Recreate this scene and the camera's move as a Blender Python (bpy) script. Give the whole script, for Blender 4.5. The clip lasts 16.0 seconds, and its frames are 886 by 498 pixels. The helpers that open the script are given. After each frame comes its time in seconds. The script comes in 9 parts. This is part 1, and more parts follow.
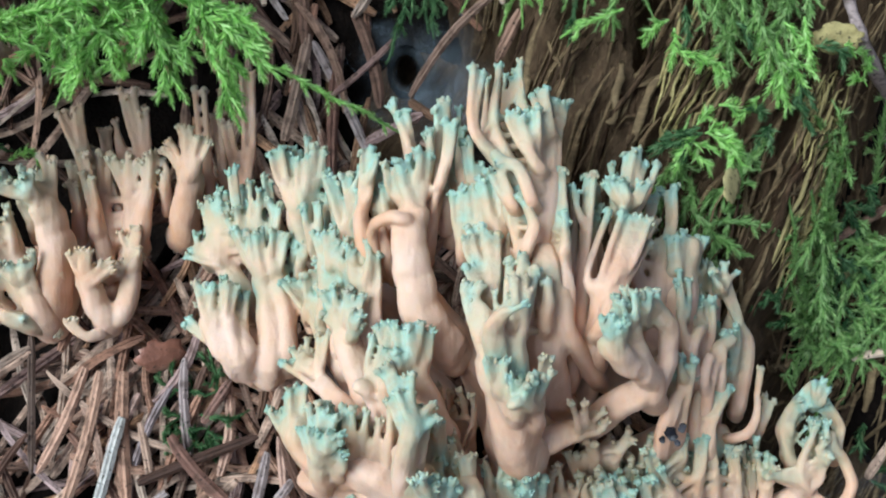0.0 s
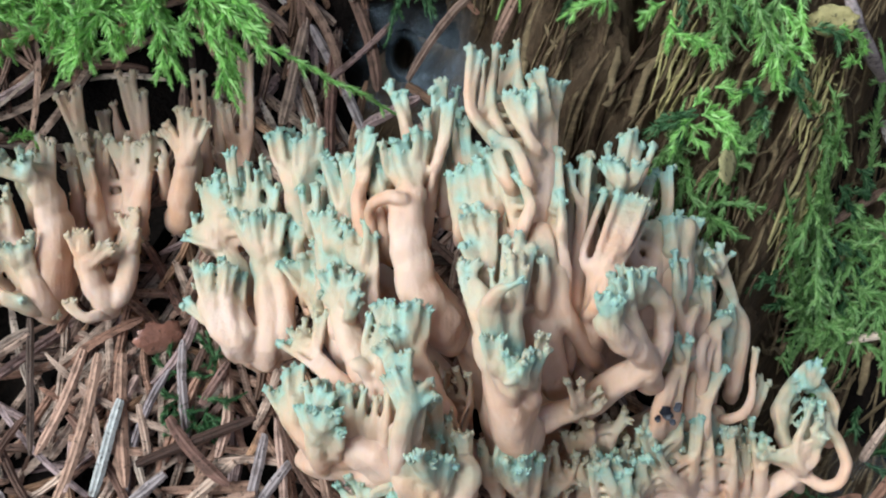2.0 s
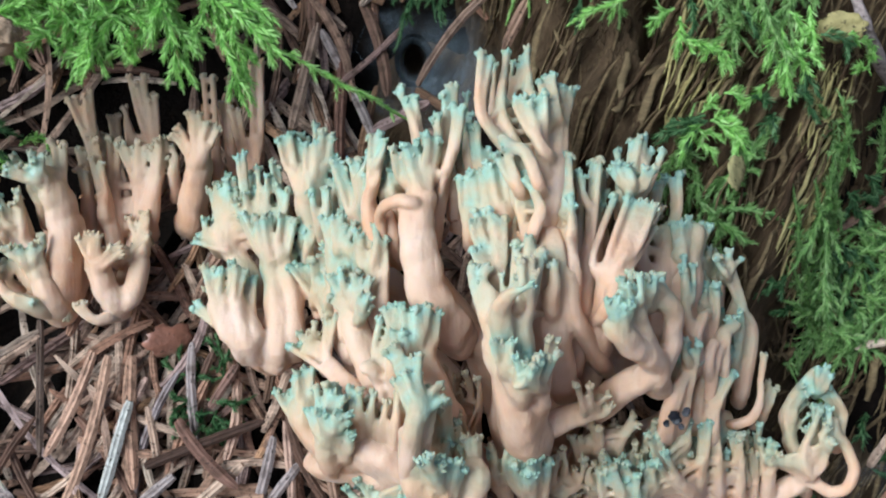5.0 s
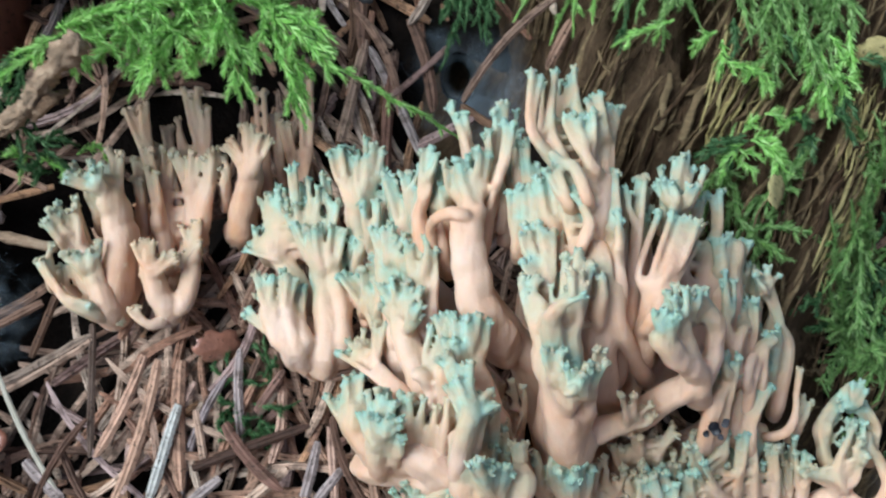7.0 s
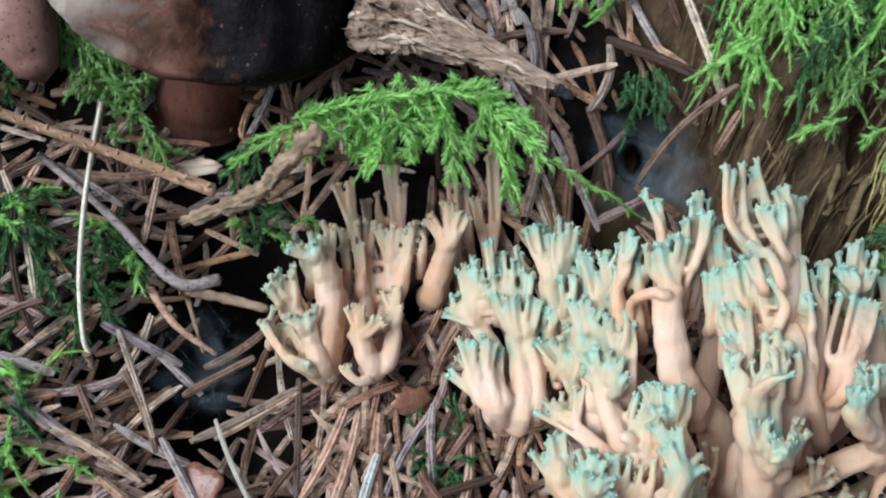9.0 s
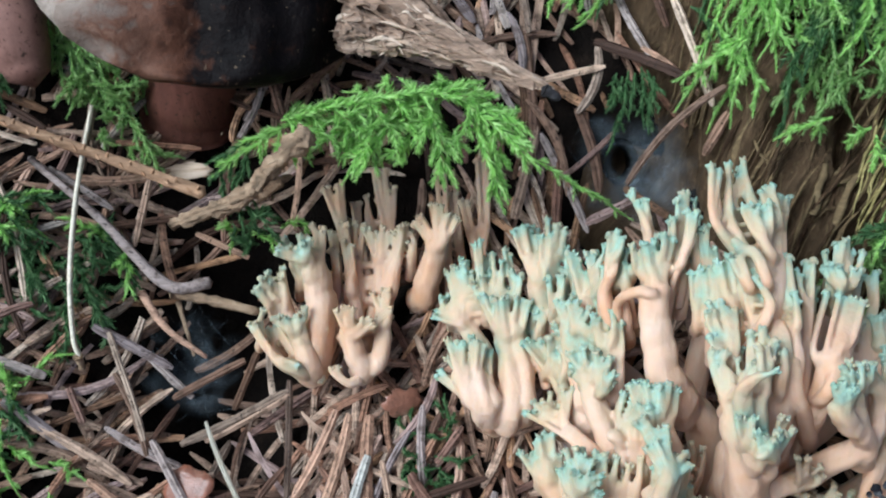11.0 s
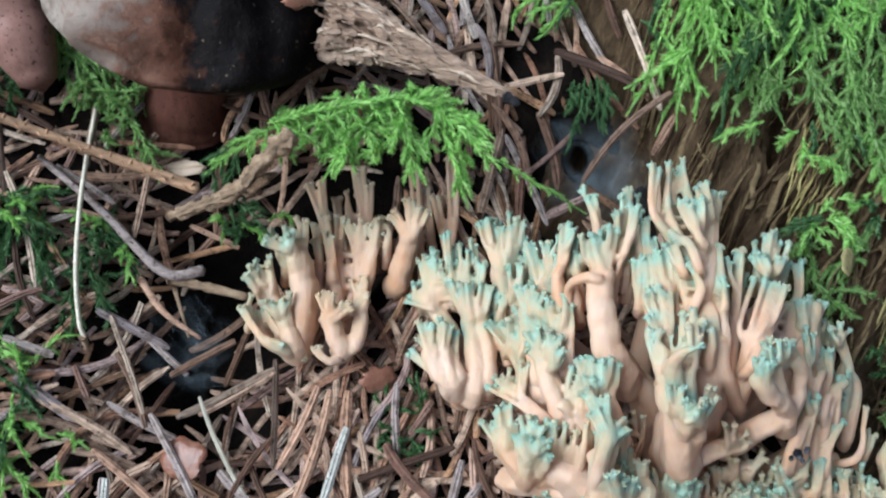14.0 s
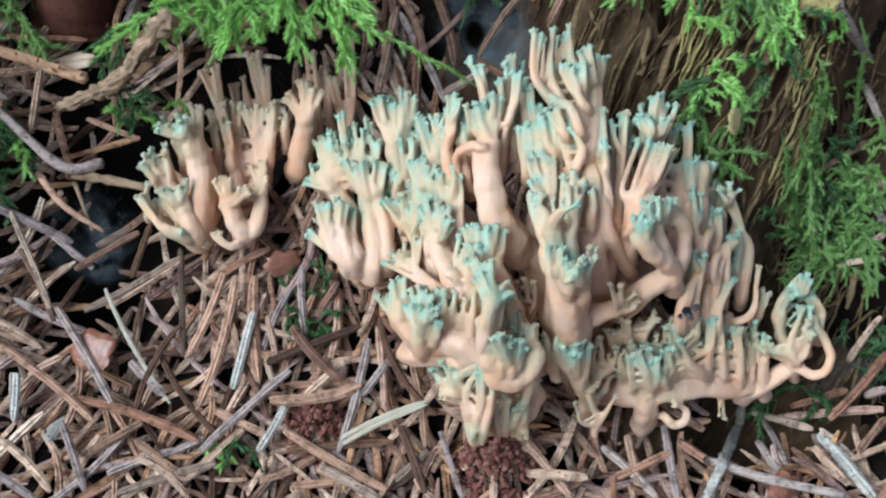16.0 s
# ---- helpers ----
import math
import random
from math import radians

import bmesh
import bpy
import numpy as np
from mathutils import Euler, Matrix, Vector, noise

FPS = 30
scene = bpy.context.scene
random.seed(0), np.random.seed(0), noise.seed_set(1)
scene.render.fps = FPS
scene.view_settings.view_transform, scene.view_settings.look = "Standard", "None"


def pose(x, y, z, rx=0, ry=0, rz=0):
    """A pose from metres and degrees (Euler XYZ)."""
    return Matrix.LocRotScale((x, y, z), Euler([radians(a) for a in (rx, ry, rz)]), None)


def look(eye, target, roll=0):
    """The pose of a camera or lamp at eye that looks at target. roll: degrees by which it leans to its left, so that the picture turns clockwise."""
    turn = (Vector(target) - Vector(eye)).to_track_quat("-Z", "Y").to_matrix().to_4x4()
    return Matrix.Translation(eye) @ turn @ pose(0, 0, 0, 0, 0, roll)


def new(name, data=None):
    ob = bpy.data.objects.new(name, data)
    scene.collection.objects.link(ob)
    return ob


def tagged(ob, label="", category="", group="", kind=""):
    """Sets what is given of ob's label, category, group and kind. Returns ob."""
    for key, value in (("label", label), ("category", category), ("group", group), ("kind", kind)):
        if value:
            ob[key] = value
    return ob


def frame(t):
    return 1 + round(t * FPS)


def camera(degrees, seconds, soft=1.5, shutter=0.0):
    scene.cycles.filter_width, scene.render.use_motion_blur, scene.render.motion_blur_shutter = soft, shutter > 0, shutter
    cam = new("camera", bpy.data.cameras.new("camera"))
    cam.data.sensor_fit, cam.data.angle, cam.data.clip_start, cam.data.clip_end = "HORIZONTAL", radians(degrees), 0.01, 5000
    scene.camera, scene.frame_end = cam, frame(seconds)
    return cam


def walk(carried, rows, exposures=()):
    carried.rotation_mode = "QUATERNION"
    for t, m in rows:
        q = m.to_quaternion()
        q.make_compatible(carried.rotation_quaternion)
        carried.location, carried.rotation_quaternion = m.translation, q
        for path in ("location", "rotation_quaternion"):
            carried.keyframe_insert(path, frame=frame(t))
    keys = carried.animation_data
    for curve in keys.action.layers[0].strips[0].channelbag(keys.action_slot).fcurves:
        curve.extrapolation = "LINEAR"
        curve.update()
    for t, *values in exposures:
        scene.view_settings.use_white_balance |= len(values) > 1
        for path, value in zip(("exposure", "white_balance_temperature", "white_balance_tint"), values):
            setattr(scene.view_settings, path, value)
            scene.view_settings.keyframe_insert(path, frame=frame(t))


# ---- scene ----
cam = camera(45.05, 16.0, soft=2.1, shutter=0.35)
# seconds, eye in metres, then yaw, pitch and roll in degrees
PATH = [
    (0, 0.01370, 0.01465, 0.13730, 4.144, -49.760, -3.305),
    (0.5, 0.01361, 0.01344, 0.13666, 4.218, -49.935, -3.281),
    (1, 0.01382, 0.01305, 0.13666, 4.085, -49.891, -3.149),
    (1.5, 0.01369, 0.01276, 0.13648, 3.974, -49.912, -3.099),
    (2, 0.01390, 0.01231, 0.13635, 4.012, -49.957, -3.135),
    (2.5, 0.01411, 0.01216, 0.13657, 4.026, -49.900, -3.155),
    (3, 0.01426, 0.01260, 0.13679, 4.080, -49.838, -3.232),
    (5.5, 0.01282, 0.01135, 0.13668, 4.355, -49.531, -3.003),
    (6, 0.01258, 0.01066, 0.13700, 4.450, -49.406, -2.904),
    (6.5, 0.01033, 0.00884, 0.13672, 4.721, -49.380, -2.864),
    (7, 0.00750, 0.00760, 0.14033, 5.080, -48.759, -2.758),
    (7.5, -0.00382, 0.00668, 0.14850, 5.991, -48.217, -3.198),
    (8, -0.01188, 0.00312, 0.15543, 6.729, -47.806, -3.381),
    (8.5, -0.01865, -0.00079, 0.16028, 7.609, -47.429, -3.814),
    (9, -0.01838, -0.00165, 0.16108, 8.244, -47.083, -4.056),
    (11.5, -0.01437, -0.00502, 0.15990, 8.263, -46.222, -4.331),
    (12, -0.01265, -0.00760, 0.16008, 8.128, -46.042, -4.169),
    (12.5, -0.01181, -0.00853, 0.16295, 8.129, -46.044, -4.047),
    (13, -0.01444, -0.01421, 0.16772, 8.176, -45.854, -3.837),
    (13.5, -0.00982, -0.01355, 0.17447, 8.008, -45.865, -3.640),
    (14, -0.00883, -0.01835, 0.17432, 7.905, -46.628, -3.977),
    (14.5, -0.00445, -0.02323, 0.17036, 7.841, -48.170, -4.525),
    (15, -0.00332, -0.02747, 0.16694, 7.778, -50.163, -5.195),
    (15.5, 0.00152, -0.02613, 0.16606, 7.619, -51.055, -5.657),
    (16, 0.00857, -0.02358, 0.16839, 6.835, -51.202, -5.712),
]


def eye_pose(x, y, z, yaw, pitch, roll):
    """A pose from the eye, its heading, its tilt and its lean."""
    return pose(x, y, z, 90 + pitch, 0, yaw) @ pose(0, 0, 0, 0, 0, roll)


walk(cam, [(row[0], eye_pose(*row[1:])) for row in PATH], exposures=[(0.0, 1.0), (16.0, 1.0)])

# ---- light: an overcast sky over a forest floor ----
world = bpy.data.worlds.new("overcast_sky")
scene.world = world
world.use_nodes = True
wn = world.node_tree
sky = wn.nodes.new("ShaderNodeTexSky")
sky.sky_type, sky.sun_disc = "NISHITA", False
sky.sun_elevation, sky.sun_rotation = radians(53), radians(236)
sky.air_density, sky.dust_density, sky.ozone_density = 1.0, 3.0, 2.0
wn.links.new(sky.outputs[0], wn.nodes["Background"].inputs[0])
wn.nodes["Background"].inputs[1].default_value = 0.070

sun_data = bpy.data.lights.new("sun", "SUN")
sun_data.energy, sun_data.angle, sun_data.color = 2.4, radians(42), (0.77, 0.965, 1.12)
sun = new("sun", sun_data)
sun.matrix_world = look((-0.66, -0.33, 1.04), (0, 0.12, 0))

# ---- materials ----
def blank(name):
    m = bpy.data.materials.new(name)
    m.use_nodes = True
    return m, m.node_tree.nodes, m.node_tree.links, m.node_tree.nodes["Principled BSDF"]


def ramp_of(nodes, stops):
    r = nodes.new("ShaderNodeValToRGB")
    e = r.color_ramp.elements
    while len(e) < len(stops):
        e.new(0.5)
    for k, (at, c) in enumerate(stops):
        e[k].position, e[k].color = at, (*c, 1)
    return r


def noise_of(nodes, links, coord, scale, detail=4.0, rough=0.6, stretch=None):
    n = nodes.new("ShaderNodeTexNoise")
    n.inputs["Scale"].default_value, n.inputs["Detail"].default_value, n.inputs["Roughness"].default_value = scale, detail, rough
    if stretch:
        mp = nodes.new("ShaderNodeMapping")
        mp.inputs["Scale"].default_value = stretch
        links.new(coord, mp.inputs[0])
        coord = mp.outputs[0]
    links.new(coord, n.inputs["Vector"])
    return n.outputs["Fac"]


def mixed(nodes, links, fac, a, b, mode="MIX"):
    """a and b: sockets or colours; fac: a socket or a number."""
    m = nodes.new("ShaderNodeMix")
    m.data_type, m.blend_type = "RGBA", mode
    for socket, v in ((m.inputs[0], fac), (m.inputs[6], a), (m.inputs[7], b)):
        if isinstance(v, bpy.types.NodeSocket):
            links.new(v, socket)
        else:
            socket.default_value = v if isinstance(v, (int, float)) else (*v, 1)
    return m.outputs[2]


def bumped(nodes, links, shader, height, strength, distance):
    b = nodes.new("ShaderNodeBump")
    b.inputs["Strength"].default_value, b.inputs["Distance"].default_value = strength, distance
    links.new(height, b.inputs["Height"])
    links.new(b.outputs[0], shader.inputs["Normal"])


def scaled(nodes, links, socket, low, high):
    m = nodes.new("ShaderNodeMapRange")
    m.inputs["To Min"].default_value, m.inputs["To Max"].default_value = low, high
    links.new(socket, m.inputs["Value"])
    return m.outputs[0]


def litter_material(name, stops, rough=0.62, grain=1400.0, length_axis=(1, 1, 1), spec=0.12, patch=60.0, pale=None):
    """Dry plant matter: one tint for each piece, a fine grain along it and darker blotches."""
    m, n, l, p = blank(name)
    info, co = n.new("ShaderNodeObjectInfo"), n.new("ShaderNodeTexCoord")
    geo = n.new("ShaderNodeNewGeometry")
    add = n.new("ShaderNodeMath")
    add.operation = "ADD"
    l.new(info.outputs["Random"], add.inputs[0])
    l.new(geo.outputs["Random Per Island"], add.inputs[1])
    wrap = n.new("ShaderNodeMath")
    wrap.operation = "FRACT"
    l.new(add.outputs[0], wrap.inputs[0])
    tint = ramp_of(n, stops)
    l.new(wrap.outputs[0], tint.inputs[0])
    fine = noise_of(n, l, co.outputs["Object"], grain, 5, 0.65, length_axis)
    blot = noise_of(n, l, co.outputs["Object"], grain * 0.28, 3, 0.6)
    lines = ramp_of(n, [(0.28, (0.30, 0.27, 0.25)), (0.44, (0.88, 0.87, 0.86)), (0.66, (1.45, 1.45, 1.45))])
    l.new(fine, lines.inputs[0])
    base = mixed(n, l, 0.7, tint.outputs[0], lines.outputs[0], "MULTIPLY")
    cut = ramp_of(n, [(0.50, (0, 0, 0)), (0.66, (1, 1, 1))])
    l.new(blot, cut.inputs[0])
    base = mixed(n, l, scaled(n, l, cut.outputs[0], 0.0, 0.6), base, pale or (0.0496, 0.0279, 0.0186))
    dot = ramp_of(n, [(0.61, (0, 0, 0)), (0.68, (1, 1, 1))])
    l.new(noise_of(n, l, co.outputs["Object"], 1050, 3, 0.55), dot.inputs[0])
    base = mixed(n, l, scaled(n, l, dot.outputs[0], 0.0, 0.8), base, (0.02, 0.014, 0.01))
    l.new(base, p.inputs["Base Color"])
    p.inputs["Roughness"].default_value = rough
    p.inputs["Specular IOR Level"].default_value = spec
    bumped(n, l, p, fine, 0.7, 0.0006)
    return m


NEEDLE_TINTS = [(0.0, (0.26, 0.128, 0.082)), (0.15, (0.42, 0.255, 0.175)), (0.3, (0.080, 0.040, 0.028)), (0.45, (0.56, 0.385, 0.280)), (0.6, (0.16, 0.078, 0.054)),
                (0.70, (0.39, 0.275, 0.250)), (0.80, (0.46, 0.250, 0.140)), (0.88, (0.046, 0.025, 0.019)), (1.0, (0.68, 0.51, 0.39))]
mat_needle = litter_material("dry_needle", NEEDLE_TINTS, length_axis=(0.12, 1, 1))
mat_needle_grey = litter_material("weathered_grey_needle", [(0.0, (0.33, 0.26, 0.235)), (0.5, (0.23, 0.18, 0.175)), (1.0, (0.43, 0.35, 0.30))], length_axis=(0.12, 1, 1))


def soil_material():
    m, n, l, p = blank("gap_shaded_humus")
    co = n.new("ShaderNodeTexCoord").outputs["Object"]
    a, b = noise_of(n, l, co, 160, 6, 0.7), noise_of(n, l, co, 900, 4, 0.7)
    # the shade of the litter gaps is put into these near-black humus tones
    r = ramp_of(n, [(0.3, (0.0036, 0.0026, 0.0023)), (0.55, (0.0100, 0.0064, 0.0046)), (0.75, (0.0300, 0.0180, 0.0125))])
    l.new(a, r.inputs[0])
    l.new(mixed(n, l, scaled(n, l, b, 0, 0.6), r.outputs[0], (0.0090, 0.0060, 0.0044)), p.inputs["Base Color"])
    p.inputs["Roughness"].default_value = 0.95
    p.inputs["Specular IOR Level"].default_value = 0.1
    bumped(n, l, p, b, 0.8, 0.002)
    return m


mat_soil = soil_material()


def coral_material():
    """Pale furrowed flesh that turns blue-green towards the tips; greened is stored on each mesh by distance from the crowns."""
    m, n, l, p = blank("coral_flesh")
    co = n.new("ShaderNodeTexCoord").outputs["Object"]
    att = n.new("ShaderNodeAttribute")
    att.attribute_name = "greened"
    big, mid, fine = noise_of(n, l, co, 90, 3, 0.55), noise_of(n, l, co, 330, 4, 0.6), noise_of(n, l, co, 1900, 4, 0.7)
    turned = n.new("ShaderNodeMapping")
    turned.inputs["Rotation"].default_value = (radians(42), 0, 0)
    l.new(co, turned.inputs[0])
    furrow = noise_of(n, l, turned.outputs[0], 520, 2, 0.5, (1.0, 1.0, 0.14))
    flesh = ramp_of(n, [(0.30, (0.555, 0.298, 0.170)), (0.41, (0.595, 0.360, 0.238)), (0.53, (0.61, 0.404, 0.288)), (0.68, (0.625, 0.444, 0.342))])
    l.new(big, flesh.inputs[0])
    body = mixed(n, l, scaled(n, l, mid, -0.35, 0.75), flesh.outputs[0], (0.605, 0.406, 0.303))
    lines = ramp_of(n, [(0.30, (1, 1, 1)), (0.52, (0, 0, 0))])
    l.new(furrow, lines.inputs[0])
    body = mixed(n, l, scaled(n, l, lines.outputs[0], 0.0, 0.10), body, (0.36, 0.195, 0.11))
    speck = ramp_of(n, [(0.62, (0, 0, 0)), (0.72, (1, 1, 1))])
    l.new(fine, speck.inputs[0])
    body = mixed(n, l, scaled(n, l, speck.outputs[0], 0.0, 0.14), body, (0.211, 0.118, 0.062))
    teal = ramp_of(n, [(0.28, (0.095, 0.205, 0.165)), (0.48, (0.195, 0.355, 0.275)), (0.62, (0.270, 0.430, 0.345)), (0.78, (0.35, 0.480, 0.400))])
    l.new(mid, teal.inputs[0])
    cream = mixed(n, l, scaled(n, l, fine, 0, 0.5), (0.47, 0.345, 0.200), (0.395, 0.345, 0.215))
    wob = n.new("ShaderNodeMath")
    wob.operation = "MULTIPLY_ADD"
    wob.inputs[1].default_value = 0.44
    l.new(mid, wob.inputs[0])
    l.new(att.outputs["Fac"], wob.inputs[2])
    first = ramp_of(n, [(0.46, (0, 0, 0)), (0.80, (1, 1, 1))])
    second = ramp_of(n, [(0.64, (0, 0, 0)), (0.84, (0.28, 0.28, 0.28)), (0.98, (0.86, 0.86, 0.86))])
    l.new(wob.outputs[0], first.inputs[0])
    l.new(wob.outputs[0], second.inputs[0])
    body = mixed(n, l, scaled(n, l, first.outputs[0], 0.0, 0.62), body, cream)
    body = mixed(n, l, second.outputs[0], body, teal.outputs[0])
    l.new(body, p.inputs["Base Color"])
    p.inputs["Roughness"].default_value = 0.48
    p.inputs["Specular IOR Level"].default_value = 0.16
    p.inputs["Subsurface Weight"].default_value = 0.3
    p.inputs["Subsurface Radius"].default_value = (1.0, 0.55, 0.3)
    p.inputs["Subsurface Scale"].default_value = 0.0016
    both = n.new("ShaderNodeMath")
    both.operation = "MULTIPLY_ADD"
    both.inputs[1].default_value = 0.25
    l.new(fine, both.inputs[0])
    l.new(furrow, both.inputs[2])
    bumped(n, l, p, both.outputs[0], 0.38, 0.0012)
    return m


mat_coral = coral_material()


def moss_material(name, dark, mid, light, dry=(0.15, 0.12, 0.04)):
    """Thin leaves that let light through; each leaf has its own tint."""
    m, n, l, p = blank(name)
    geo, co = n.new("ShaderNodeNewGeometry"), n.new("ShaderNodeTexCoord").outputs["Object"]
    r = ramp_of(n, [(0.0, dark), (0.38, mid), (0.90, light), (1.0, dry)])
    l.new(geo.outputs["Random Per Island"], r.inputs[0])
    big = noise_of(n, l, co, 120, 3, 0.6)
    col = mixed(n, l, scaled(n, l, big, -0.45, 0.75), r.outputs[0], dark)
    l.new(col, p.inputs["Base Color"])
    p.inputs["Roughness"].default_value = 0.45
    p.inputs["Specular IOR Level"].default_value = 0.22
    thin = n.new("ShaderNodeBsdfTranslucent")
    l.new(col, thin.inputs[0])
    mix = n.new("ShaderNodeMixShader")
    mix.inputs[0].default_value = 0.55
    l.new(p.outputs[0], mix.inputs[1])
    l.new(thin.outputs[0], mix.inputs[2])
    l.new(mix.outputs[0], n["Material Output"].inputs[0])
    return m


# Soft and dark copies carry shade in their tints; dark also varies fresh patches.
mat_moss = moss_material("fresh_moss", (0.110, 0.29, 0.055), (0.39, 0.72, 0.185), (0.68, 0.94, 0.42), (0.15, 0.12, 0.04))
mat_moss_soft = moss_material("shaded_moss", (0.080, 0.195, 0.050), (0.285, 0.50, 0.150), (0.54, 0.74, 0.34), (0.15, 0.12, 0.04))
mat_moss_dark = moss_material("deep_shade_green_moss", (0.020, 0.066, 0.024), (0.075, 0.185, 0.065), (0.24, 0.42, 0.19), (0.12, 0.10, 0.04))


def wood_material(name, dark, mid, light, grain=500.0, axis=(0.1, 1, 1), rough=0.85, relief=0.55, turn=0.0):
    m, n, l, p = blank(name)
    co, info = n.new("ShaderNodeTexCoord").outputs["Object"], n.new("ShaderNodeObjectInfo")
    if turn:
        mp = n.new("ShaderNodeMapping")
        mp.inputs["Rotation"].default_value = (0, 0, turn)
        l.new(co, mp.inputs[0])
        co = mp.outputs[0]
    fib, blot = noise_of(n, l, co, grain, 6, 0.7, axis), noise_of(n, l, co, 110, 4, 0.6)
    r = ramp_of(n, [(0.3, dark), (0.52, mid), (0.75, light)])
    l.new(fib, r.inputs[0])
    col = mixed(n, l, scaled(n, l, blot, -0.5, 0.8), r.outputs[0], dark)
    col = mixed(n, l, scaled(n, l, info.outputs["Random"], 0.0, 0.35), col, light)
    l.new(col, p.inputs["Base Color"])
    p.inputs["Roughness"].default_value = rough
    p.inputs["Specular IOR Level"].default_value = 0.1
    bumped(n, l, p, fib, relief, 0.0018)
    return m


mat_rot = wood_material("rotten_wood", (0.006, 0.0036, 0.0022), (0.050, 0.026, 0.0140), (0.19, 0.125, 0.070), 700, (0.13, 1, 0.5), relief=1.0, turn=radians(-55))
mat_fibre = wood_material("rotten_fibre", (0.024, 0.0140, 0.0075), (0.115, 0.074, 0.038), (0.27, 0.195, 0.105), 700, (0.1, 1, 1))
mat_dark_tip = wood_material("charred_wood", (0.012, 0.011, 0.012), (0.035, 0.032, 0.034), (0.09, 0.085, 0.085), 900, (0.3, 1, 1))
mat_dead = wood_material("dead_moss", (0.10, 0.075, 0.028), (0.30, 0.24, 0.095), (0.46, 0.38, 0.18), 700, (0.3, 1, 1))
mat_pale_wood = wood_material("weathered_wood", (0.24, 0.135, 0.085), (0.64, 0.46, 0.335), (0.84, 0.70, 0.57), 700, (0.1, 1, 1))
mat_driftwood = wood_material("porous_wood", (0.060, 0.030, 0.018), (0.38, 0.235, 0.160), (0.76, 0.57, 0.44), 520, (0.16, 1, 1), relief=1.0)
mat_twig = wood_material("bark_twig", (0.040, 0.020, 0.012), (0.27, 0.165, 0.10), (0.56, 0.41, 0.28), 420, (0.6, 1, 1), relief=0.9)
mat_orange_twig = wood_material("orange_twig", (0.13, 0.055, 0.032), (0.44, 0.24, 0.135), (0.60, 0.40, 0.26), 700, (0.3, 1, 1))
mat_straw = wood_material("straw_needle", (0.34, 0.29, 0.21), (0.47, 0.42, 0.33), (0.52, 0.48, 0.41), 700, (0.3, 1, 1), 0.6)
mat_stalk = wood_material("straw_stalk", (0.50, 0.43, 0.32), (0.74, 0.66, 0.52), (0.82, 0.76, 0.64), 700, (0.3, 1, 1), 0.6)
mat_crumb = litter_material("red_rot_crumb", [(0.0, (0.085, 0.030, 0.023)), (0.5, (0.165, 0.062, 0.048)), (1.0, (0.25, 0.120, 0.095))], 0.7)
mat_scale = litter_material("cone_scale", [(0.0, (0.20, 0.075, 0.045)), (1.0, (0.30, 0.13, 0.085))], 0.28, 500, spec=0.6, pale=(0.36, 0.22, 0.16))
mat_flake = litter_material("dry_flake", [(0.0, (0.23, 0.185, 0.075)), (1.0, (0.32, 0.27, 0.125))], 0.6, 500, pale=(0.16, 0.12, 0.05))
mat_lichen = litter_material("lichen_crust", [(0.0, (0.31, 0.291, 0.26)), (1.0, (0.409, 0.397, 0.36))], 0.9, 600, pale=(0.136, 0.093, 0.062))
mat_grey_crumb = litter_material("grey_crumb", [(0.0, (0.012, 0.012, 0.016)), (1.0, (0.05, 0.048, 0.055))], 0.7, 900, pale=(0.2, 0.2, 0.2))


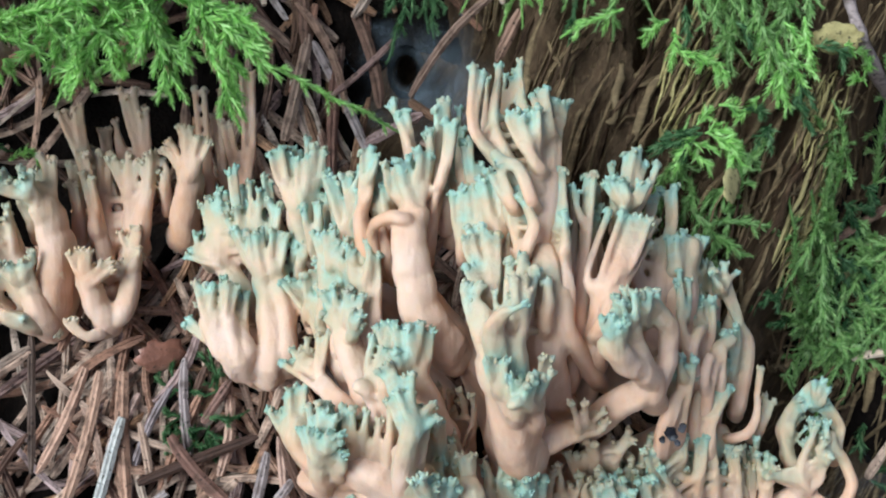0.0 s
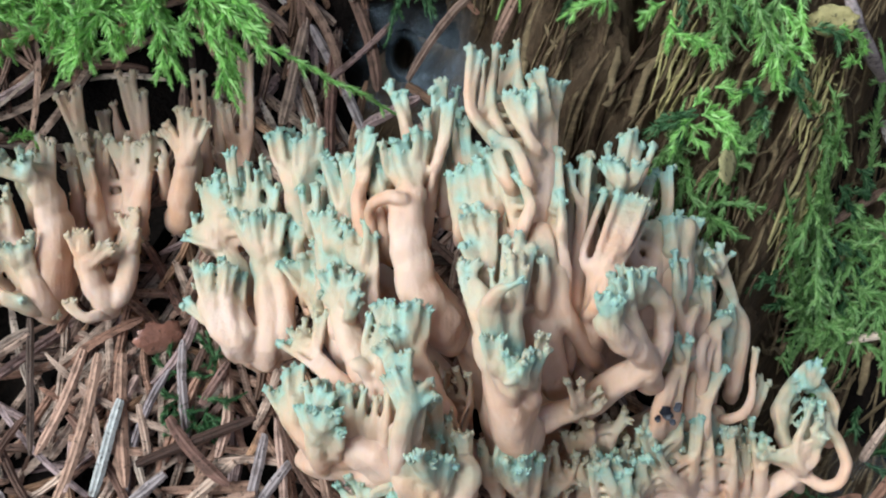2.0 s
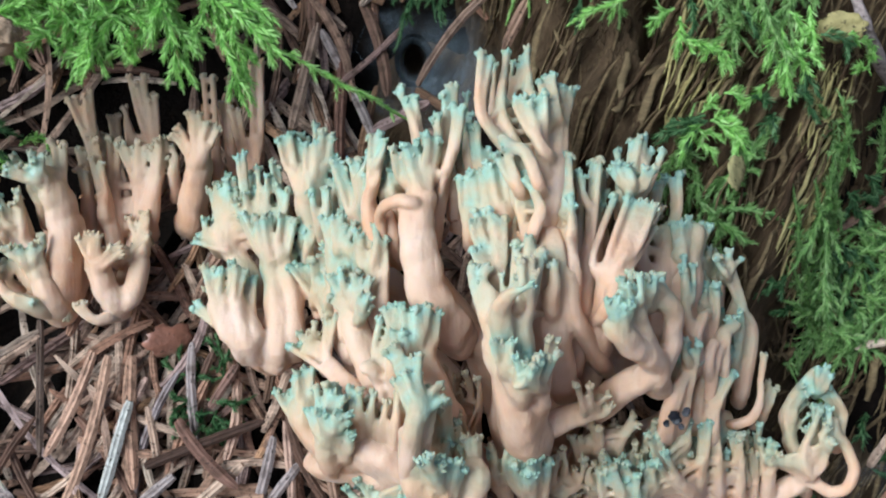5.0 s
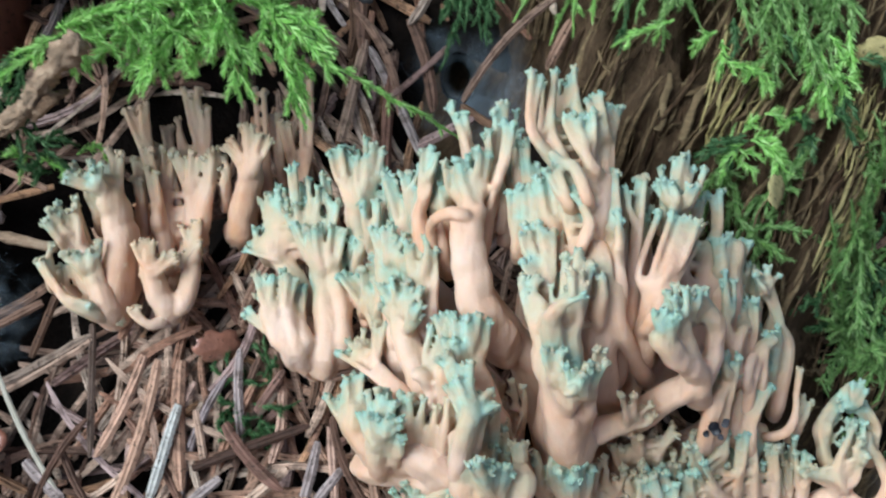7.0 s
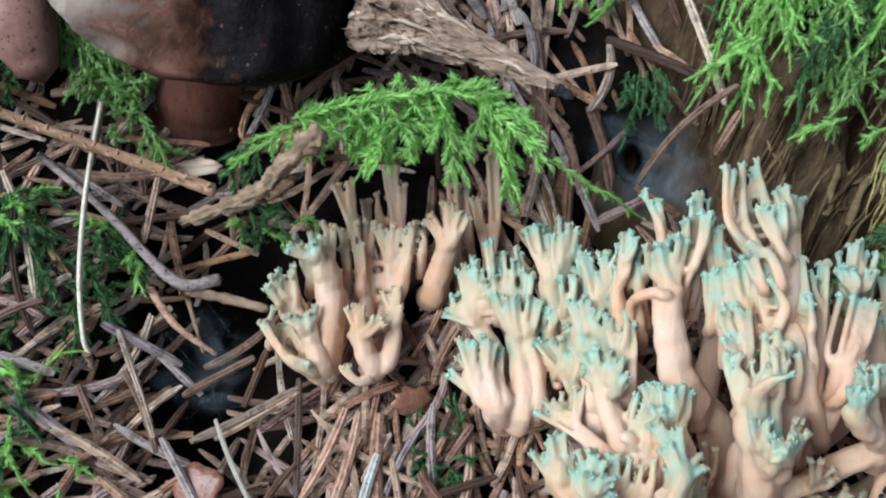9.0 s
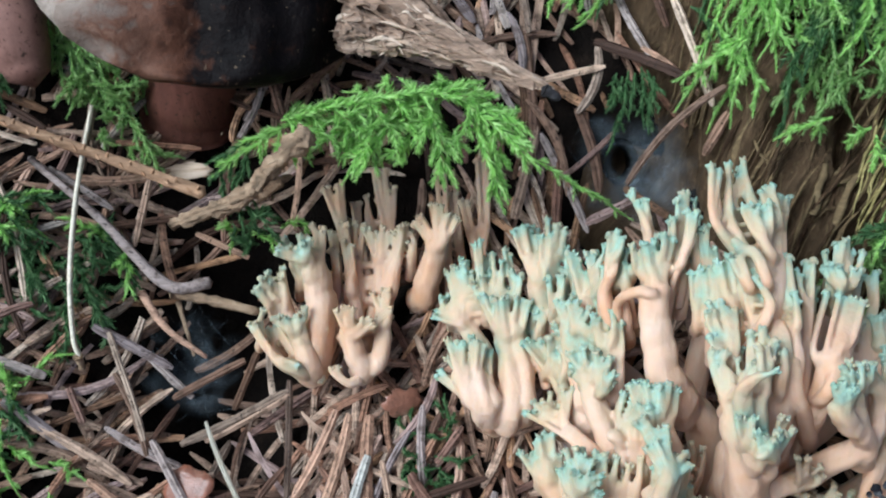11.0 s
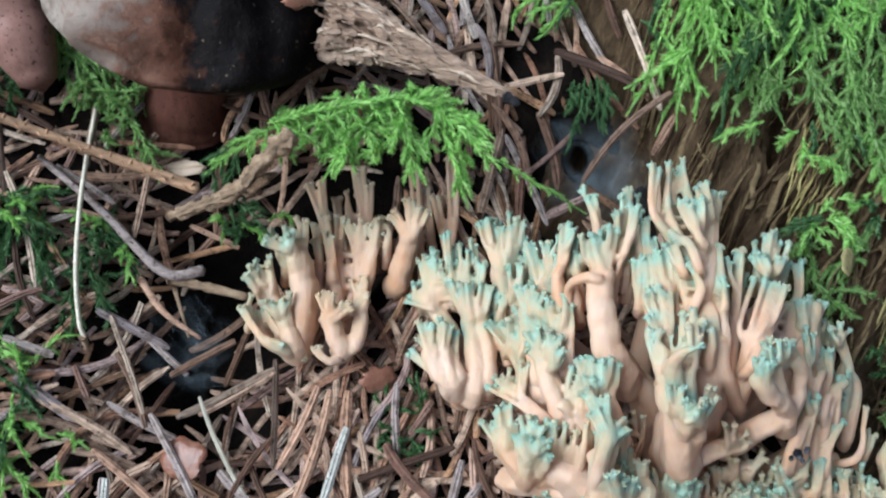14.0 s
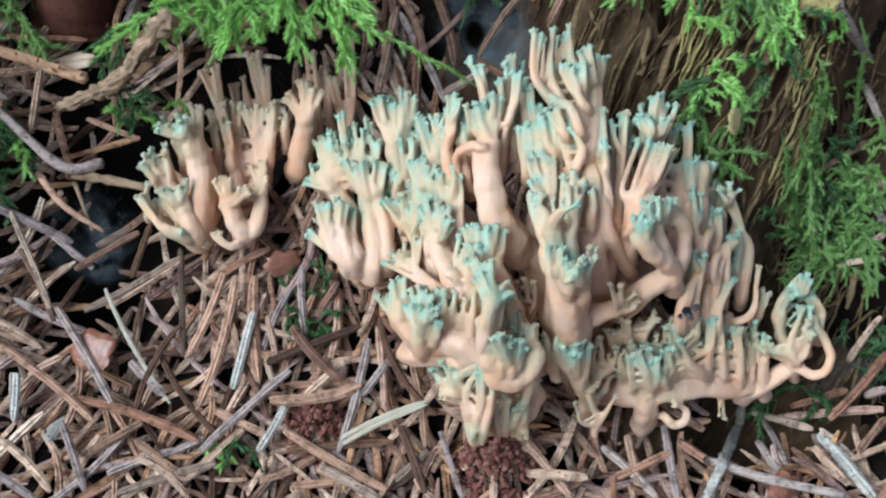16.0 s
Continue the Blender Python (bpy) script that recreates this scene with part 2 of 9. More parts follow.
def cap_material():
    """A brown bolete cap, weathered pale at one side and blackened with decay at the other."""
    m, n, l, p = blank("bolete_cap")
    co = n.new("ShaderNodeTexCoord").outputs["Object"]
    sep = n.new("ShaderNodeSeparateXYZ")
    l.new(co, sep.inputs[0])
    big, mid, fine = noise_of(n, l, co, 55, 4, 0.6), noise_of(n, l, co, 220, 5, 0.65), noise_of(n, l, co, 1300, 4, 0.7)
    def shifted(gain, offset, rise=0.0):
        a = n.new("ShaderNodeMath")
        a.operation = "MULTIPLY_ADD"
        a.inputs[1].default_value, a.inputs[2].default_value = gain, offset
        l.new(sep.outputs[0], a.inputs[0])
        d = n.new("ShaderNodeMath")
        d.operation = "MULTIPLY_ADD"
        d.inputs[1].default_value = rise
        l.new(sep.outputs[2], d.inputs[0])
        l.new(a.outputs[0], d.inputs[2])
        a = d
        b = n.new("ShaderNodeMath")
        b.operation = "MULTIPLY_ADD"
        b.inputs[1].default_value = 2.6
        l.new(big, b.inputs[0])
        l.new(a.outputs[0], b.inputs[2])
        c = n.new("ShaderNodeMath")
        c.operation = "MULTIPLY_ADD"
        c.inputs[1].default_value = 1.4
        l.new(mid, c.inputs[0])
        l.new(b.outputs[0], c.inputs[2])
        return c.outputs[0]
    skin = ramp_of(n, [(0.35, (0.060, 0.026, 0.017)), (0.55, (0.135, 0.064, 0.043)), (0.75, (0.23, 0.135, 0.10))])
    l.new(mid, skin.inputs[0])
    pale = ramp_of(n, [(0.35, (0.215, 0.165, 0.135)), (0.55, (0.36, 0.295, 0.25)), (0.75, (0.28, 0.185, 0.145))])
    l.new(mid, pale.inputs[0])
    rot = ramp_of(n, [(0.3, (0.0022, 0.0019, 0.0024)), (0.58, (0.0055, 0.0040, 0.0042)), (0.70, (0.030, 0.0125, 0.0080)), (0.82, (0.16, 0.10, 0.060))])
    l.new(mid, rot.inputs[0])
    left = ramp_of(n, [(0.15, (1, 1, 1)), (0.85, (0, 0, 0))])
    l.new(shifted(55, -0.62), left.inputs[0])
    brown = ramp_of(n, [(0.05, (0, 0, 0)), (0.60, (1, 1, 1))])
    right = ramp_of(n, [(0.42, (0, 0, 0)), (1.0, (1, 1, 1))])
    edge = shifted(95, -3.2, 40)
    l.new(edge, brown.inputs[0])
    l.new(edge, right.inputs[0])
    col = mixed(n, l, left.outputs[0], skin.outputs[0], pale.outputs[0])
    col = mixed(n, l, scaled(n, l, brown.outputs[0], 0.0, 0.8), col, (0.075, 0.026, 0.014))
    col = mixed(n, l, right.outputs[0], col, rot.outputs[0])
    dots = ramp_of(n, [(0.66, (0, 0, 0)), (0.72, (1, 1, 1))])
    l.new(noise_of(n, l, co, 620, 3, 0.6), dots.inputs[0])
    col = mixed(n, l, scaled(n, l, dots.outputs[0], 0.0, 0.55), col, (0.17, 0.115, 0.075))
    col = mixed(n, l, scaled(n, l, fine, 0, 0.25), col, (0.0124, 0.00744, 0.00496))
    l.new(col, p.inputs["Base Color"])
    p.inputs["Roughness"].default_value = 0.55
    p.inputs["Specular IOR Level"].default_value = 0.05
    bumped(n, l, p, mid, 0.45, 0.002)
    return m


mat_cap = cap_material()
mat_bolete_stem = litter_material("bolete_stem", [(0.0, (0.078, 0.027, 0.018)), (1.0, (0.112, 0.044, 0.032))], 0.6, 260, (1, 1, 0.3), pale=(0.0992, 0.0434, 0.0248))
mat_bolete_pink = litter_material("bolete_flesh", [(0.0, (0.11, 0.045, 0.035)), (1.0, (0.30, 0.165, 0.135))], 0.42, 120, pale=(0.075, 0.025, 0.018))


def web_material():
    """Silk that veils what lies behind it, denser here and thinner there."""
    m, n, l, p = blank("spider_silk")
    co = n.new("ShaderNodeTexCoord").outputs["Object"]
    p.inputs["Base Color"].default_value = (0.33, 0.41, 0.46, 1)
    p.inputs["Roughness"].default_value = 0.5
    a, b = noise_of(n, l, co, 140, 3, 0.6), noise_of(n, l, co, 1500, 3, 0.7, (1, 0.15, 1))
    r = ramp_of(n, [(0.40, (0, 0, 0)), (0.72, (1, 1, 1))])
    l.new(a, r.inputs[0])
    f = ramp_of(n, [(0.40, (0.15, 0.15, 0.15)), (0.70, (1, 1, 1))])
    l.new(b, f.inputs[0])
    both = mixed(n, l, 1.0, r.outputs[0], f.outputs[0], "MULTIPLY")
    att = n.new("ShaderNodeAttribute")
    att.attribute_name = "veil"
    thick = n.new("ShaderNodeMath")
    thick.operation = "MULTIPLY"
    l.new(att.outputs["Fac"], thick.inputs[0])
    l.new(scaled(n, l, both, 0.10, 0.55), thick.inputs[1])
    l.new(thick.outputs[0], p.inputs["Alpha"])
    return m


mat_web = web_material()

# ---- helpers for meshes ----
rng = random.Random(7)


def smooth_step(a, b, x):
    t = min(1.0, max(0.0, (x - a) / (b - a)))
    return t * t * (3 - 2 * t)


def part(name, bm, material, parent, label=""):
    """Links a bmesh as one mesh object under a thing or a part."""
    me = bpy.data.meshes.new(name)
    bm.to_mesh(me)
    bm.free()
    me.materials.append(material)
    ob = new(name, me)
    ob.parent = parent
    if label:
        ob["label"] = label
    return ob


def thing(name, place, label, category, group="", kind=""):
    ob = new(name)
    ob.location = place
    ob.empty_display_size = 0.01
    return tagged(ob, label, category, group, kind)


def shade(ob):
    for poly in ob.data.polygons:
        poly.use_smooth = True
    return ob


# ---- the bank ----
def bank(x, y):
    """Height of the soil: a slope that rises away from the eye and levels out above and below."""
    z = -0.045 + 0.7 * (y - 0.085)
    if y > 0.17:
        z = 0.0145 + 0.056 * (1 - math.exp(-(y - 0.17) / 0.08))
    if y < 0.05:
        z = -0.0695 - 0.035 * (1 - math.exp(-(0.05 - y) / 0.05))
    return z + 0.028 * smooth_step(-0.075, -0.15, x) * smooth_step(0.05, 0.13, y)


def stump(x, y):
    """How far the rotten stump stands out of the bank."""
    left = 0.012 + max(0.0, 0.150 - y) - 0.8 * max(0.0, y - 0.165)
    right = 0.064 + 0.6 * (y - 0.14)
    up = 0.018 * smooth_step(left, left + 0.016, x) - 0.036 * smooth_step(right, right + 0.016, x)
    return up * (1 - smooth_step(0.23, 0.30, y)) * (1 - smooth_step(0.15, 0.22, x)) * smooth_step(0.085, 0.105, y)


# hollows in the soil: under the arch of moss, in the silk funnel, beside the small coral and under the large one's lower edge
PITS = ((0.024, 0.1066, 0.012), (0.034, 0.0885, 0.012), (0.049, 0.0910, 0.012), (0.064, 0.0960, 0.012), (0.077, 0.1070, 0.014), (0.061, 0.1170, 0.012), (0.069, 0.1150, 0.013), (-0.078, 0.146, 0.015), (-0.0010, 0.1640, 0.013), (-0.086, 0.123, 0.020), (-0.047, 0.162, 0.014), (-0.060, 0.150, 0.013))


def soil(x, y):
    """The bank with its small hollows."""
    v = Vector((x * 55, y * 55, 3.7))
    near = 1 / (1 + (abs(x) / 0.4) ** 2 + (abs(y - 0.1) / 0.4) ** 2)
    return bank(x, y) + min(0.0, stump(x, y)) + near * (0.004 * noise.noise(v) + 0.0016 * noise.noise(v * 3.1)) - near * 0.004 - sum(0.024 * math.exp(-((x - a) ** 2 + (y - b) ** 2) / (0.7 * r * r)) for a, b, r in PITS)


def sink(x, y):
    """How far loose litter settles into the hollows."""
    return min(0.009, sum(0.009 * math.exp(-((x - a) ** 2 + (y - b) ** 2) / (0.7 * r * r)) for a, b, r in PITS))


def build_ground():
    steps = [0.004 * k for k in range(51)]
    while steps[-1] < 400:
        steps.append(steps[-1] * 1.35)
    axis = [-s for s in reversed(steps[1:])] + steps
    verts = [(x, y + 0.11, soil(x, y + 0.11)) for y in axis for x in axis]
    n = len(axis)
    faces = [(j * n + i, j * n + i + 1, (j + 1) * n + i + 1, (j + 1) * n + i) for j in range(n - 1) for i in range(n - 1)]
    me = bpy.data.meshes.new("ground")
    me.from_pydata(verts, [], faces)
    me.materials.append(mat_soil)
    ob = shade(new("ground", me))
    return tagged(ob, "dark humus of a sloping forest floor, gap shade in its colour", "ground", kind="structure")


build_ground()

# ---- the coral fungi ----
coral = thing("coral_fungus", (0.012, 0.108, -0.030), "large cream coral fungus with blue-green branch tips on needle litter", "coral fungus", "coral fungi")
small = thing("coral_fungus", (-0.055, 0.130, -0.012), "small pinkish cream coral fungus with pale toothed tips under moss", "coral fungus", "coral fungi")
BRANCHES = []
crng = random.Random(31)


def branch(owner, name="branch"):
    """Begins one branching piece of a fungus: its limbs and crowns are gathered, in millimetres from the fungus's foot."""
    piece = {"owner": owner, "name": name, "tubes": [], "crowns": [], "limbs": []}
    BRANCHES.append(piece)
    return piece


def spline(points, n):
    """n + 1 places along a smooth line through the points."""
    pts = [Vector(p) for p in points]
    pts = [pts[0] * 2 - pts[1]] + pts + [pts[-1] * 2 - pts[-2]]
    out, spans = [], len(pts) - 3
    for k in range(n + 1):
        u = k / n * spans
        i = min(int(u), spans - 1)
        t = u - i
        a, b, c, d = pts[i:i + 4]
        out.append(0.5 * (2 * b + (c - a) * t + (2 * a - 5 * b + 4 * c - d) * t * t + (3 * b - a - 3 * c + d) * t ** 3))
    return out


def tube(bm, line, radii, sides=10, lobes=0.0, phase=0.0, flat=1.0, rough=0.0):
    """A closed tube along a line; lobes raises shallow ribs along it, rough breaks its skin."""
    rings, side = [], None
    for k, p in enumerate(line):
        along = (line[min(k + 1, len(line) - 1)] - line[max(k - 1, 0)]).normalized()
        if side is None:
            side = along.cross(Vector((0.3, 0.9, 0.2))).normalized()
        side = (side - along * side.dot(along)).normalized()
        up = along.cross(side)
        ring = []
        for j in range(sides):
            a = 2 * math.pi * j / sides
            r = radii[k] * (1 + lobes * math.sin(3 * a + phase + 0.13 * k) + 0.5 * lobes * math.sin(5 * a + 2 * phase - 0.1 * k))
            if rough:
                r *= 1 + rough * noise.noise(Vector((math.cos(a) * 3.2, math.sin(a) * 3.2, k * 0.2 + phase))) + 0.4 * rough * noise.noise(Vector((math.cos(a) * 7, math.sin(a) * 7, k * 0.5)))
            ring.append(bm.verts.new(p + side * (r * math.cos(a)) + up * (r * flat * math.sin(a))))
        rings.append(ring)
    for a, b in zip(rings, rings[1:]):
        for j in range(sides):
            bm.faces.new((a[j], a[(j + 1) % sides], b[(j + 1) % sides], b[j]))
    for ring, end, way in ((rings[0], line[0], line[0] - line[1]), (rings[-1], line[-1], line[-1] - line[-2])):
        tip = bm.verts.new(end + way.normalized() * 0.6 * (radii[0] if ring is rings[0] else radii[-1]))
        for j in range(sides):
            bm.faces.new((ring[j], ring[(j + 1) % sides], tip))


def limb(piece, r0, r1, *points, crown=0, wide=2.5, green=1.0):
    """A limb through the points, from radius r0 to r1. With a crown it ends in one blunt finger, or in a few where the crown is wide."""
    n = max(8, 5 * (len(points) - 1))
    line = spline(points, n)
    wob = crng.uniform(0, 50)
    for k in range(1, n):
        line[k] = line[k] + Vector(noise.noise_vector(Vector((wob, k * 0.35, 0)))) * 0.30 * r1
    radii = [(r0 + (r1 - r0) * k / n) * (1 + 0.07 * noise.noise(Vector((wob, k * 0.3, 9)))) for k in range(n + 1)]
    radii = [r * (1 - 0.06 * smooth_step(1.1, 3.2, r)) for r in radii]
    if not crown:
        piece["tubes"].append((line, radii, 0.07, wob))
        return
    piece["limbs"].append((line, r1, green))
    fingers = 1 if crown == 1 or wide <= 1.7 else 2 if wide <= 2.6 else 3 if wide <= 3.4 else 4
    end, along = line[-1], (line[-1] - line[-3]).normalized()
    tips = []
    if fingers == 1:
        top = max(0.46, 0.40 * wide) if crown > 1 else max(0.42, 0.9 * r1)
        neck = min(radii[-1], 0.86 * top)
        for k in range(n + 1):
            u = smooth_step(0.45, 0.85, k / n)
            radii[k] = radii[k] * (1 - u) + (neck + (top - neck) * smooth_step(0.82, 1.0, k / n)) * u
        line = line + [end + along * crng.uniform(0.2, 0.9) * top]
        radii.append(top)
        piece["tubes"].append((line, radii, 0.10, wob))
        tips.append((line[-4:], top))
        if crown > 1 and crng.random() < 0.6:
            # a short finger that leaves the main one below its top
            side = along.orthogonal().normalized()
            side.rotate(Matrix.Rotation(crng.uniform(0, 6.28), 3, along))
            k = int(n * crng.uniform(0.55, 0.75))
            r = top * crng.uniform(0.5, 0.72)
            low = line[k] + side * radii[k] * 0.5
            twig = spline((line[k], low + along * r, low + side * r * 1.3 + along * (line[-1] - line[k]).length * crng.uniform(0.35, 0.8)), 7)
            piece["tubes"].append((twig, [r * (1.1 - 0.015 * j) for j in range(8)], 0.06, wob + 3))
            tips.append((twig[-4:], r))
        piece["crowns"].append((tips, green))
        return
    cut = int(0.56 * n)
    piece["tubes"].append((line[:cut + 1], [r * (1 - 0.35 * smooth_step(0.25, 0.56, k / n)) for k, r in enumerate(radii[:cut + 1])], 0.07, wob))
    across = Vector((1.0, 0.0, 0.0)) + Vector((crng.uniform(-0.3, 0.3), crng.uniform(-0.5, 0.5), crng.uniform(-0.4, 0.4)))
    across = (across - along * across.dot(along)).normalized()
    deep = along.cross(across)
    for k in range(fingers):
        u = 2 * k / (fingers - 1) - 1 + crng.uniform(-0.18, 0.18)
        top = 0.37 * wide / fingers * crng.uniform(0.82, 1.15) + 0.26
        out = across * (u * (0.5 * wide - 0.6 * top)) + deep * crng.uniform(-0.7, 0.7) * top
        if abs(u) < 0.5:
            out += deep * crng.choice((-0.8, 0.8)) * top
        low = crng.uniform(0.16, 0.42)
        head = end + out * 1.1 + along * crng.uniform(-0.7, 0.9) * (0.5 + 0.3 * wide)
        stalk = spline((line[int(low * n)] + out * 0.2, line[int((low + 0.80) / 2 * n)] + out * 0.78, end + out * 0.98 - along * 0.8, head), 14)
        r = [top * (0.98 - 0.16 * math.sin(math.pi * min(1, j / 13)) + 0.10 * smooth_step(0.8, 1, j / 14)) for j in range(15)]
        piece["tubes"].append((stalk, r, 0.08, wob + k))
        tips.append((stalk[-4:], top))
    piece["crowns"].append((tips, green))


def fill_out(owner, into):
    """Shorter branchlets between and behind neighbouring limbs, and webs of flesh that fuse the feet of close ones."""
    grown = [(piece, *row) for piece in BRANCHES if piece["owner"] is owner for row in piece["limbs"]]
    heads = []
    for i, (piece, a, ra, ga) in enumerate(grown):
        for other, b, rb, gb in grown[i + 1:]:
            apart = (a[-1] - b[-1]).length
            pa, pb = a[int(len(a) * 0.45)], b[int(len(b) * 0.45)]
            if piece is other and (pa - pb).length < 5.5:
                for u in (0.10, 0.18, 0.26, 0.34, 0.42, 0.50):
                    p, q = a[int(len(a) * u)], b[int(len(b) * u)]
                    r = min(ra, rb) * (1.05 - 0.5 * u)
                    piece["tubes"].append(([p, p.lerp(q, 0.33) + into * 0.25, p.lerp(q, 0.67) + into * 0.25, q], [r, r * 0.85, r * 0.85, r], 0.05, u * 9))
            elif (pa - pb).length < 4.0:
                for u in (0.10, 0.18, 0.26):
                    p, q = a[int(len(a) * u)], b[int(len(b) * u)]
                    r = min(ra, rb) * 0.95
                    piece["tubes"].append(([p, p.lerp(q, 0.33) + into * 0.4, p.lerp(q, 0.67) + into * 0.4, q], [r, r * 0.85, r * 0.85, r], 0.05, u * 9))
            if not 2.8 < apart < 8.5:
                continue
            deep = crng.uniform(2.2, 4.2)
            head = (a[-1] + b[-1]) / 2 + into * deep + (pa + pb - a[-1] - b[-1]).normalized() * crng.uniform(0.5, 3.0)
            if any((head - h).length < 2.3 for h in heads) or min((head - p).length for _, line, _, _ in grown for p in line) < 1.35:
                continue
            heads.append(head)
            foot = (a[0] + b[0]) / 2 + into * 1.5
            mid = (pa + pb) / 2 + into * (deep * 0.8)
            limb(piece, 1.25, 0.8, foot, foot.lerp(mid, 0.6), mid, mid.lerp(head, 0.6) + Vector((crng.uniform(-0.5, 0.5), 0, 0)), head, crown=crng.choice((2, 3, 3)), wide=crng.choice((1.2, 1.5, 1.8, 2.1)), green=(ga + gb) / 2)


def crown_mesh(tips):
    """One crown: the blunt ends of its fingers, each ringed with small pointed teeth."""
    bm = bmesh.new()
    for line, r in tips:
        top, along = line[-1], (line[-1] - line[-3]).normalized()
        side = along.orthogonal().normalized()
        side.rotate(Matrix.Rotation(crng.uniform(0, 6.28), 3, along))
        tube(bm, [top - along * 1.1 * r, top - along * 0.6 * r, top - along * 0.15 * r, top + along * 0.08 * r], [r * 0.86, r * 0.98, r * 1.02, r * 0.84], 12, 0.06, crng.uniform(0, 6))
        teeth = max(3, min(8, round(5.2 * r + crng.uniform(-0.6, 1.2))))
        spots = [(6.283 * (k + crng.uniform(-0.3, 0.3)) / teeth, crng.uniform(0.72, 0.98), 0.0, crng.uniform(0.0, 0.38)) for k in range(teeth)]
        spots += [(crng.uniform(0, 6.28), crng.uniform(0.1, 0.45), 0.0, 0.2) for _ in range(1 if r < 0.8 else 2)]
        spots += [(crng.uniform(0, 6.28), 1.0, -crng.uniform(0.6, 1.6), 0.5) for _ in range(crng.choice((0, 0, 0, 1)))]
        for turn, off, drop, lean in spots:
            way = side.copy()
            way.rotate(Matrix.Rotation(turn, 3, along))
            s = top + way * r * off + along * (drop * r - 0.12)
            way = (along + way * lean).normalized()
            long, tr = crng.uniform(0.42, 0.95) * (0.55 + 0.3 * r), min(0.33, 0.20 + 0.12 * r) * crng.uniform(0.8, 1.15)
            tube(bm, [s - way * 0.15, s + way * long * 0.45, s + (way + along * 0.25).normalized() * long], [tr * 1.15, tr * 0.9, tr * 0.32], 6)
    bmesh.ops.recalc_face_normals(bm, faces=bm.faces)
    return bm


def grow_corals():
    """Melts the limbs of each piece into one skin and adds its crowns."""
    raw = []
    for piece in BRANCHES:
        bm = bmesh.new()
        for line, radii, lobes, phase in piece["tubes"]:
            tube(bm, line, radii, max(12, int(7 * radii[0])), lobes, phase)
        me = bpy.data.meshes.new("raw")
        bm.to_mesh(me)
        bm.free()
        ob = new("raw", me)
        mod = ob.modifiers.new("melt", "REMESH")
        mod.mode, mod.voxel_size = "VOXEL", 0.35 if piece["name"] == "branch" else 0.5
        soft = ob.modifiers.new("soft", "SMOOTH")
        soft.factor, soft.iterations = 0.5, 3 if piece["name"] == "branch" else 8
        raw.append(ob)
    deps = bpy.context.evaluated_depsgraph_get()
    for piece, ob in zip(BRANCHES, raw):
        me = bpy.data.meshes.new_from_object(ob.evaluated_get(deps))
        co = np.empty(len(me.vertices) * 3, np.float32)
        me.vertices.foreach_get("co", co)
        co = co.reshape(-1, 3)
        green = np.zeros(len(co), np.float32)
        for tips, amount in piece["crowns"]:
            for line, r in tips:
                d = np.linalg.norm(co - np.array(line[-1], np.float32), axis=1)
                green = np.maximum(green, (0.5 + 0.3 * amount) * np.clip(1.0 - d / 10.5, 0, 1))
        me.attributes.new("greened", "FLOAT", "POINT").data.foreach_set("value", green)
        me.vertices.foreach_set("co", (co * 0.001).ravel())
        me.materials.clear()
        me.materials.append(mat_coral)
        body = shade(new(piece["name"], me))
        body.parent = piece["owner"]
        for tips, amount in piece["crowns"]:
            bm = crown_mesh(tips)
            bmesh.ops.scale(bm, vec=(0.001, 0.001, 0.001), verts=bm.verts)
            tip = shade(part("branch_tip", bm, mat_coral, body, "blue-green toothed tip" if amount > 0.5 else "pale toothed tip"))
            co = np.empty(len(tip.data.vertices) * 3, np.float32)
            tip.data.vertices.foreach_get("co", co)
            co = co.reshape(-1, 3) * 1000
            far = np.min([np.linalg.norm(co - np.array(line[-1], np.float32), axis=1) for line, r in tips], axis=0)
            value = (0.5 + 0.3 * amount) * np.clip(1.0 - far / 10.5, 0, 1) + crng.uniform(-0.07, 0.05)
            tip.data.attributes.new("greened", "FLOAT", "POINT").data.foreach_set("value", value.astype(np.float32))
    for ob in raw:
        me = ob.data
        bpy.data.objects.remove(ob)
        bpy.data.meshes.remove(me)


limbs = branch(coral, 'stem')
limb(limbs, 4.50, 3.90, (8.6, -3.5, -14.0), (5.7, -8.2, 11.8), (4.6, -12.5, 28.1), (5.1, -8.4, 33.6))
limb(limbs, 3.98, 2.60, (5.2, -7.0, 12.2), (0.4, -2.1, 29.0), (-4.6, -0.6, 37.0), (-8.8, 2.4, 42.8))
limb(limbs, 3.73, 2.98, (9.6, -1.3, -5.4), (14.4, -1.1, 19.9), (17.5, 4.8, 29.2), (18.9, 11.9, 33.1))
limb(limbs, 3.56, 3.09, (0.6, -5.5, 1.0), (-7.6, -9.5, 15.9), (-14.5, -6.9, 20.2), (-20.3, -2.1, 21.5))
limb(limbs, 3.27, 2.46, (13.3, -2.0, -4.4), (25.0, -1.3, 3.6), (33.0, 0.7, 9.2), (38.4, 8.7, 10.5))
limb(limbs, 2.69, 2.21, (19.6, 4.5, 16.3), (27.6, 9.7, 23.0), (32.8, 18.1, 25.7))
limb(limbs, 3.19, 2.01, (-6.5, 1.5, 16.5), (-17.2, 9.0, 22.5), (-24.9, 17.0, 20.4), (-29.9, 26.9, 20.5))
limb(limbs, 2.73, 1.97, (-0.5, 7.0, 19.0), (0.6, 13.0, 32.1), (2.4, 19.2, 39.0), (4.1, 23.3, 42.9))
limb(limbs, 2.76, 2.11, (-10.0, 10.4, 22.5), (-18.5, 18.6, 26.0), (-22.2, 25.3, 29.5))
limb(limbs, 2.83, 2.04, (16.2, 8.0, 17.6), (22.9, 17.1, 30.6), (26.8, 25.5, 33.6))

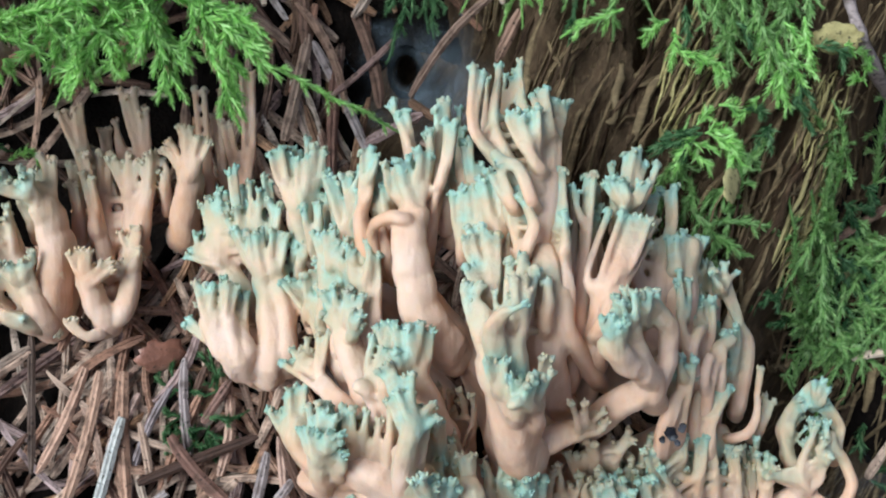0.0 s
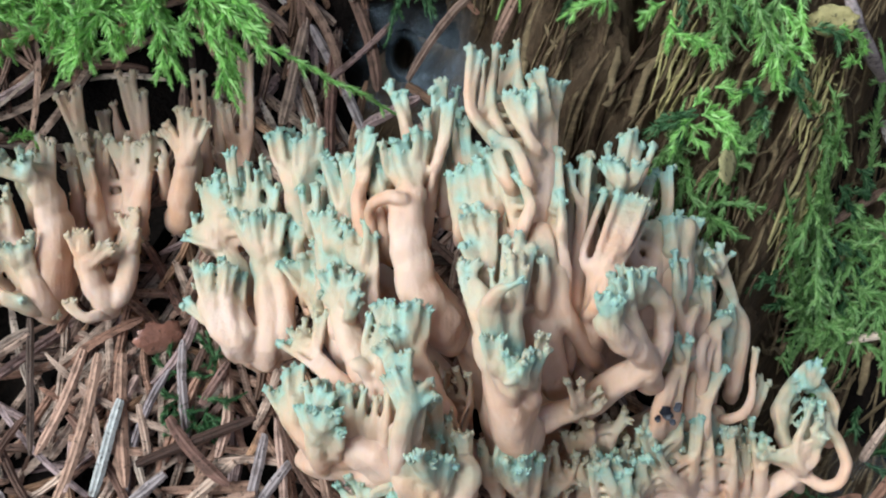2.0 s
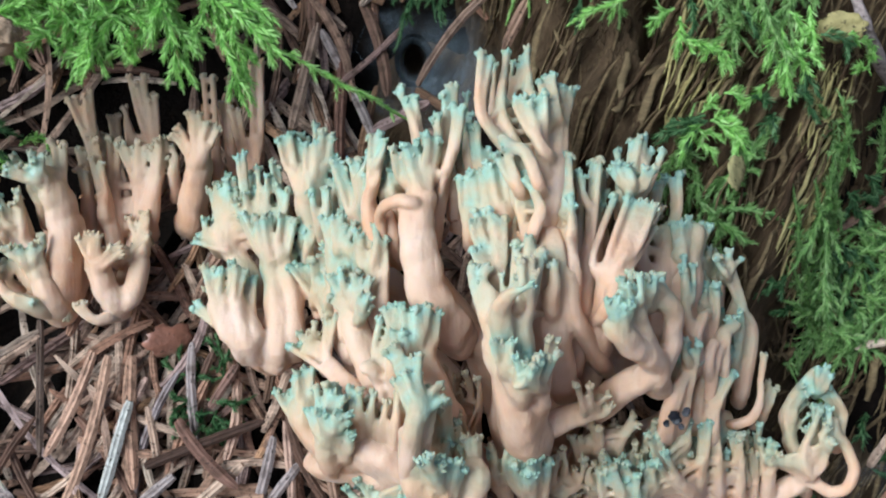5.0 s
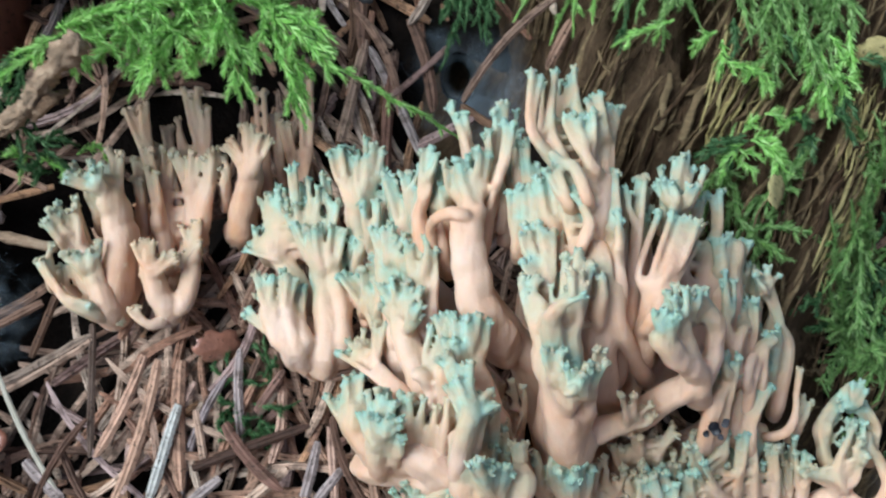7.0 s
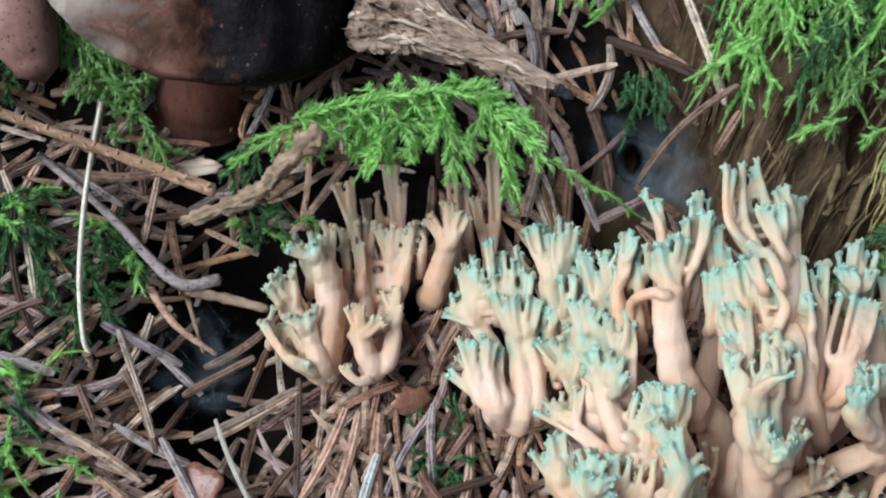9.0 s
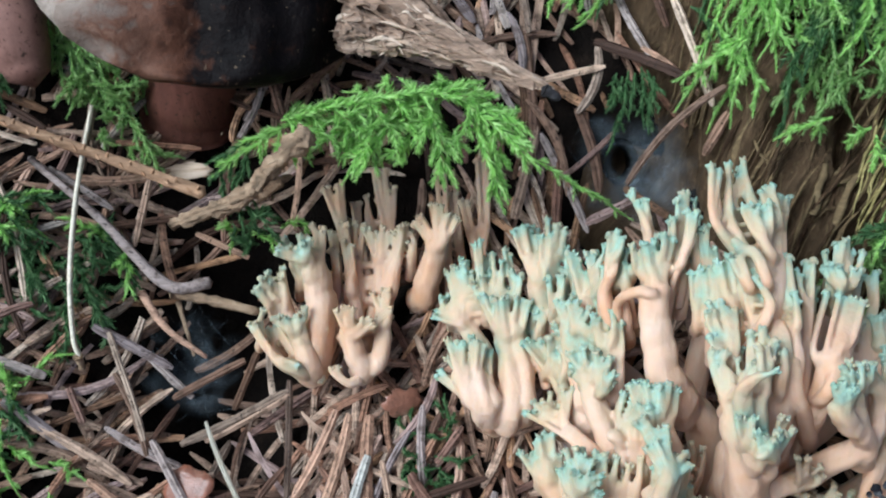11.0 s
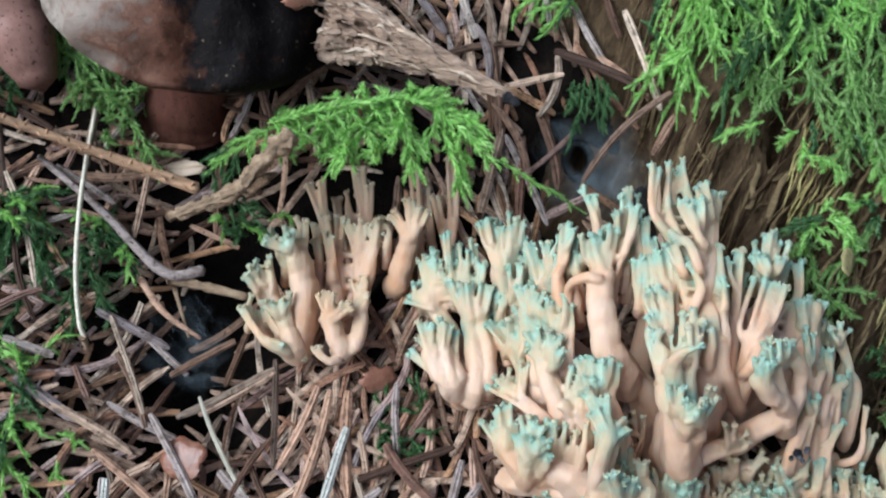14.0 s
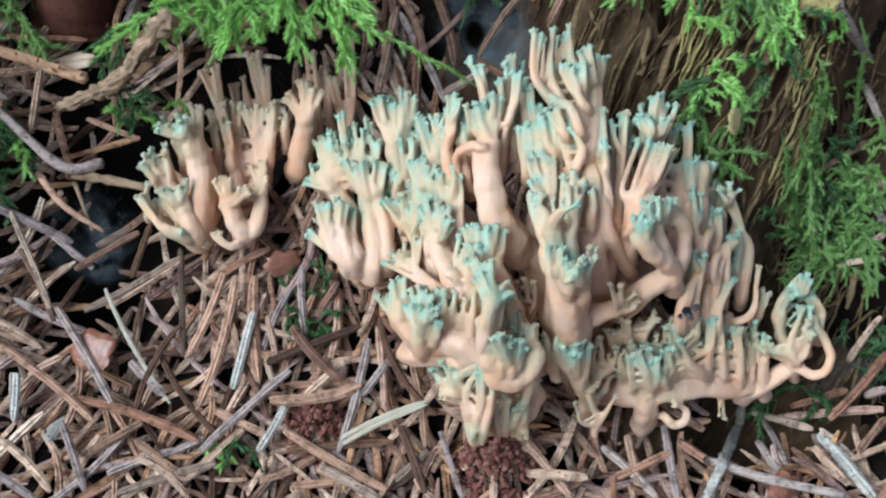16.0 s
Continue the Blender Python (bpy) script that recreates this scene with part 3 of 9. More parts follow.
limbs = branch(coral)
limb(limbs, 3.55, 2.51, (-4.4, -2.6, 35.3), (-5.6, -4.0, 40.4), (-8.2, -2.6, 45.4), (-9.6, 1.3, 49.0), (-10.0, 5.9, 51.7), (-9.6, 10.3, 53.2))
limb(limbs, 1.88, 0.97, (-9.4, 9.4, 46.9), (-9.6, 7.7, 52.1), (-10.4, 11.5, 55.1), (-11.3, 14.3, 56.8), (-11.4, 15.3, 58.8), crown=3, wide=2.7)
limb(limbs, 1.67, 0.96, (-10.0, 11.2, 47.1), (-9.4, 9.3, 52.5), (-8.5, 12.6, 55.4), (-8.1, 14.2, 58.3), (-8.2, 15.6, 59.6), crown=3, wide=2.5)
limb(limbs, 1.27, 0.77, (-9.7, 14.1, 47.6), (-9.0, 12.2, 52.8), (-7.7, 15.5, 57.0), (-7.2, 17.0, 60.0), (-7.2, 18.3, 61.3), crown=2, wide=1.5)
limb(limbs, 1.07, 0.85, (-9.6, 10.2, 51.1), (-10.6, 7.1, 54.8), (-12.5, 7.4, 55.1), (-14.7, 8.1, 53.2), (-16.0, 9.0, 49.8), (-15.7, 8.2, 46.2))
limb(limbs, 0.89, 0.68, (-11.2, 14.5, 49.1), (-11.6, 11.9, 53.2), (-12.4, 12.9, 54.5), (-12.6, 14.1, 56.3), (-12.6, 14.9, 56.9), crown=5, wide=3.0)

limbs = branch(coral)
limb(limbs, 1.29, 0.78, (-9.8, 14.9, 41.8), (-9.8, 13.3, 47.0), (-10.4, 18.9, 52.3), (-10.8, 21.4, 55.2), (-11.5, 24.0, 56.5), (-11.9, 26.5, 57.5), crown=2, wide=1.9)
limb(limbs, 0.80, 0.59, (-10.0, 22.5, 50.6), (-10.6, 20.7, 55.1), (-11.9, 24.1, 56.4), (-13.1, 27.1, 56.9), (-13.4, 28.7, 57.3), crown=2, wide=1.5)

limbs = branch(coral)
limb(limbs, 1.76, 0.96, (-8.9, 10.8, 41.3), (-8.3, 9.4, 46.4), (-6.8, 12.9, 52.0), (-5.6, 16.6, 56.7), (-5.6, 19.9, 60.1), (-5.7, 22.7, 62.1), crown=3, wide=2.7)
limb(limbs, 0.97, 0.76, (-6.8, 14.4, 51.2), (-6.0, 12.5, 56.2), (-4.7, 15.1, 58.8), (-4.2, 17.3, 61.0), (-4.4, 18.9, 62.4), crown=3, wide=2.1)

limbs = branch(coral)
limb(limbs, 1.17, 0.76, (-0.3, 12.2, 46.1), (-0.7, 11.2, 50.6), (-1.3, 14.0, 53.9), (-1.9, 16.6, 57.3), (-2.1, 18.3, 59.2), crown=3, wide=1.9)
limb(limbs, 1.17, 0.86, (-2.6, 7.0, 45.3), (-2.8, 6.2, 49.8), (-3.3, 10.0, 53.5), (-3.3, 11.5, 55.7), crown=3, wide=2.5)
limb(limbs, 1.36, 1.15, (-0.0, 5.9, 46.5), (-0.2, 5.2, 50.8), (-0.5, 9.9, 55.0), (-0.7, 11.7, 56.9), crown=5, wide=4.1)
limb(limbs, 1.07, 0.86, (3.6, 5.4, 48.8), (2.9, 4.9, 52.6), (1.6, 9.2, 55.7), (1.2, 11.9, 57.7), crown=5, wide=3.5)

limbs = branch(coral)
limb(limbs, 3.36, 2.13, (7.3, 2.6, 45.4), (7.6, 1.5, 50.0), (9.2, 8.2, 55.0), (10.1, 14.4, 57.7), (10.4, 20.0, 59.6), (10.4, 23.8, 60.5), crown=4, wide=3.6)
limb(limbs, 1.69, 0.88, (9.7, 12.3, 53.4), (7.6, 10.0, 57.7), (3.0, 13.3, 59.6), (-0.2, 15.6, 62.5), (-1.3, 18.3, 64.5), (-0.6, 22.0, 65.4), (-0.4, 25.4, 65.5), crown=3, wide=2.3)
limb(limbs, 1.22, 0.79, (5.8, 14.6, 54.8), (4.5, 13.1, 59.1), (2.3, 17.0, 61.1), (1.9, 21.5, 62.7), (2.5, 27.0, 62.8), (2.7, 30.8, 62.5), crown=3, wide=1.7)
limb(limbs, 1.23, 0.80, (8.6, 16.9, 53.6), (7.8, 15.5, 58.1), (6.3, 21.8, 61.0), (6.0, 28.3, 60.9), (6.0, 34.5, 60.1), crown=2, wide=1.5)
limb(limbs, 0.61, 0.50, (7.5, 24.4, 55.9), (6.4, 23.0, 59.9), (5.0, 27.4, 60.2), (5.1, 32.7, 59.7), crown=2, wide=0.9)
limb(limbs, 1.18, 0.87, (9.4, 13.4, 56.1), (8.0, 11.5, 60.5), (6.3, 13.9, 62.5), (4.8, 15.4, 63.2), (5.0, 18.2, 63.9), crown=4, wide=2.7)
limb(limbs, 1.04, 0.83, (7.8, 7.5, 55.7), (6.8, 6.3, 59.9), (5.4, 9.9, 62.1), (4.0, 10.6, 62.2), (2.9, 11.3, 62.5), (1.8, 12.1, 62.9))
limb(limbs, 0.99, 0.77, (8.2, 16.4, 57.5), (7.6, 14.6, 61.8), (7.0, 17.4, 63.5), (6.9, 19.8, 63.8), crown=5, wide=3.6)
limb(limbs, 1.00, 0.78, (10.8, 20.0, 57.2), (9.8, 18.0, 61.4), (8.9, 20.8, 62.9), (8.6, 24.4, 62.8), crown=4, wide=2.8)
limb(limbs, 0.80, 0.58, (11.1, 22.6, 55.3), (11.3, 20.5, 59.2), (12.3, 23.4, 59.6), (13.0, 25.8, 59.8), crown=2, wide=0.8, green=0.8)
limb(limbs, 1.17, 0.76, (5.4, 8.0, 54.6), (4.3, 6.3, 58.5), (2.9, 8.6, 59.9), (1.8, 10.4, 61.8), crown=3, wide=2.3)

limbs = branch(coral)
limb(limbs, 1.35, 0.76, (6.2, 1.3, 46.8), (5.9, 0.4, 51.3), (5.6, 5.3, 55.1), (5.9, 8.5, 57.7), (6.1, 11.1, 58.8), crown=3, wide=2.1)
limb(limbs, 0.87, 0.66, (5.7, 2.6, 50.1), (5.2, 2.0, 54.1), (4.4, 7.1, 56.3), (4.5, 9.7, 58.1), crown=3, wide=1.8)
limb(limbs, 1.15, 0.75, (5.8, 1.2, 52.2), (6.2, -0.0, 56.3), (7.3, 2.3, 58.3), (6.2, 5.9, 58.9), (5.2, 7.3, 59.3), crown=2, wide=1.6)

limbs = branch(coral)
limb(limbs, 1.65, 0.95, (12.3, -3.3, 37.2), (11.9, -5.5, 43.7), (11.7, -3.2, 52.1), (11.3, 2.7, 54.8), (11.2, 9.8, 56.3), (11.0, 14.0, 57.8), crown=2, wide=1.9)
limb(limbs, 0.96, 0.66, (11.4, 1.2, 52.2), (11.3, -0.1, 56.3), (11.6, 2.9, 57.5), (11.4, 5.0, 58.0), crown=3, wide=1.6)
limb(limbs, 0.87, 0.66, (9.8, 3.4, 49.1), (9.5, 2.7, 53.3), (9.5, 8.2, 55.0), (9.8, 11.0, 56.6), crown=2, wide=1.4)

limbs = branch(coral)
limb(limbs, 1.47, 0.96, (14.9, 0.8, 39.0), (14.5, -0.9, 44.7), (14.7, 3.7, 50.6), (15.3, 9.9, 53.2), (15.8, 15.4, 54.5), crown=3, wide=2.1)
limb(limbs, 0.78, 0.57, (16.0, 9.3, 48.0), (14.8, 7.6, 52.5), (13.5, 9.9, 54.7), (13.2, 12.3, 55.6), crown=2, wide=1.2)
limb(limbs, 2.63, 1.82, (12.6, -2.3, 27.0), (12.5, -4.6, 33.9), (13.0, -3.6, 44.6), (14.1, 1.8, 48.0), (14.9, 7.3, 48.2))

limbs = branch(coral)
limb(limbs, 2.37, 1.55, (16.2, -3.6, 34.1), (16.0, -5.9, 40.7), (16.8, -3.5, 49.3), (16.3, -1.5, 51.7), (18.4, 3.5, 52.2), (20.4, 10.0, 52.2), crown=4, wide=4.6)
limb(limbs, 0.90, 0.68, (20.4, 12.7, 45.2), (19.7, 11.7, 49.7), (19.5, 16.2, 51.2), (19.4, 19.7, 52.4), crown=2, wide=1.5)
limb(limbs, 1.22, 0.89, (20.7, 12.5, 45.5), (20.8, 11.9, 49.5), (22.0, 17.3, 50.1), (22.6, 20.5, 51.5), (22.8, 22.7, 52.1), crown=3, wide=2.8)
limb(limbs, 1.02, 0.80, (22.1, 14.6, 45.1), (22.7, 14.1, 48.7), (24.6, 18.6, 49.6), (25.5, 22.0, 50.0), crown=4, wide=2.6)
limb(limbs, 0.99, 0.78, (21.7, 14.0, 48.6), (20.5, 11.4, 53.1), (19.4, 13.0, 54.4), (18.9, 14.0, 55.2), crown=5, wide=3.4)
limb(limbs, 1.01, 0.79, (21.8, 14.4, 48.6), (21.6, 12.1, 52.3), (22.2, 13.5, 53.2), (22.6, 15.2, 53.4), crown=5, wide=4.1)
limb(limbs, 1.10, 0.88, (16.6, -2.1, 48.0), (17.4, -3.0, 51.8), (19.6, 0.4, 52.6), (21.6, 5.1, 52.0), (22.6, 8.9, 52.2), crown=4, wide=3.2)
limb(limbs, 1.19, 0.88, (15.7, -6.1, 44.5), (16.3, -7.8, 49.6), (19.0, -2.7, 51.5), (21.9, 2.5, 50.3), (23.7, 7.7, 49.2), crown=2, wide=2.1, green=0.5)

limbs = branch(coral)
limb(limbs, 2.04, 1.10, (26.2, 3.4, 28.6), (25.7, 1.8, 34.6), (26.9, 9.6, 40.7), (29.3, 17.0, 42.4), (29.3, 20.2, 43.9), (28.7, 21.7, 45.0), crown=3, wide=2.6)
limb(limbs, 1.41, 1.18, (22.6, 8.4, 38.5), (22.7, 8.0, 42.5), (24.2, 13.1, 43.4), (26.1, 16.7, 44.1), crown=3, wide=2.1, green=0.6)

limbs = branch(coral)
limb(limbs, 3.68, 3.03, (29.7, 4.8, 23.2), (29.1, 3.1, 29.3), (29.4, 6.1, 36.3), (30.2, 10.7, 39.4), (31.2, 14.6, 40.4))
limb(limbs, 1.62, 1.29, (29.6, 9.8, 37.4), (29.0, 8.4, 41.9), (29.2, 11.8, 43.1), (29.3, 13.5, 43.9), crown=4, wide=3.2)
limb(limbs, 1.64, 1.30, (31.4, 11.4, 35.6), (31.4, 10.4, 39.7), (32.8, 14.1, 40.6), (33.1, 15.7, 41.4), crown=4, wide=3.3)

limbs = branch(coral)
limb(limbs, 1.55, 0.76, (3.4, -3.3, 40.8), (2.8, -5.3, 46.8), (1.4, -1.4, 53.3), (0.2, 2.5, 55.2), (-0.8, 5.3, 55.6), crown=4, wide=2.7, green=0.9)
limb(limbs, 1.24, 0.84, (1.7, -2.6, 46.5), (1.7, -4.6, 52.3), (2.0, 0.6, 54.2), (1.7, 3.9, 54.6), crown=3, wide=2.2, green=0.9)
limb(limbs, 0.87, 0.76, (0.4, 0.4, 49.5), (-0.3, -1.3, 53.3), (-1.3, 0.8, 54.1), (-1.5, 2.5, 55.3), crown=4, wide=1.8, green=0.8)
limb(limbs, 0.86, 0.75, (0.6, -2.0, 49.5), (-0.1, -4.2, 53.4), (-1.1, -2.8, 54.2), (-1.5, -0.8, 54.6), crown=4, wide=1.8, green=0.8)

limbs = branch(coral)
limb(limbs, 4.25, 2.63, (6.2, -14.2, 23.6), (5.4, -16.8, 31.6), (4.1, -16.7, 40.5), (2.6, -14.5, 46.1), (1.6, -12.4, 48.3))
limb(limbs, 1.80, 1.21, (3.2, -14.6, 40.0), (2.5, -16.4, 45.9), (1.2, -13.2, 50.1), (-0.5, -10.2, 52.8), (-1.7, -7.4, 53.8), (-1.1, -5.5, 54.7), crown=3, wide=2.6, green=0.8)
limb(limbs, 1.14, 1.02, (0.7, -9.1, 44.5), (0.6, -10.6, 50.1), (0.6, -8.6, 54.0), (-0.9, -6.5, 54.5), crown=2, wide=1.6, green=0.8)
limb(limbs, 1.94, 1.08, (4.7, -16.1, 40.3), (3.9, -18.1, 46.6), (2.4, -14.9, 52.1), (1.7, -13.2, 56.3), (3.0, -13.6, 60.3), (5.0, -13.8, 62.0), (5.7, -13.6, 62.4), crown=2, wide=1.2)
limb(limbs, 1.48, 1.09, (6.0, -14.0, 40.8), (5.5, -16.0, 47.1), (4.9, -13.4, 51.9), (5.7, -11.2, 55.4), (6.3, -8.0, 57.6), crown=2, wide=1.6, green=0.5)
limb(limbs, 1.31, 0.83, (4.9, -9.5, 43.4), (4.6, -11.5, 49.5), (4.2, -8.5, 53.7), (4.6, -4.3, 56.5), (4.7, -2.2, 56.8), crown=4, wide=2.6, green=0.8)
limb(limbs, 1.12, 0.82, (5.5, -7.5, 45.9), (5.5, -9.8, 52.2), (6.2, -6.7, 56.3), (6.7, -3.7, 57.0), crown=4, wide=2.4, green=0.8)
limb(limbs, 0.93, 0.73, (5.4, -7.8, 50.0), (5.1, -10.2, 55.7), (5.1, -8.1, 57.8), (5.0, -6.5, 58.2), crown=4, wide=2.6, green=0.7)
limb(limbs, 1.14, 0.84, (2.5, -16.2, 45.4), (2.4, -18.5, 50.5), (2.3, -17.9, 52.8), (2.0, -16.9, 53.9), crown=4, wide=2.8)
limb(limbs, 1.32, 0.92, (4.8, -17.9, 42.0), (4.8, -20.1, 47.7), (5.2, -20.1, 51.7), (5.2, -19.2, 53.7), crown=6, wide=3.8)
limb(limbs, 1.23, 0.92, (6.0, -16.6, 42.0), (6.4, -18.8, 47.6), (7.2, -18.9, 51.7), (7.8, -18.0, 53.7), crown=6, wide=3.6)
limb(limbs, 0.91, 0.81, (7.9, -17.0, 44.3), (6.7, -20.1, 49.2), (5.2, -21.2, 52.0), (3.9, -21.7, 51.5))
limb(limbs, 1.31, 0.92, (7.6, -16.0, 36.5), (7.5, -18.2, 43.3), (8.2, -14.8, 47.2), (8.7, -13.6, 50.5), crown=2, wide=1.8, green=0.4)

limbs = branch(coral)
limb(limbs, 2.60, 1.80, (11.9, -6.1, 26.4), (11.0, -8.6, 33.8), (9.2, -7.5, 46.1), (8.9, -2.7, 53.1), (8.8, 1.9, 54.1))
limb(limbs, 1.30, 0.91, (8.9, -6.3, 44.3), (8.7, -8.4, 50.5), (9.1, -6.4, 54.4), (8.8, -4.7, 55.4), crown=1, wide=0.8, green=0.6)
limb(limbs, 1.58, 1.19, (18.2, -3.1, 28.3), (16.3, -6.1, 35.8), (13.5, -7.9, 45.0), (11.7, -7.0, 48.8), (11.3, -3.4, 52.4))
limb(limbs, 1.71, 1.12, (7.8, -6.8, 38.3), (7.3, -8.9, 44.7), (7.0, -6.1, 50.8), (7.9, 2.8, 53.2), (7.6, 7.8, 53.9), crown=2, wide=2.0, green=0.6)

limbs = branch(coral)
limb(limbs, 2.53, 2.11, (15.3, -7.0, 21.6), (16.9, -8.6, 26.4), (20.5, -9.9, 33.7), (23.2, -10.1, 37.6), (24.6, -9.4, 40.0))
limb(limbs, 2.23, 1.82, (25.5, -7.9, 30.9), (24.3, -10.5, 37.2), (23.3, -10.5, 41.4), (20.3, -11.6, 46.2), (18.0, -12.0, 49.2), (16.9, -10.9, 51.0))
limb(limbs, 1.65, 1.45, (24.8, -7.9, 30.9), (24.9, -9.8, 37.2), (26.5, -7.1, 40.5), (26.3, -5.0, 44.5), (24.1, -4.5, 48.8), (21.9, -4.9, 51.1))
limb(limbs, 1.43, 1.33, (25.3, -7.0, 33.3), (23.5, -9.7, 40.4), (21.4, -9.3, 46.5), (20.1, -8.6, 50.6), (19.5, -7.4, 52.3))
limb(limbs, 1.14, 0.93, (19.0, -8.9, 43.7), (18.0, -11.7, 49.6), (17.1, -11.3, 53.1), (17.1, -10.3, 54.2), crown=5, wide=3.2)
limb(limbs, 1.15, 0.94, (20.4, -6.5, 46.1), (19.5, -9.1, 51.2), (19.1, -8.5, 53.5), (18.7, -7.5, 54.5), crown=6, wide=3.7)
limb(limbs, 1.16, 0.95, (22.6, -4.4, 45.6), (21.7, -7.1, 50.3), (21.3, -6.7, 52.2), (21.1, -5.6, 52.9), crown=6, wide=3.7)
limb(limbs, 0.98, 0.86, (24.3, -2.8, 44.0), (23.6, -5.1, 48.6), (23.7, -3.2, 49.6), (23.7, -1.3, 49.4), crown=3, wide=2.1)
limb(limbs, 0.95, 0.84, (19.4, -8.0, 47.1), (18.6, -10.9, 51.8), (18.3, -10.9, 53.7), (17.8, -10.3, 54.8), crown=5, wide=3.0)

limbs = branch(coral)
limb(limbs, 1.60, 0.98, (31.8, -2.0, 20.7), (30.9, -3.8, 27.3), (30.2, -1.7, 35.3), (29.2, 1.6, 39.8), (29.1, 4.9, 41.9), crown=2, wide=1.5)
limb(limbs, 0.91, 0.59, (30.3, 4.3, 35.3), (29.4, 2.5, 40.4), (29.3, 5.4, 42.1), (29.3, 7.1, 42.8), crown=2, wide=1.3)
limb(limbs, 0.91, 0.59, (30.6, 3.9, 34.6), (30.1, 2.1, 39.2), (30.7, 4.8, 40.2), (30.8, 6.6, 41.2), crown=2, wide=1.5)
limb(limbs, 1.43, 1.00, (34.5, 0.5, 19.2), (34.0, -0.9, 25.3), (34.7, 2.7, 31.6), (34.6, 5.4, 34.4), (34.1, 6.5, 36.1), crown=4, wide=2.6)
limb(limbs, 0.98, 0.87, (33.4, -1.7, 24.1), (32.1, -3.7, 30.8), (31.1, -2.3, 36.0), (31.9, -0.2, 36.9), (33.4, 2.2, 35.7))
limb(limbs, 1.21, 0.89, (34.9, 2.7, 22.1), (33.3, 0.5, 28.9), (32.0, 4.8, 34.4), (31.1, 6.9, 37.0), crown=2, wide=1.5, green=0.6)

limbs = branch(coral)
limb(limbs, 1.45, 1.01, (41.9, 1.3, 12.1), (41.3, 0.5, 17.6), (42.4, 6.2, 25.3), (39.4, 7.5, 31.0), (37.1, 9.0, 35.4), (36.8, 11.5, 37.6), crown=4, wide=2.6)
limb(limbs, 0.63, 0.51, (37.0, 11.1, 32.2), (37.0, 9.1, 36.1), (38.5, 11.1, 36.3), (39.6, 12.2, 36.2), crown=2, wide=0.9, green=0.9)
limb(limbs, 0.62, 0.50, (38.5, 11.4, 31.9), (36.8, 8.4, 36.9), (35.5, 9.0, 38.7), (35.0, 9.4, 39.5), crown=2, wide=0.9, green=0.9)
limb(limbs, 1.23, 1.12, (35.0, -4.4, 16.1), (34.3, -5.7, 22.3), (34.4, -2.5, 29.3), (36.1, 1.1, 30.9), (38.5, 3.8, 30.5))
limb(limbs, 1.15, 0.92, (39.7, 3.5, 17.8), (39.4, 2.3, 23.0), (40.1, 4.3, 25.9), (39.2, 4.6, 29.2), (38.6, 5.0, 30.9), crown=4, wide=2.7)
limb(limbs, 1.00, 0.89, (37.8, -1.1, 19.4), (36.8, -2.5, 25.5), (36.4, -0.4, 30.1), (36.9, 1.4, 31.4))
limb(limbs, 0.99, 0.88, (35.3, -2.2, 21.7), (34.0, -4.2, 27.8), (33.3, -3.3, 32.0), (34.5, -1.0, 32.7))

limbs = branch(coral)
limb(limbs, 1.41, 0.89, (30.0, -8.5, 18.1), (29.4, -10.2, 24.8), (29.7, -7.8, 30.8), (30.4, -5.5, 34.0), (30.0, -4.6, 36.5), crown=4, wide=2.4)
limb(limbs, 0.80, 0.69, (31.2, -3.5, 28.4), (29.8, -6.3, 34.2), (28.7, -5.8, 37.1), (28.6, -4.9, 38.6), crown=2, wide=1.3)
limb(limbs, 1.63, 1.00, (27.5, -9.7, 17.8), (27.1, -11.4, 24.6), (27.8, -9.2, 30.9), (30.0, -6.5, 32.7), (31.9, -4.2, 31.8), crown=2, wide=1.3, green=0.6)
limb(limbs, 1.47, 0.93, (35.8, -7.6, 12.6), (35.0, -9.1, 19.2), (35.0, -6.8, 23.9), (36.7, -3.3, 25.6), (37.4, -2.0, 26.3), crown=4, wide=2.5)
limb(limbs, 1.14, 0.91, (32.9, -6.6, 15.3), (32.2, -8.1, 21.8), (32.5, -5.4, 25.7), (33.9, -2.6, 27.6), crown=1, wide=0.9, green=0.4)

limbs = branch(coral)
limb(limbs, 0.97, 0.74, (38.9, -2.6, 11.4), (39.2, -4.9, 15.1), (40.8, -5.1, 16.1), (42.6, -4.4, 16.9), (43.7, -2.1, 18.2), (44.0, 0.9, 20.0), (44.6, 3.7, 21.7), crown=1, wide=1.1, green=0.5)

limbs = branch(coral)
limb(limbs, 2.52, 1.61, (43.9, -8.5, -8.0), (45.2, -10.1, -2.8), (49.2, -9.7, 1.6), (52.1, -8.9, 4.4), (53.6, -9.0, 6.7))
limb(limbs, 1.27, 0.93, (54.4, -7.9, -1.9), (52.2, -9.3, 4.9), (50.0, -5.6, 10.0), (48.7, -2.9, 14.3), (48.8, -0.5, 18.0), (50.6, -0.2, 20.9), (52.4, -0.1, 22.2), crown=3, wide=2.7)
limb(limbs, 0.96, 0.83, (54.4, -8.6, 3.4), (52.3, -10.5, 9.0), (50.8, -9.6, 11.8), (50.7, -8.1, 13.8), (51.8, -6.1, 16.9), (52.5, -4.6, 19.1), crown=2, wide=1.6)
limb(limbs, 0.95, 0.83, (52.8, -8.3, 3.6), (52.3, -10.5, 9.0), (53.7, -9.5, 10.7), (54.2, -7.8, 13.4), (54.4, -5.8, 16.4), (54.2, -4.0, 18.8), crown=2, wide=1.6)
limb(limbs, 1.13, 0.90, (52.5, -6.5, 2.4), (53.2, -10.0, 6.1), (56.2, -11.6, 5.6), (58.3, -11.7, 7.5), (58.9, -10.0, 10.4), (57.8, -7.4, 12.7), (56.1, -6.3, 14.2), (55.2, -4.5, 16.6))
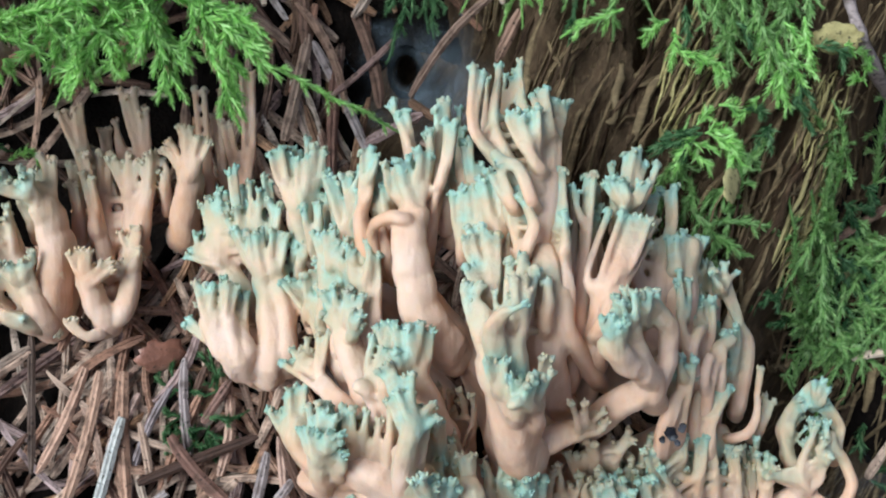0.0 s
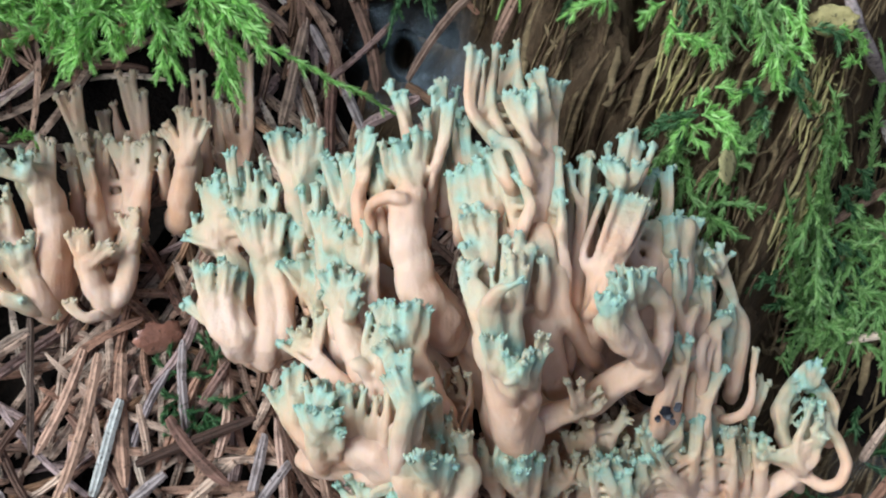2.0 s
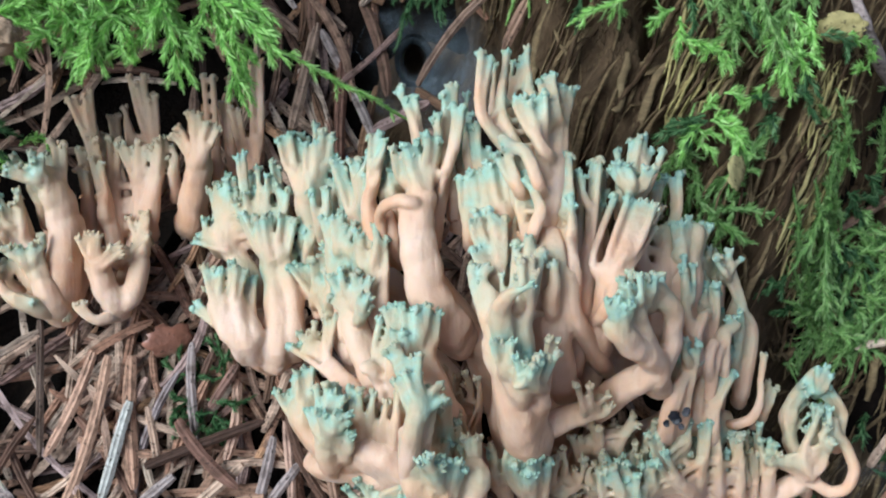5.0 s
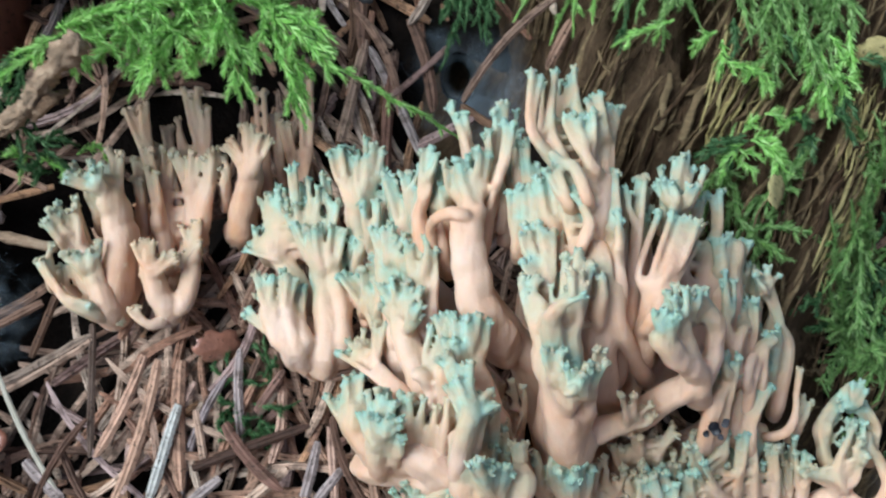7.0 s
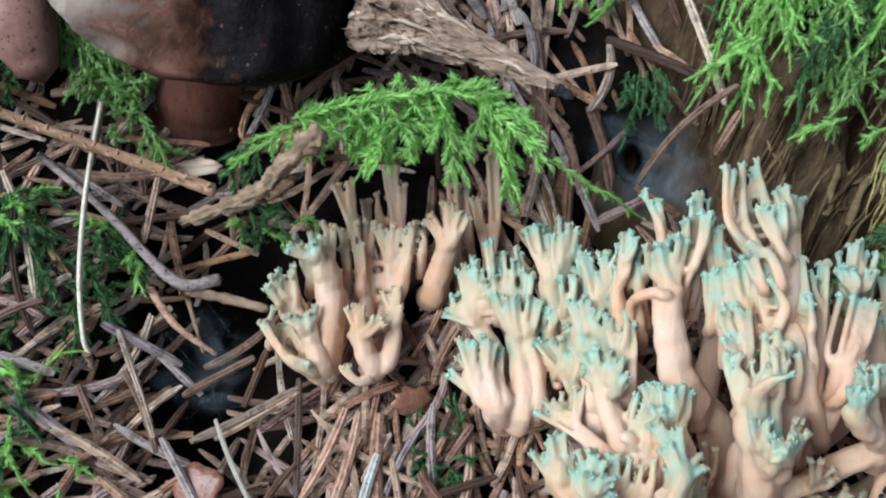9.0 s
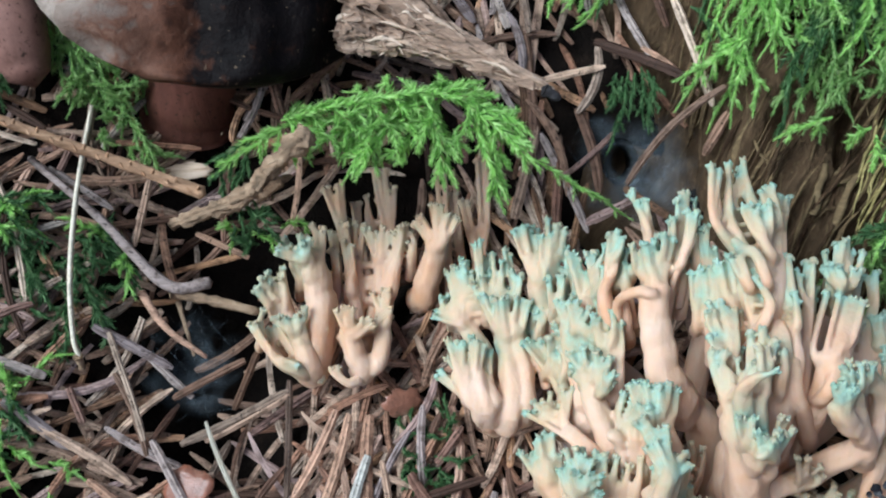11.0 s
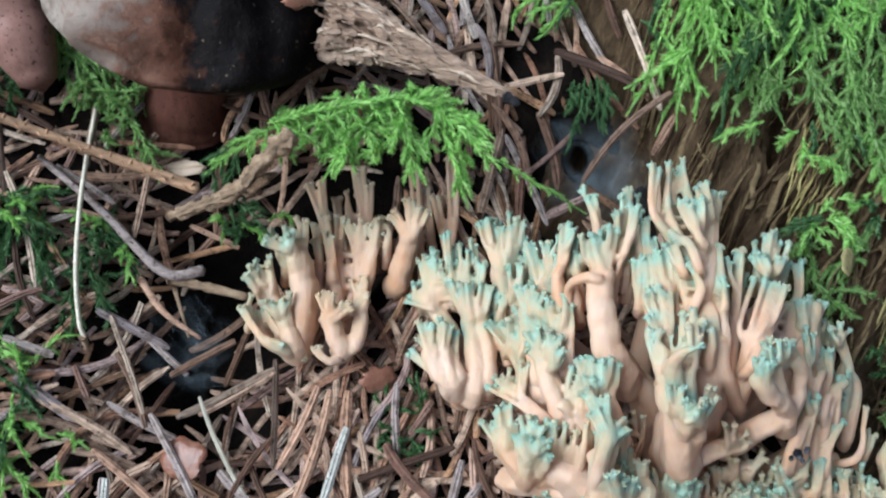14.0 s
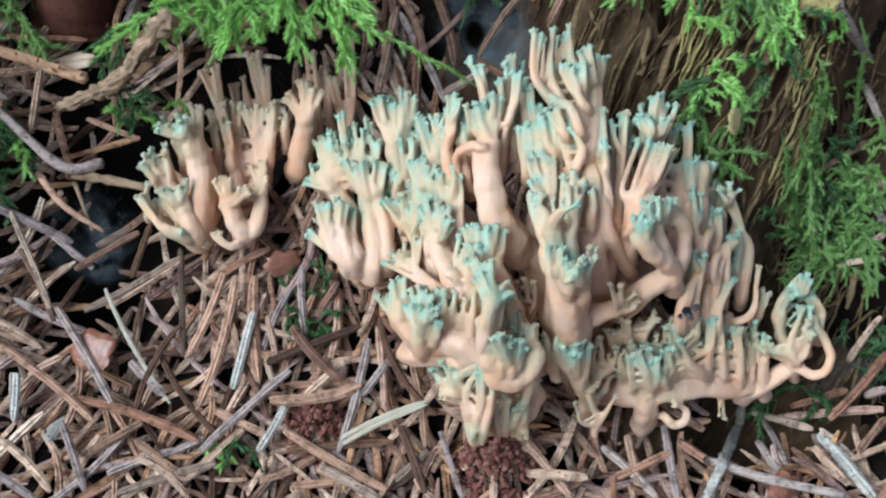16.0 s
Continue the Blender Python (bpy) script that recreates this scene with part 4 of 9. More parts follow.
limb(limbs, 0.95, 0.73, (58.5, -3.9, 5.8), (57.1, -5.6, 12.0), (57.1, -3.4, 15.1), (56.0, -2.0, 17.0), (54.1, -1.3, 19.0), crown=3, wide=2.7)
limb(limbs, 0.85, 0.62, (53.5, 0.5, 15.7), (52.4, -1.9, 20.8), (52.5, -1.4, 23.0), (52.9, -0.3, 24.0), crown=4, wide=2.9)
limb(limbs, 1.06, 0.83, (50.5, -1.6, 8.7), (49.5, -3.1, 14.6), (49.6, -1.3, 18.0), (50.8, -1.4, 20.2), crown=3, wide=2.7)
limb(limbs, 0.85, 0.73, (55.9, -5.5, 8.6), (54.4, -7.9, 13.5), (53.8, -7.8, 15.3), (54.4, -7.3, 16.2), crown=4, wide=2.5, green=0.8)
limb(limbs, 1.72, 1.26, (48.7, -9.4, -6.7), (47.2, -10.6, 0.4), (46.0, -9.3, 7.2), (45.5, -7.9, 11.3), (45.6, -6.6, 13.1), crown=4, wide=3.0)
limb(limbs, 0.86, 0.74, (45.9, -6.7, 7.4), (45.5, -9.4, 11.6), (46.6, -9.4, 11.6), (46.8, -8.9, 12.5), crown=2, wide=1.4, green=0.8)

limbs = branch(coral)
limb(limbs, 3.95, 2.56, (13.7, -10.3, -2.6), (16.0, -12.6, 1.3), (22.5, -15.4, 5.9), (32.1, -13.2, 4.5), (41.2, -10.4, 0.1), (46.9, -8.9, -1.6))
limb(limbs, 2.91, 2.24, (22.4, -14.5, -10.3), (22.1, -16.5, -3.8), (22.1, -17.2, 2.1), (21.7, -16.6, 7.9))
limb(limbs, 2.70, 2.03, (22.5, -11.4, 0.5), (23.8, -13.0, 6.4), (30.3, -10.1, 12.6), (36.4, -6.2, 13.0), (39.0, -2.6, 13.9))
limb(limbs, 1.67, 1.02, (34.6, -11.8, 1.8), (33.8, -13.2, 9.0), (33.7, -12.0, 15.5), (33.5, -10.3, 19.1), (33.5, -9.0, 21.6), crown=3, wide=2.2)
limb(limbs, 1.36, 0.92, (38.9, -10.8, 0.2), (37.5, -12.3, 7.5), (36.5, -11.1, 14.2), (35.5, -9.6, 18.1), (34.8, -8.0, 21.7), crown=3, wide=2.0)
limb(limbs, 1.17, 0.84, (42.6, -10.7, -2.2), (41.4, -12.1, 5.0), (40.8, -10.2, 10.7), (39.9, -8.4, 14.2), (39.7, -7.4, 15.8), crown=3, wide=2.0, green=0.9)
limb(limbs, 1.25, 0.81, (34.8, -12.3, 4.9), (32.2, -14.9, 11.6), (29.1, -15.3, 16.4), (27.3, -15.6, 20.0), (26.3, -15.1, 22.3), crown=4, wide=2.4)
limb(limbs, 1.13, 0.81, (31.4, -8.9, 12.4), (30.7, -11.0, 18.2), (30.5, -10.6, 21.4), (30.1, -9.8, 23.8), crown=3, wide=2.2)
limb(limbs, 1.23, 0.90, (28.7, -12.5, 7.3), (27.4, -14.2, 14.7), (26.3, -12.9, 20.9), (25.3, -12.1, 23.7), crown=3, wide=2.4)
limb(limbs, 0.82, 0.60, (24.3, -15.2, 5.9), (22.8, -17.1, 13.1), (21.2, -16.9, 19.0), (20.2, -15.8, 22.3), crown=4, wide=2.0)
limb(limbs, 0.72, 0.60, (23.3, -16.9, 6.6), (21.5, -19.0, 13.9), (19.5, -18.4, 19.2), (18.3, -17.3, 22.6), crown=4, wide=2.0)
limb(limbs, 0.73, 0.61, (23.4, -16.8, 7.0), (22.7, -18.7, 13.6), (22.3, -18.0, 17.7), (22.0, -17.1, 20.2), crown=4, wide=1.8)
limb(limbs, 0.72, 0.60, (19.3, -16.5, 6.0), (18.3, -18.5, 13.1), (17.4, -17.7, 18.2), (17.6, -16.6, 20.6), crown=3, wide=1.8)
limb(limbs, 0.73, 0.61, (26.4, -15.8, 6.8), (25.0, -18.2, 12.6), (23.8, -18.2, 15.9), (23.1, -18.2, 16.8), crown=3, wide=1.3, green=0.9)
limb(limbs, 0.73, 0.61, (27.7, -14.0, 7.7), (26.2, -16.3, 13.9), (24.7, -16.2, 17.9), (24.1, -15.3, 20.5), crown=4, wide=2.0)
limb(limbs, 1.07, 0.84, (25.7, -16.0, -3.0), (26.2, -18.7, 0.1), (28.0, -19.5, -1.3), (29.9, -19.3, 0.2), (29.9, -18.3, 2.6), (28.6, -18.1, 4.2), (27.6, -18.3, 4.9), crown=1, wide=1.1, green=0.3)
limb(limbs, 0.99, 0.65, (36.8, -9.7, -0.1), (36.8, -13.1, 2.1), (38.3, -14.4, -1.4), (39.0, -16.0, -4.5), crown=2, wide=1.2, green=0.5)
limb(limbs, 1.08, 0.84, (45.2, -9.1, -4.0), (44.3, -10.6, 2.6), (44.2, -9.2, 7.1), (43.4, -7.3, 10.5), crown=3, wide=1.8, green=0.8)
limb(limbs, 1.03, 0.71, (29.7, -12.4, 5.0), (28.8, -13.9, 12.2), (28.6, -11.3, 18.6), (28.8, -9.7, 22.2), crown=3, wide=2.0)

limbs = branch(coral)
for k in range(30):
    # short crusted fingers crowded along the shelf
    u = k / 29
    foot = Vector((18.0 + 27.0 * u + crng.uniform(-1, 1), -15.8 + 8.0 * u + crng.uniform(-1.5, 3.0), 7.0 - 5.0 * u))
    r = crng.uniform(0.42, 0.62)
    tall = crng.uniform(6.0, 13.0)
    limb(limbs, r * 1.3, r, foot, foot + Vector((crng.uniform(-1, 1), -1.0, tall * 0.5)), foot + Vector((crng.uniform(-2, 1.5), crng.uniform(-0.5, 2.0), tall)), crown=2, wide=crng.uniform(1.2, 1.7), green=crng.uniform(0.5, 1.0))

limbs = branch(coral)
limb(limbs, 2.33, 1.48, (5.8, -12.7, 24.9), (7.7, -14.8, 29.6), (11.9, -13.7, 31.4), (15.2, -12.6, 31.2), (17.3, -11.4, 32.1))
limb(limbs, 0.69, 0.49, (14.8, -11.0, 27.1), (15.1, -13.3, 32.0), (16.2, -12.9, 34.2), (17.5, -12.2, 35.0), crown=3, wide=1.3, green=0.2)
limb(limbs, 0.68, 0.47, (14.7, -11.8, 27.2), (13.9, -14.4, 33.6), (13.1, -14.5, 38.3), (12.4, -14.5, 40.8), crown=3, wide=1.4, green=0.25)
limb(limbs, 0.68, 0.48, (15.5, -11.1, 27.7), (15.0, -13.7, 33.6), (14.7, -13.8, 37.3), (14.4, -13.7, 39.3), crown=3, wide=1.5, green=0.2)
limb(limbs, 0.70, 0.49, (15.8, -11.0, 27.3), (16.2, -13.5, 31.4), (17.4, -13.4, 32.2), (18.0, -12.9, 33.3), crown=3, wide=1.3, green=0.2)
limb(limbs, 1.43, 1.00, (13.3, -9.2, 7.3), (14.2, -10.8, 13.6), (16.1, -10.8, 19.8), (18.2, -10.6, 21.6), (20.5, -9.7, 21.2), crown=2, wide=1.7, green=0.2)
limb(limbs, 0.91, 0.69, (17.7, -9.7, 13.1), (17.2, -11.7, 19.2), (16.8, -11.6, 23.9), (16.1, -12.0, 26.4), crown=4, wide=2.4, green=0.2)
limb(limbs, 0.92, 0.70, (20.5, -9.8, 12.6), (20.6, -11.4, 18.7), (21.4, -10.5, 23.3), (23.0, -9.8, 24.2), crown=3, wide=2.0, green=0.4)

limbs = branch(coral)
limb(limbs, 0.86, 0.56, (-4.1, -9.2, 19.2), (-4.7, -11.0, 26.0), (-5.7, -9.8, 32.0), (-6.2, -8.8, 36.0), crown=3, wide=1.4, green=0.2)
limb(limbs, 0.77, 0.56, (-3.3, -9.1, 19.0), (-3.0, -10.7, 25.7), (-2.4, -9.7, 31.8), (-3.2, -9.1, 35.6), crown=3, wide=1.4, green=0.2)
limb(limbs, 0.67, 0.47, (-1.5, -10.0, 20.3), (-1.4, -11.8, 27.3), (-1.1, -11.0, 33.5), (-1.4, -10.2, 36.1), crown=2, wide=1.2, green=0.2)
limb(limbs, 0.97, 0.66, (-2.7, -14.2, 19.2), (-3.0, -16.2, 25.9), (-3.6, -15.8, 31.1), (-4.9, -15.7, 34.7), crown=4, wide=2.3, green=0.3)

limbs = branch(coral)
limb(limbs, 2.15, 1.50, (10.6, -15.8, -4.8), (9.8, -17.7, 2.9), (8.8, -19.4, 12.4), (6.8, -20.6, 19.6), (5.0, -20.2, 24.2))
limb(limbs, 0.89, 0.68, (7.1, -18.5, 14.9), (5.6, -21.1, 21.5), (3.5, -21.5, 26.1), (2.8, -20.9, 30.0), (3.3, -19.9, 31.0), crown=3, wide=1.9)
limb(limbs, 0.90, 0.68, (7.5, -19.4, 13.9), (6.5, -21.6, 21.3), (5.2, -21.5, 27.1), (4.9, -20.9, 31.0), crown=5, wide=2.8)
limb(limbs, 0.90, 0.68, (7.6, -19.3, 13.8), (7.1, -21.4, 21.0), (6.7, -21.1, 26.5), (6.4, -20.5, 30.4), crown=5, wide=3.0)
limb(limbs, 0.90, 0.69, (7.8, -19.7, 12.2), (7.8, -21.6, 19.3), (8.4, -20.5, 23.6), (8.0, -19.6, 28.2), crown=4, wide=2.6)
limb(limbs, 0.80, 0.69, (7.1, -19.3, 17.8), (6.6, -21.8, 23.6), (6.0, -22.0, 26.9), (5.8, -21.6, 29.3), crown=5, wide=2.8)
limb(limbs, 0.83, 0.61, (8.6, -18.4, 10.8), (9.1, -20.9, 14.9), (10.5, -20.7, 14.5), (10.9, -20.2, 16.3), crown=2, wide=1.1, green=0.6)
limb(limbs, 0.80, 0.59, (12.6, -13.6, 10.6), (12.0, -15.7, 17.1), (11.7, -15.3, 21.6), (11.4, -14.8, 24.2), crown=2, wide=1.1, green=0.2)
limb(limbs, 1.23, 0.70, (9.0, -14.5, 10.2), (10.5, -16.7, 14.5), (13.2, -16.5, 15.2), (14.6, -15.6, 16.9), (14.8, -15.0, 18.5), crown=2, wide=1.3, green=0.2)
limb(limbs, 0.93, 0.71, (10.4, -13.1, 14.4), (11.5, -15.8, 17.3), (13.8, -16.3, 15.9), (15.4, -16.2, 14.8), crown=2, wide=1.3, green=0.2)

limbs = branch(coral)
limb(limbs, 0.81, 0.69, (8.9, -17.2, 12.7), (9.2, -20.4, 14.0), (10.2, -21.8, 9.9), (11.7, -22.3, 6.3), (11.0, -22.9, 2.3), (11.1, -23.0, -0.1))
limb(limbs, 0.63, 0.51, (13.6, -20.1, -2.5), (11.4, -22.6, 3.2), (8.3, -23.4, 6.3), (7.3, -22.9, 9.5), (6.7, -22.4, 12.1), crown=2, wide=1.1, green=0.6)
limb(limbs, 0.74, 0.52, (11.6, -20.8, -1.1), (12.0, -22.7, 5.0), (13.2, -22.2, 8.8), (14.2, -21.4, 11.4), (14.8, -21.0, 12.5), crown=2, wide=1.1, green=0.3)

limbs = branch(coral)
limb(limbs, 3.93, 3.47, (-36.9, 7.7, 15.8), (-37.1, 6.0, 19.8), (-37.8, 5.2, 24.0), (-38.1, 7.8, 25.6))
limb(limbs, 2.62, 1.82, (-36.2, 3.5, 22.3), (-37.9, 2.0, 26.3), (-42.1, 3.5, 27.8), (-45.2, 5.4, 28.8), (-47.7, 7.8, 29.4), crown=2, wide=1.9, green=0.9)
limb(limbs, 2.33, 1.75, (-39.0, 2.2, 23.7), (-39.7, 1.4, 28.2), (-42.1, 4.3, 30.0), (-43.7, 7.3, 30.8))
limb(limbs, 1.33, 0.98, (-43.4, 6.2, 26.6), (-43.2, 5.4, 31.0), (-44.4, 8.7, 32.4), (-45.4, 12.4, 33.1), crown=3, wide=2.4)
limb(limbs, 1.33, 0.98, (-43.5, 6.0, 26.6), (-42.6, 5.4, 30.9), (-42.3, 9.0, 32.4), (-42.7, 12.7, 33.5), crown=3, wide=2.4)
limb(limbs, 2.10, 1.64, (-38.0, 1.7, 23.9), (-38.3, 1.3, 28.3), (-40.1, 5.3, 30.2), (-40.8, 8.4, 30.9))
limb(limbs, 1.33, 0.97, (-41.6, 7.4, 26.6), (-40.8, 6.2, 30.9), (-40.7, 8.7, 32.3), (-40.5, 11.5, 33.4), crown=4, wide=2.8)
limb(limbs, 1.54, 1.08, (-36.8, 3.1, 24.7), (-36.9, 2.4, 29.1), (-38.3, 6.2, 29.9), (-38.7, 9.2, 30.8), (-38.9, 11.9, 31.9), crown=3, wide=2.1)
limb(limbs, 2.80, 2.10, (-35.0, 2.3, 21.6), (-34.2, 2.2, 25.9), (-33.9, 7.3, 28.5), (-35.2, 13.0, 30.8), (-36.0, 16.5, 33.1))
limb(limbs, 2.32, 1.74, (-32.0, 3.5, 22.5), (-31.7, 3.5, 26.7), (-32.0, 8.1, 29.4), (-33.0, 12.6, 31.3), (-33.8, 15.8, 33.1))
limb(limbs, 1.43, 1.08, (-35.2, 14.8, 28.5), (-35.8, 13.8, 33.2), (-37.9, 16.8, 35.9), (-39.3, 19.5, 37.7), crown=4, wide=3.1)
limb(limbs, 1.42, 1.07, (-35.5, 15.1, 28.5), (-35.3, 13.8, 33.5), (-35.8, 16.1, 36.5), (-36.5, 19.1, 39.0), crown=4, wide=3.0)
limb(limbs, 1.30, 0.96, (-35.0, 15.5, 28.1), (-33.9, 13.9, 33.4), (-33.1, 15.8, 36.9), (-32.6, 18.0, 39.2), crown=4, wide=3.0)
limb(limbs, 1.21, 0.97, (-37.6, 20.2, 27.8), (-37.2, 18.8, 33.2), (-37.8, 23.4, 37.0), (-38.3, 25.9, 38.7), (-38.6, 28.5, 40.3), crown=2, wide=1.4)
limb(limbs, 0.99, 0.75, (-37.7, 21.9, 29.6), (-36.8, 20.3, 35.1), (-36.7, 23.4, 37.9), (-36.9, 26.7, 40.1), crown=2, wide=1.2)
limb(limbs, 1.22, 0.97, (-39.4, 21.5, 27.9), (-39.2, 20.1, 33.2), (-40.7, 25.1, 37.0), (-41.4, 28.4, 39.6), (-41.7, 30.6, 40.8), crown=3, wide=1.9)
limb(limbs, 1.11, 0.87, (-39.9, 22.7, 30.2), (-39.8, 20.7, 34.8), (-40.9, 22.2, 37.0), (-41.2, 23.4, 38.0), crown=4, wide=2.6)
limb(limbs, 1.20, 0.85, (-35.8, 20.5, 29.2), (-34.6, 18.8, 34.9), (-33.6, 22.1, 38.3), (-33.9, 24.1, 39.7), crown=3, wide=2.3)
limb(limbs, 2.38, 1.66, (-37.8, 13.6, 21.0), (-38.6, 12.9, 25.5), (-42.4, 18.3, 28.1), (-44.8, 21.1, 30.5), (-45.8, 23.4, 31.9))
limb(limbs, 1.23, 0.99, (-45.1, 21.4, 25.7), (-44.9, 20.4, 30.7), (-46.4, 25.1, 33.7), (-47.2, 27.8, 35.8), crown=3, wide=2.1)
limb(limbs, 1.22, 0.98, (-44.4, 22.3, 26.5), (-43.9, 21.2, 31.7), (-44.5, 24.9, 34.7), (-45.0, 27.6, 37.1), crown=3, wide=2.1)
limb(limbs, 1.11, 0.87, (-44.2, 22.8, 25.9), (-43.1, 21.5, 31.3), (-42.8, 25.0, 34.6), (-43.4, 27.2, 36.6), crown=3, wide=1.9)
limb(limbs, 1.12, 0.88, (-42.7, 21.2, 26.4), (-43.9, 18.8, 30.1), (-47.0, 19.8, 30.9), (-49.1, 20.9, 30.8), crown=3, wide=2.2, green=0.9)
limb(limbs, 1.01, 0.77, (-46.8, 21.7, 25.8), (-46.7, 19.9, 30.1), (-48.1, 22.3, 31.0), (-48.5, 24.0, 32.0), crown=3, wide=1.7, green=0.9)

limbs = branch(coral)
limb(limbs, 3.43, 2.52, (-23.5, 15.4, 28.1), (-24.6, 15.3, 31.7), (-27.2, 18.8, 34.9), (-29.1, 21.0, 38.5), (-29.6, 24.0, 40.5))
limb(limbs, 1.86, 1.29, (-28.8, 22.4, 36.2), (-29.4, 21.3, 40.8), (-31.6, 24.9, 42.9), (-32.7, 28.6, 44.2), (-33.3, 30.8, 44.9), crown=5, wide=3.7)
limb(limbs, 1.59, 1.14, (-29.3, 23.0, 35.3), (-28.0, 21.1, 40.9), (-26.7, 24.0, 44.6), (-26.2, 26.4, 46.9), (-25.9, 28.1, 48.5), crown=3, wide=2.5)
limb(limbs, 1.29, 0.95, (-29.1, 22.4, 37.7), (-28.5, 20.8, 42.9), (-28.5, 24.1, 45.3), (-28.5, 26.5, 46.9), crown=4, wide=2.5)
limb(limbs, 1.08, 0.84, (-28.0, 25.4, 37.8), (-27.7, 24.0, 42.9), (-28.1, 28.7, 45.6), (-28.4, 31.4, 47.0), crown=2, wide=1.6)
limb(limbs, 1.17, 0.94, (-27.0, 17.0, 34.8), (-26.6, 15.8, 39.8), (-26.6, 17.7, 43.6), (-27.1, 19.4, 44.6), crown=3, wide=2.5)
limb(limbs, 0.85, 0.62, (-26.7, 18.0, 36.1), (-25.8, 16.1, 41.1), (-25.2, 17.7, 44.4), (-25.2, 18.8, 45.5), crown=2, wide=1.1)

limbs = branch(coral)
limb(limbs, 1.78, 1.23, (-20.3, 12.9, 34.0), (-20.5, 12.4, 38.3), (-21.5, 16.3, 42.5), (-22.9, 19.4, 45.8), (-23.4, 22.2, 47.5), crown=4, wide=2.9)
limb(limbs, 1.44, 0.91, (-18.3, 13.1, 37.3), (-18.5, 12.3, 41.8), (-19.5, 15.6, 46.4), (-20.3, 18.4, 49.1), (-20.5, 20.3, 50.6), crown=3, wide=2.0)
limb(limbs, 0.81, 0.60, (-20.9, 20.1, 44.0), (-19.8, 17.0, 49.0), (-18.8, 17.8, 51.3), (-18.2, 19.0, 53.0), crown=2, wide=0.9)
limb(limbs, 0.81, 0.60, (-20.3, 16.6, 41.8), (-19.4, 13.8, 46.7), (-18.6, 14.1, 49.6), (-18.5, 15.8, 51.3), crown=2, wide=1.3, green=0.8)

limbs = branch(coral)
limb(limbs, 1.93, 1.19, (-16.2, 9.8, 39.3), (-16.6, 9.0, 43.7), (-18.2, 12.8, 47.8), (-16.9, 14.3, 52.4), (-16.4, 16.9, 55.1), (-17.0, 19.7, 56.1), crown=3, wide=2.2)
limb(limbs, 0.90, 0.69, (-18.1, 19.0, 48.2), (-16.9, 15.8, 53.2), (-15.5, 16.6, 55.4), (-15.3, 18.1, 56.5), crown=2, wide=1.1)
limb(limbs, 1.38, 1.07, (-13.5, 9.3, 38.6), (-13.9, 8.1, 43.1), (-14.6, 9.3, 46.6), (-15.3, 11.2, 48.6))

limbs = branch(coral)
limb(limbs, 2.37, 1.48, (-19.6, -2.7, 28.4), (-20.8, -2.8, 31.8), (-25.9, 5.6, 32.4), (-29.2, 10.1, 33.2), (-30.7, 13.2, 33.8), crown=4, wide=3.9)
limb(limbs, 1.17, 0.83, (-28.1, 8.3, 29.0), (-27.4, 6.6, 33.8), (-26.9, 8.3, 36.2), (-26.3, 9.1, 38.4), (-27.1, 10.3, 38.3), crown=3, wide=2.3, green=0.9)
limb(limbs, 1.05, 0.82, (-25.4, 4.8, 30.6), (-24.7, 3.1, 35.4), (-24.3, 4.8, 37.7), (-25.4, 8.1, 38.1), crown=2, wide=1.6, green=0.8)

limbs = branch(coral)
limb(limbs, 2.45, 1.67, (-20.3, -0.1, 30.0), (-20.7, -0.3, 34.1), (-22.8, 6.0, 37.1), (-23.7, 10.3, 39.1), (-23.8, 13.4, 40.7))
limb(limbs, 1.06, 0.83, (-24.1, 11.9, 36.4), (-24.2, 10.5, 40.5), (-25.1, 13.7, 41.2), (-25.5, 15.3, 41.9), crown=3, wide=2.0)
limb(limbs, 1.05, 0.82, (-23.5, 10.9, 37.5), (-23.1, 9.1, 42.0), (-23.1, 11.7, 43.3), (-23.4, 13.4, 44.0), crown=3, wide=2.0)
limb(limbs, 1.04, 0.81, (-23.3, 11.6, 37.2), (-22.4, 9.3, 41.9), (-21.7, 10.8, 43.5), (-21.2, 12.0, 44.8), crown=3, wide=2.0)
limb(limbs, 1.83, 1.20, (-17.2, -1.1, 33.0), (-17.1, -1.8, 37.7), (-17.4, 1.7, 42.0), (-18.1, 5.8, 44.0), (-18.4, 9.0, 45.3), crown=3, wide=2.4)
limb(limbs, 0.93, 0.70, (-18.3, 5.0, 40.3), (-18.6, 4.1, 44.3), (-19.7, 8.1, 44.7), (-20.0, 9.9, 45.4), crown=2, wide=1.5)
limb(limbs, 0.91, 0.69, (-17.5, 5.1, 40.1), (-16.9, 3.6, 44.8), (-16.5, 6.4, 46.6), (-16.7, 8.6, 47.7), crown=3, wide=1.7)
limb(limbs, 1.20, 0.88, (-15.7, -1.1, 34.7), (-15.4, -2.0, 39.6), (-15.2, 2.9, 44.0), (-15.5, 6.7, 45.5), (-15.5, 7.9, 46.2), crown=3, wide=1.9, green=0.9)

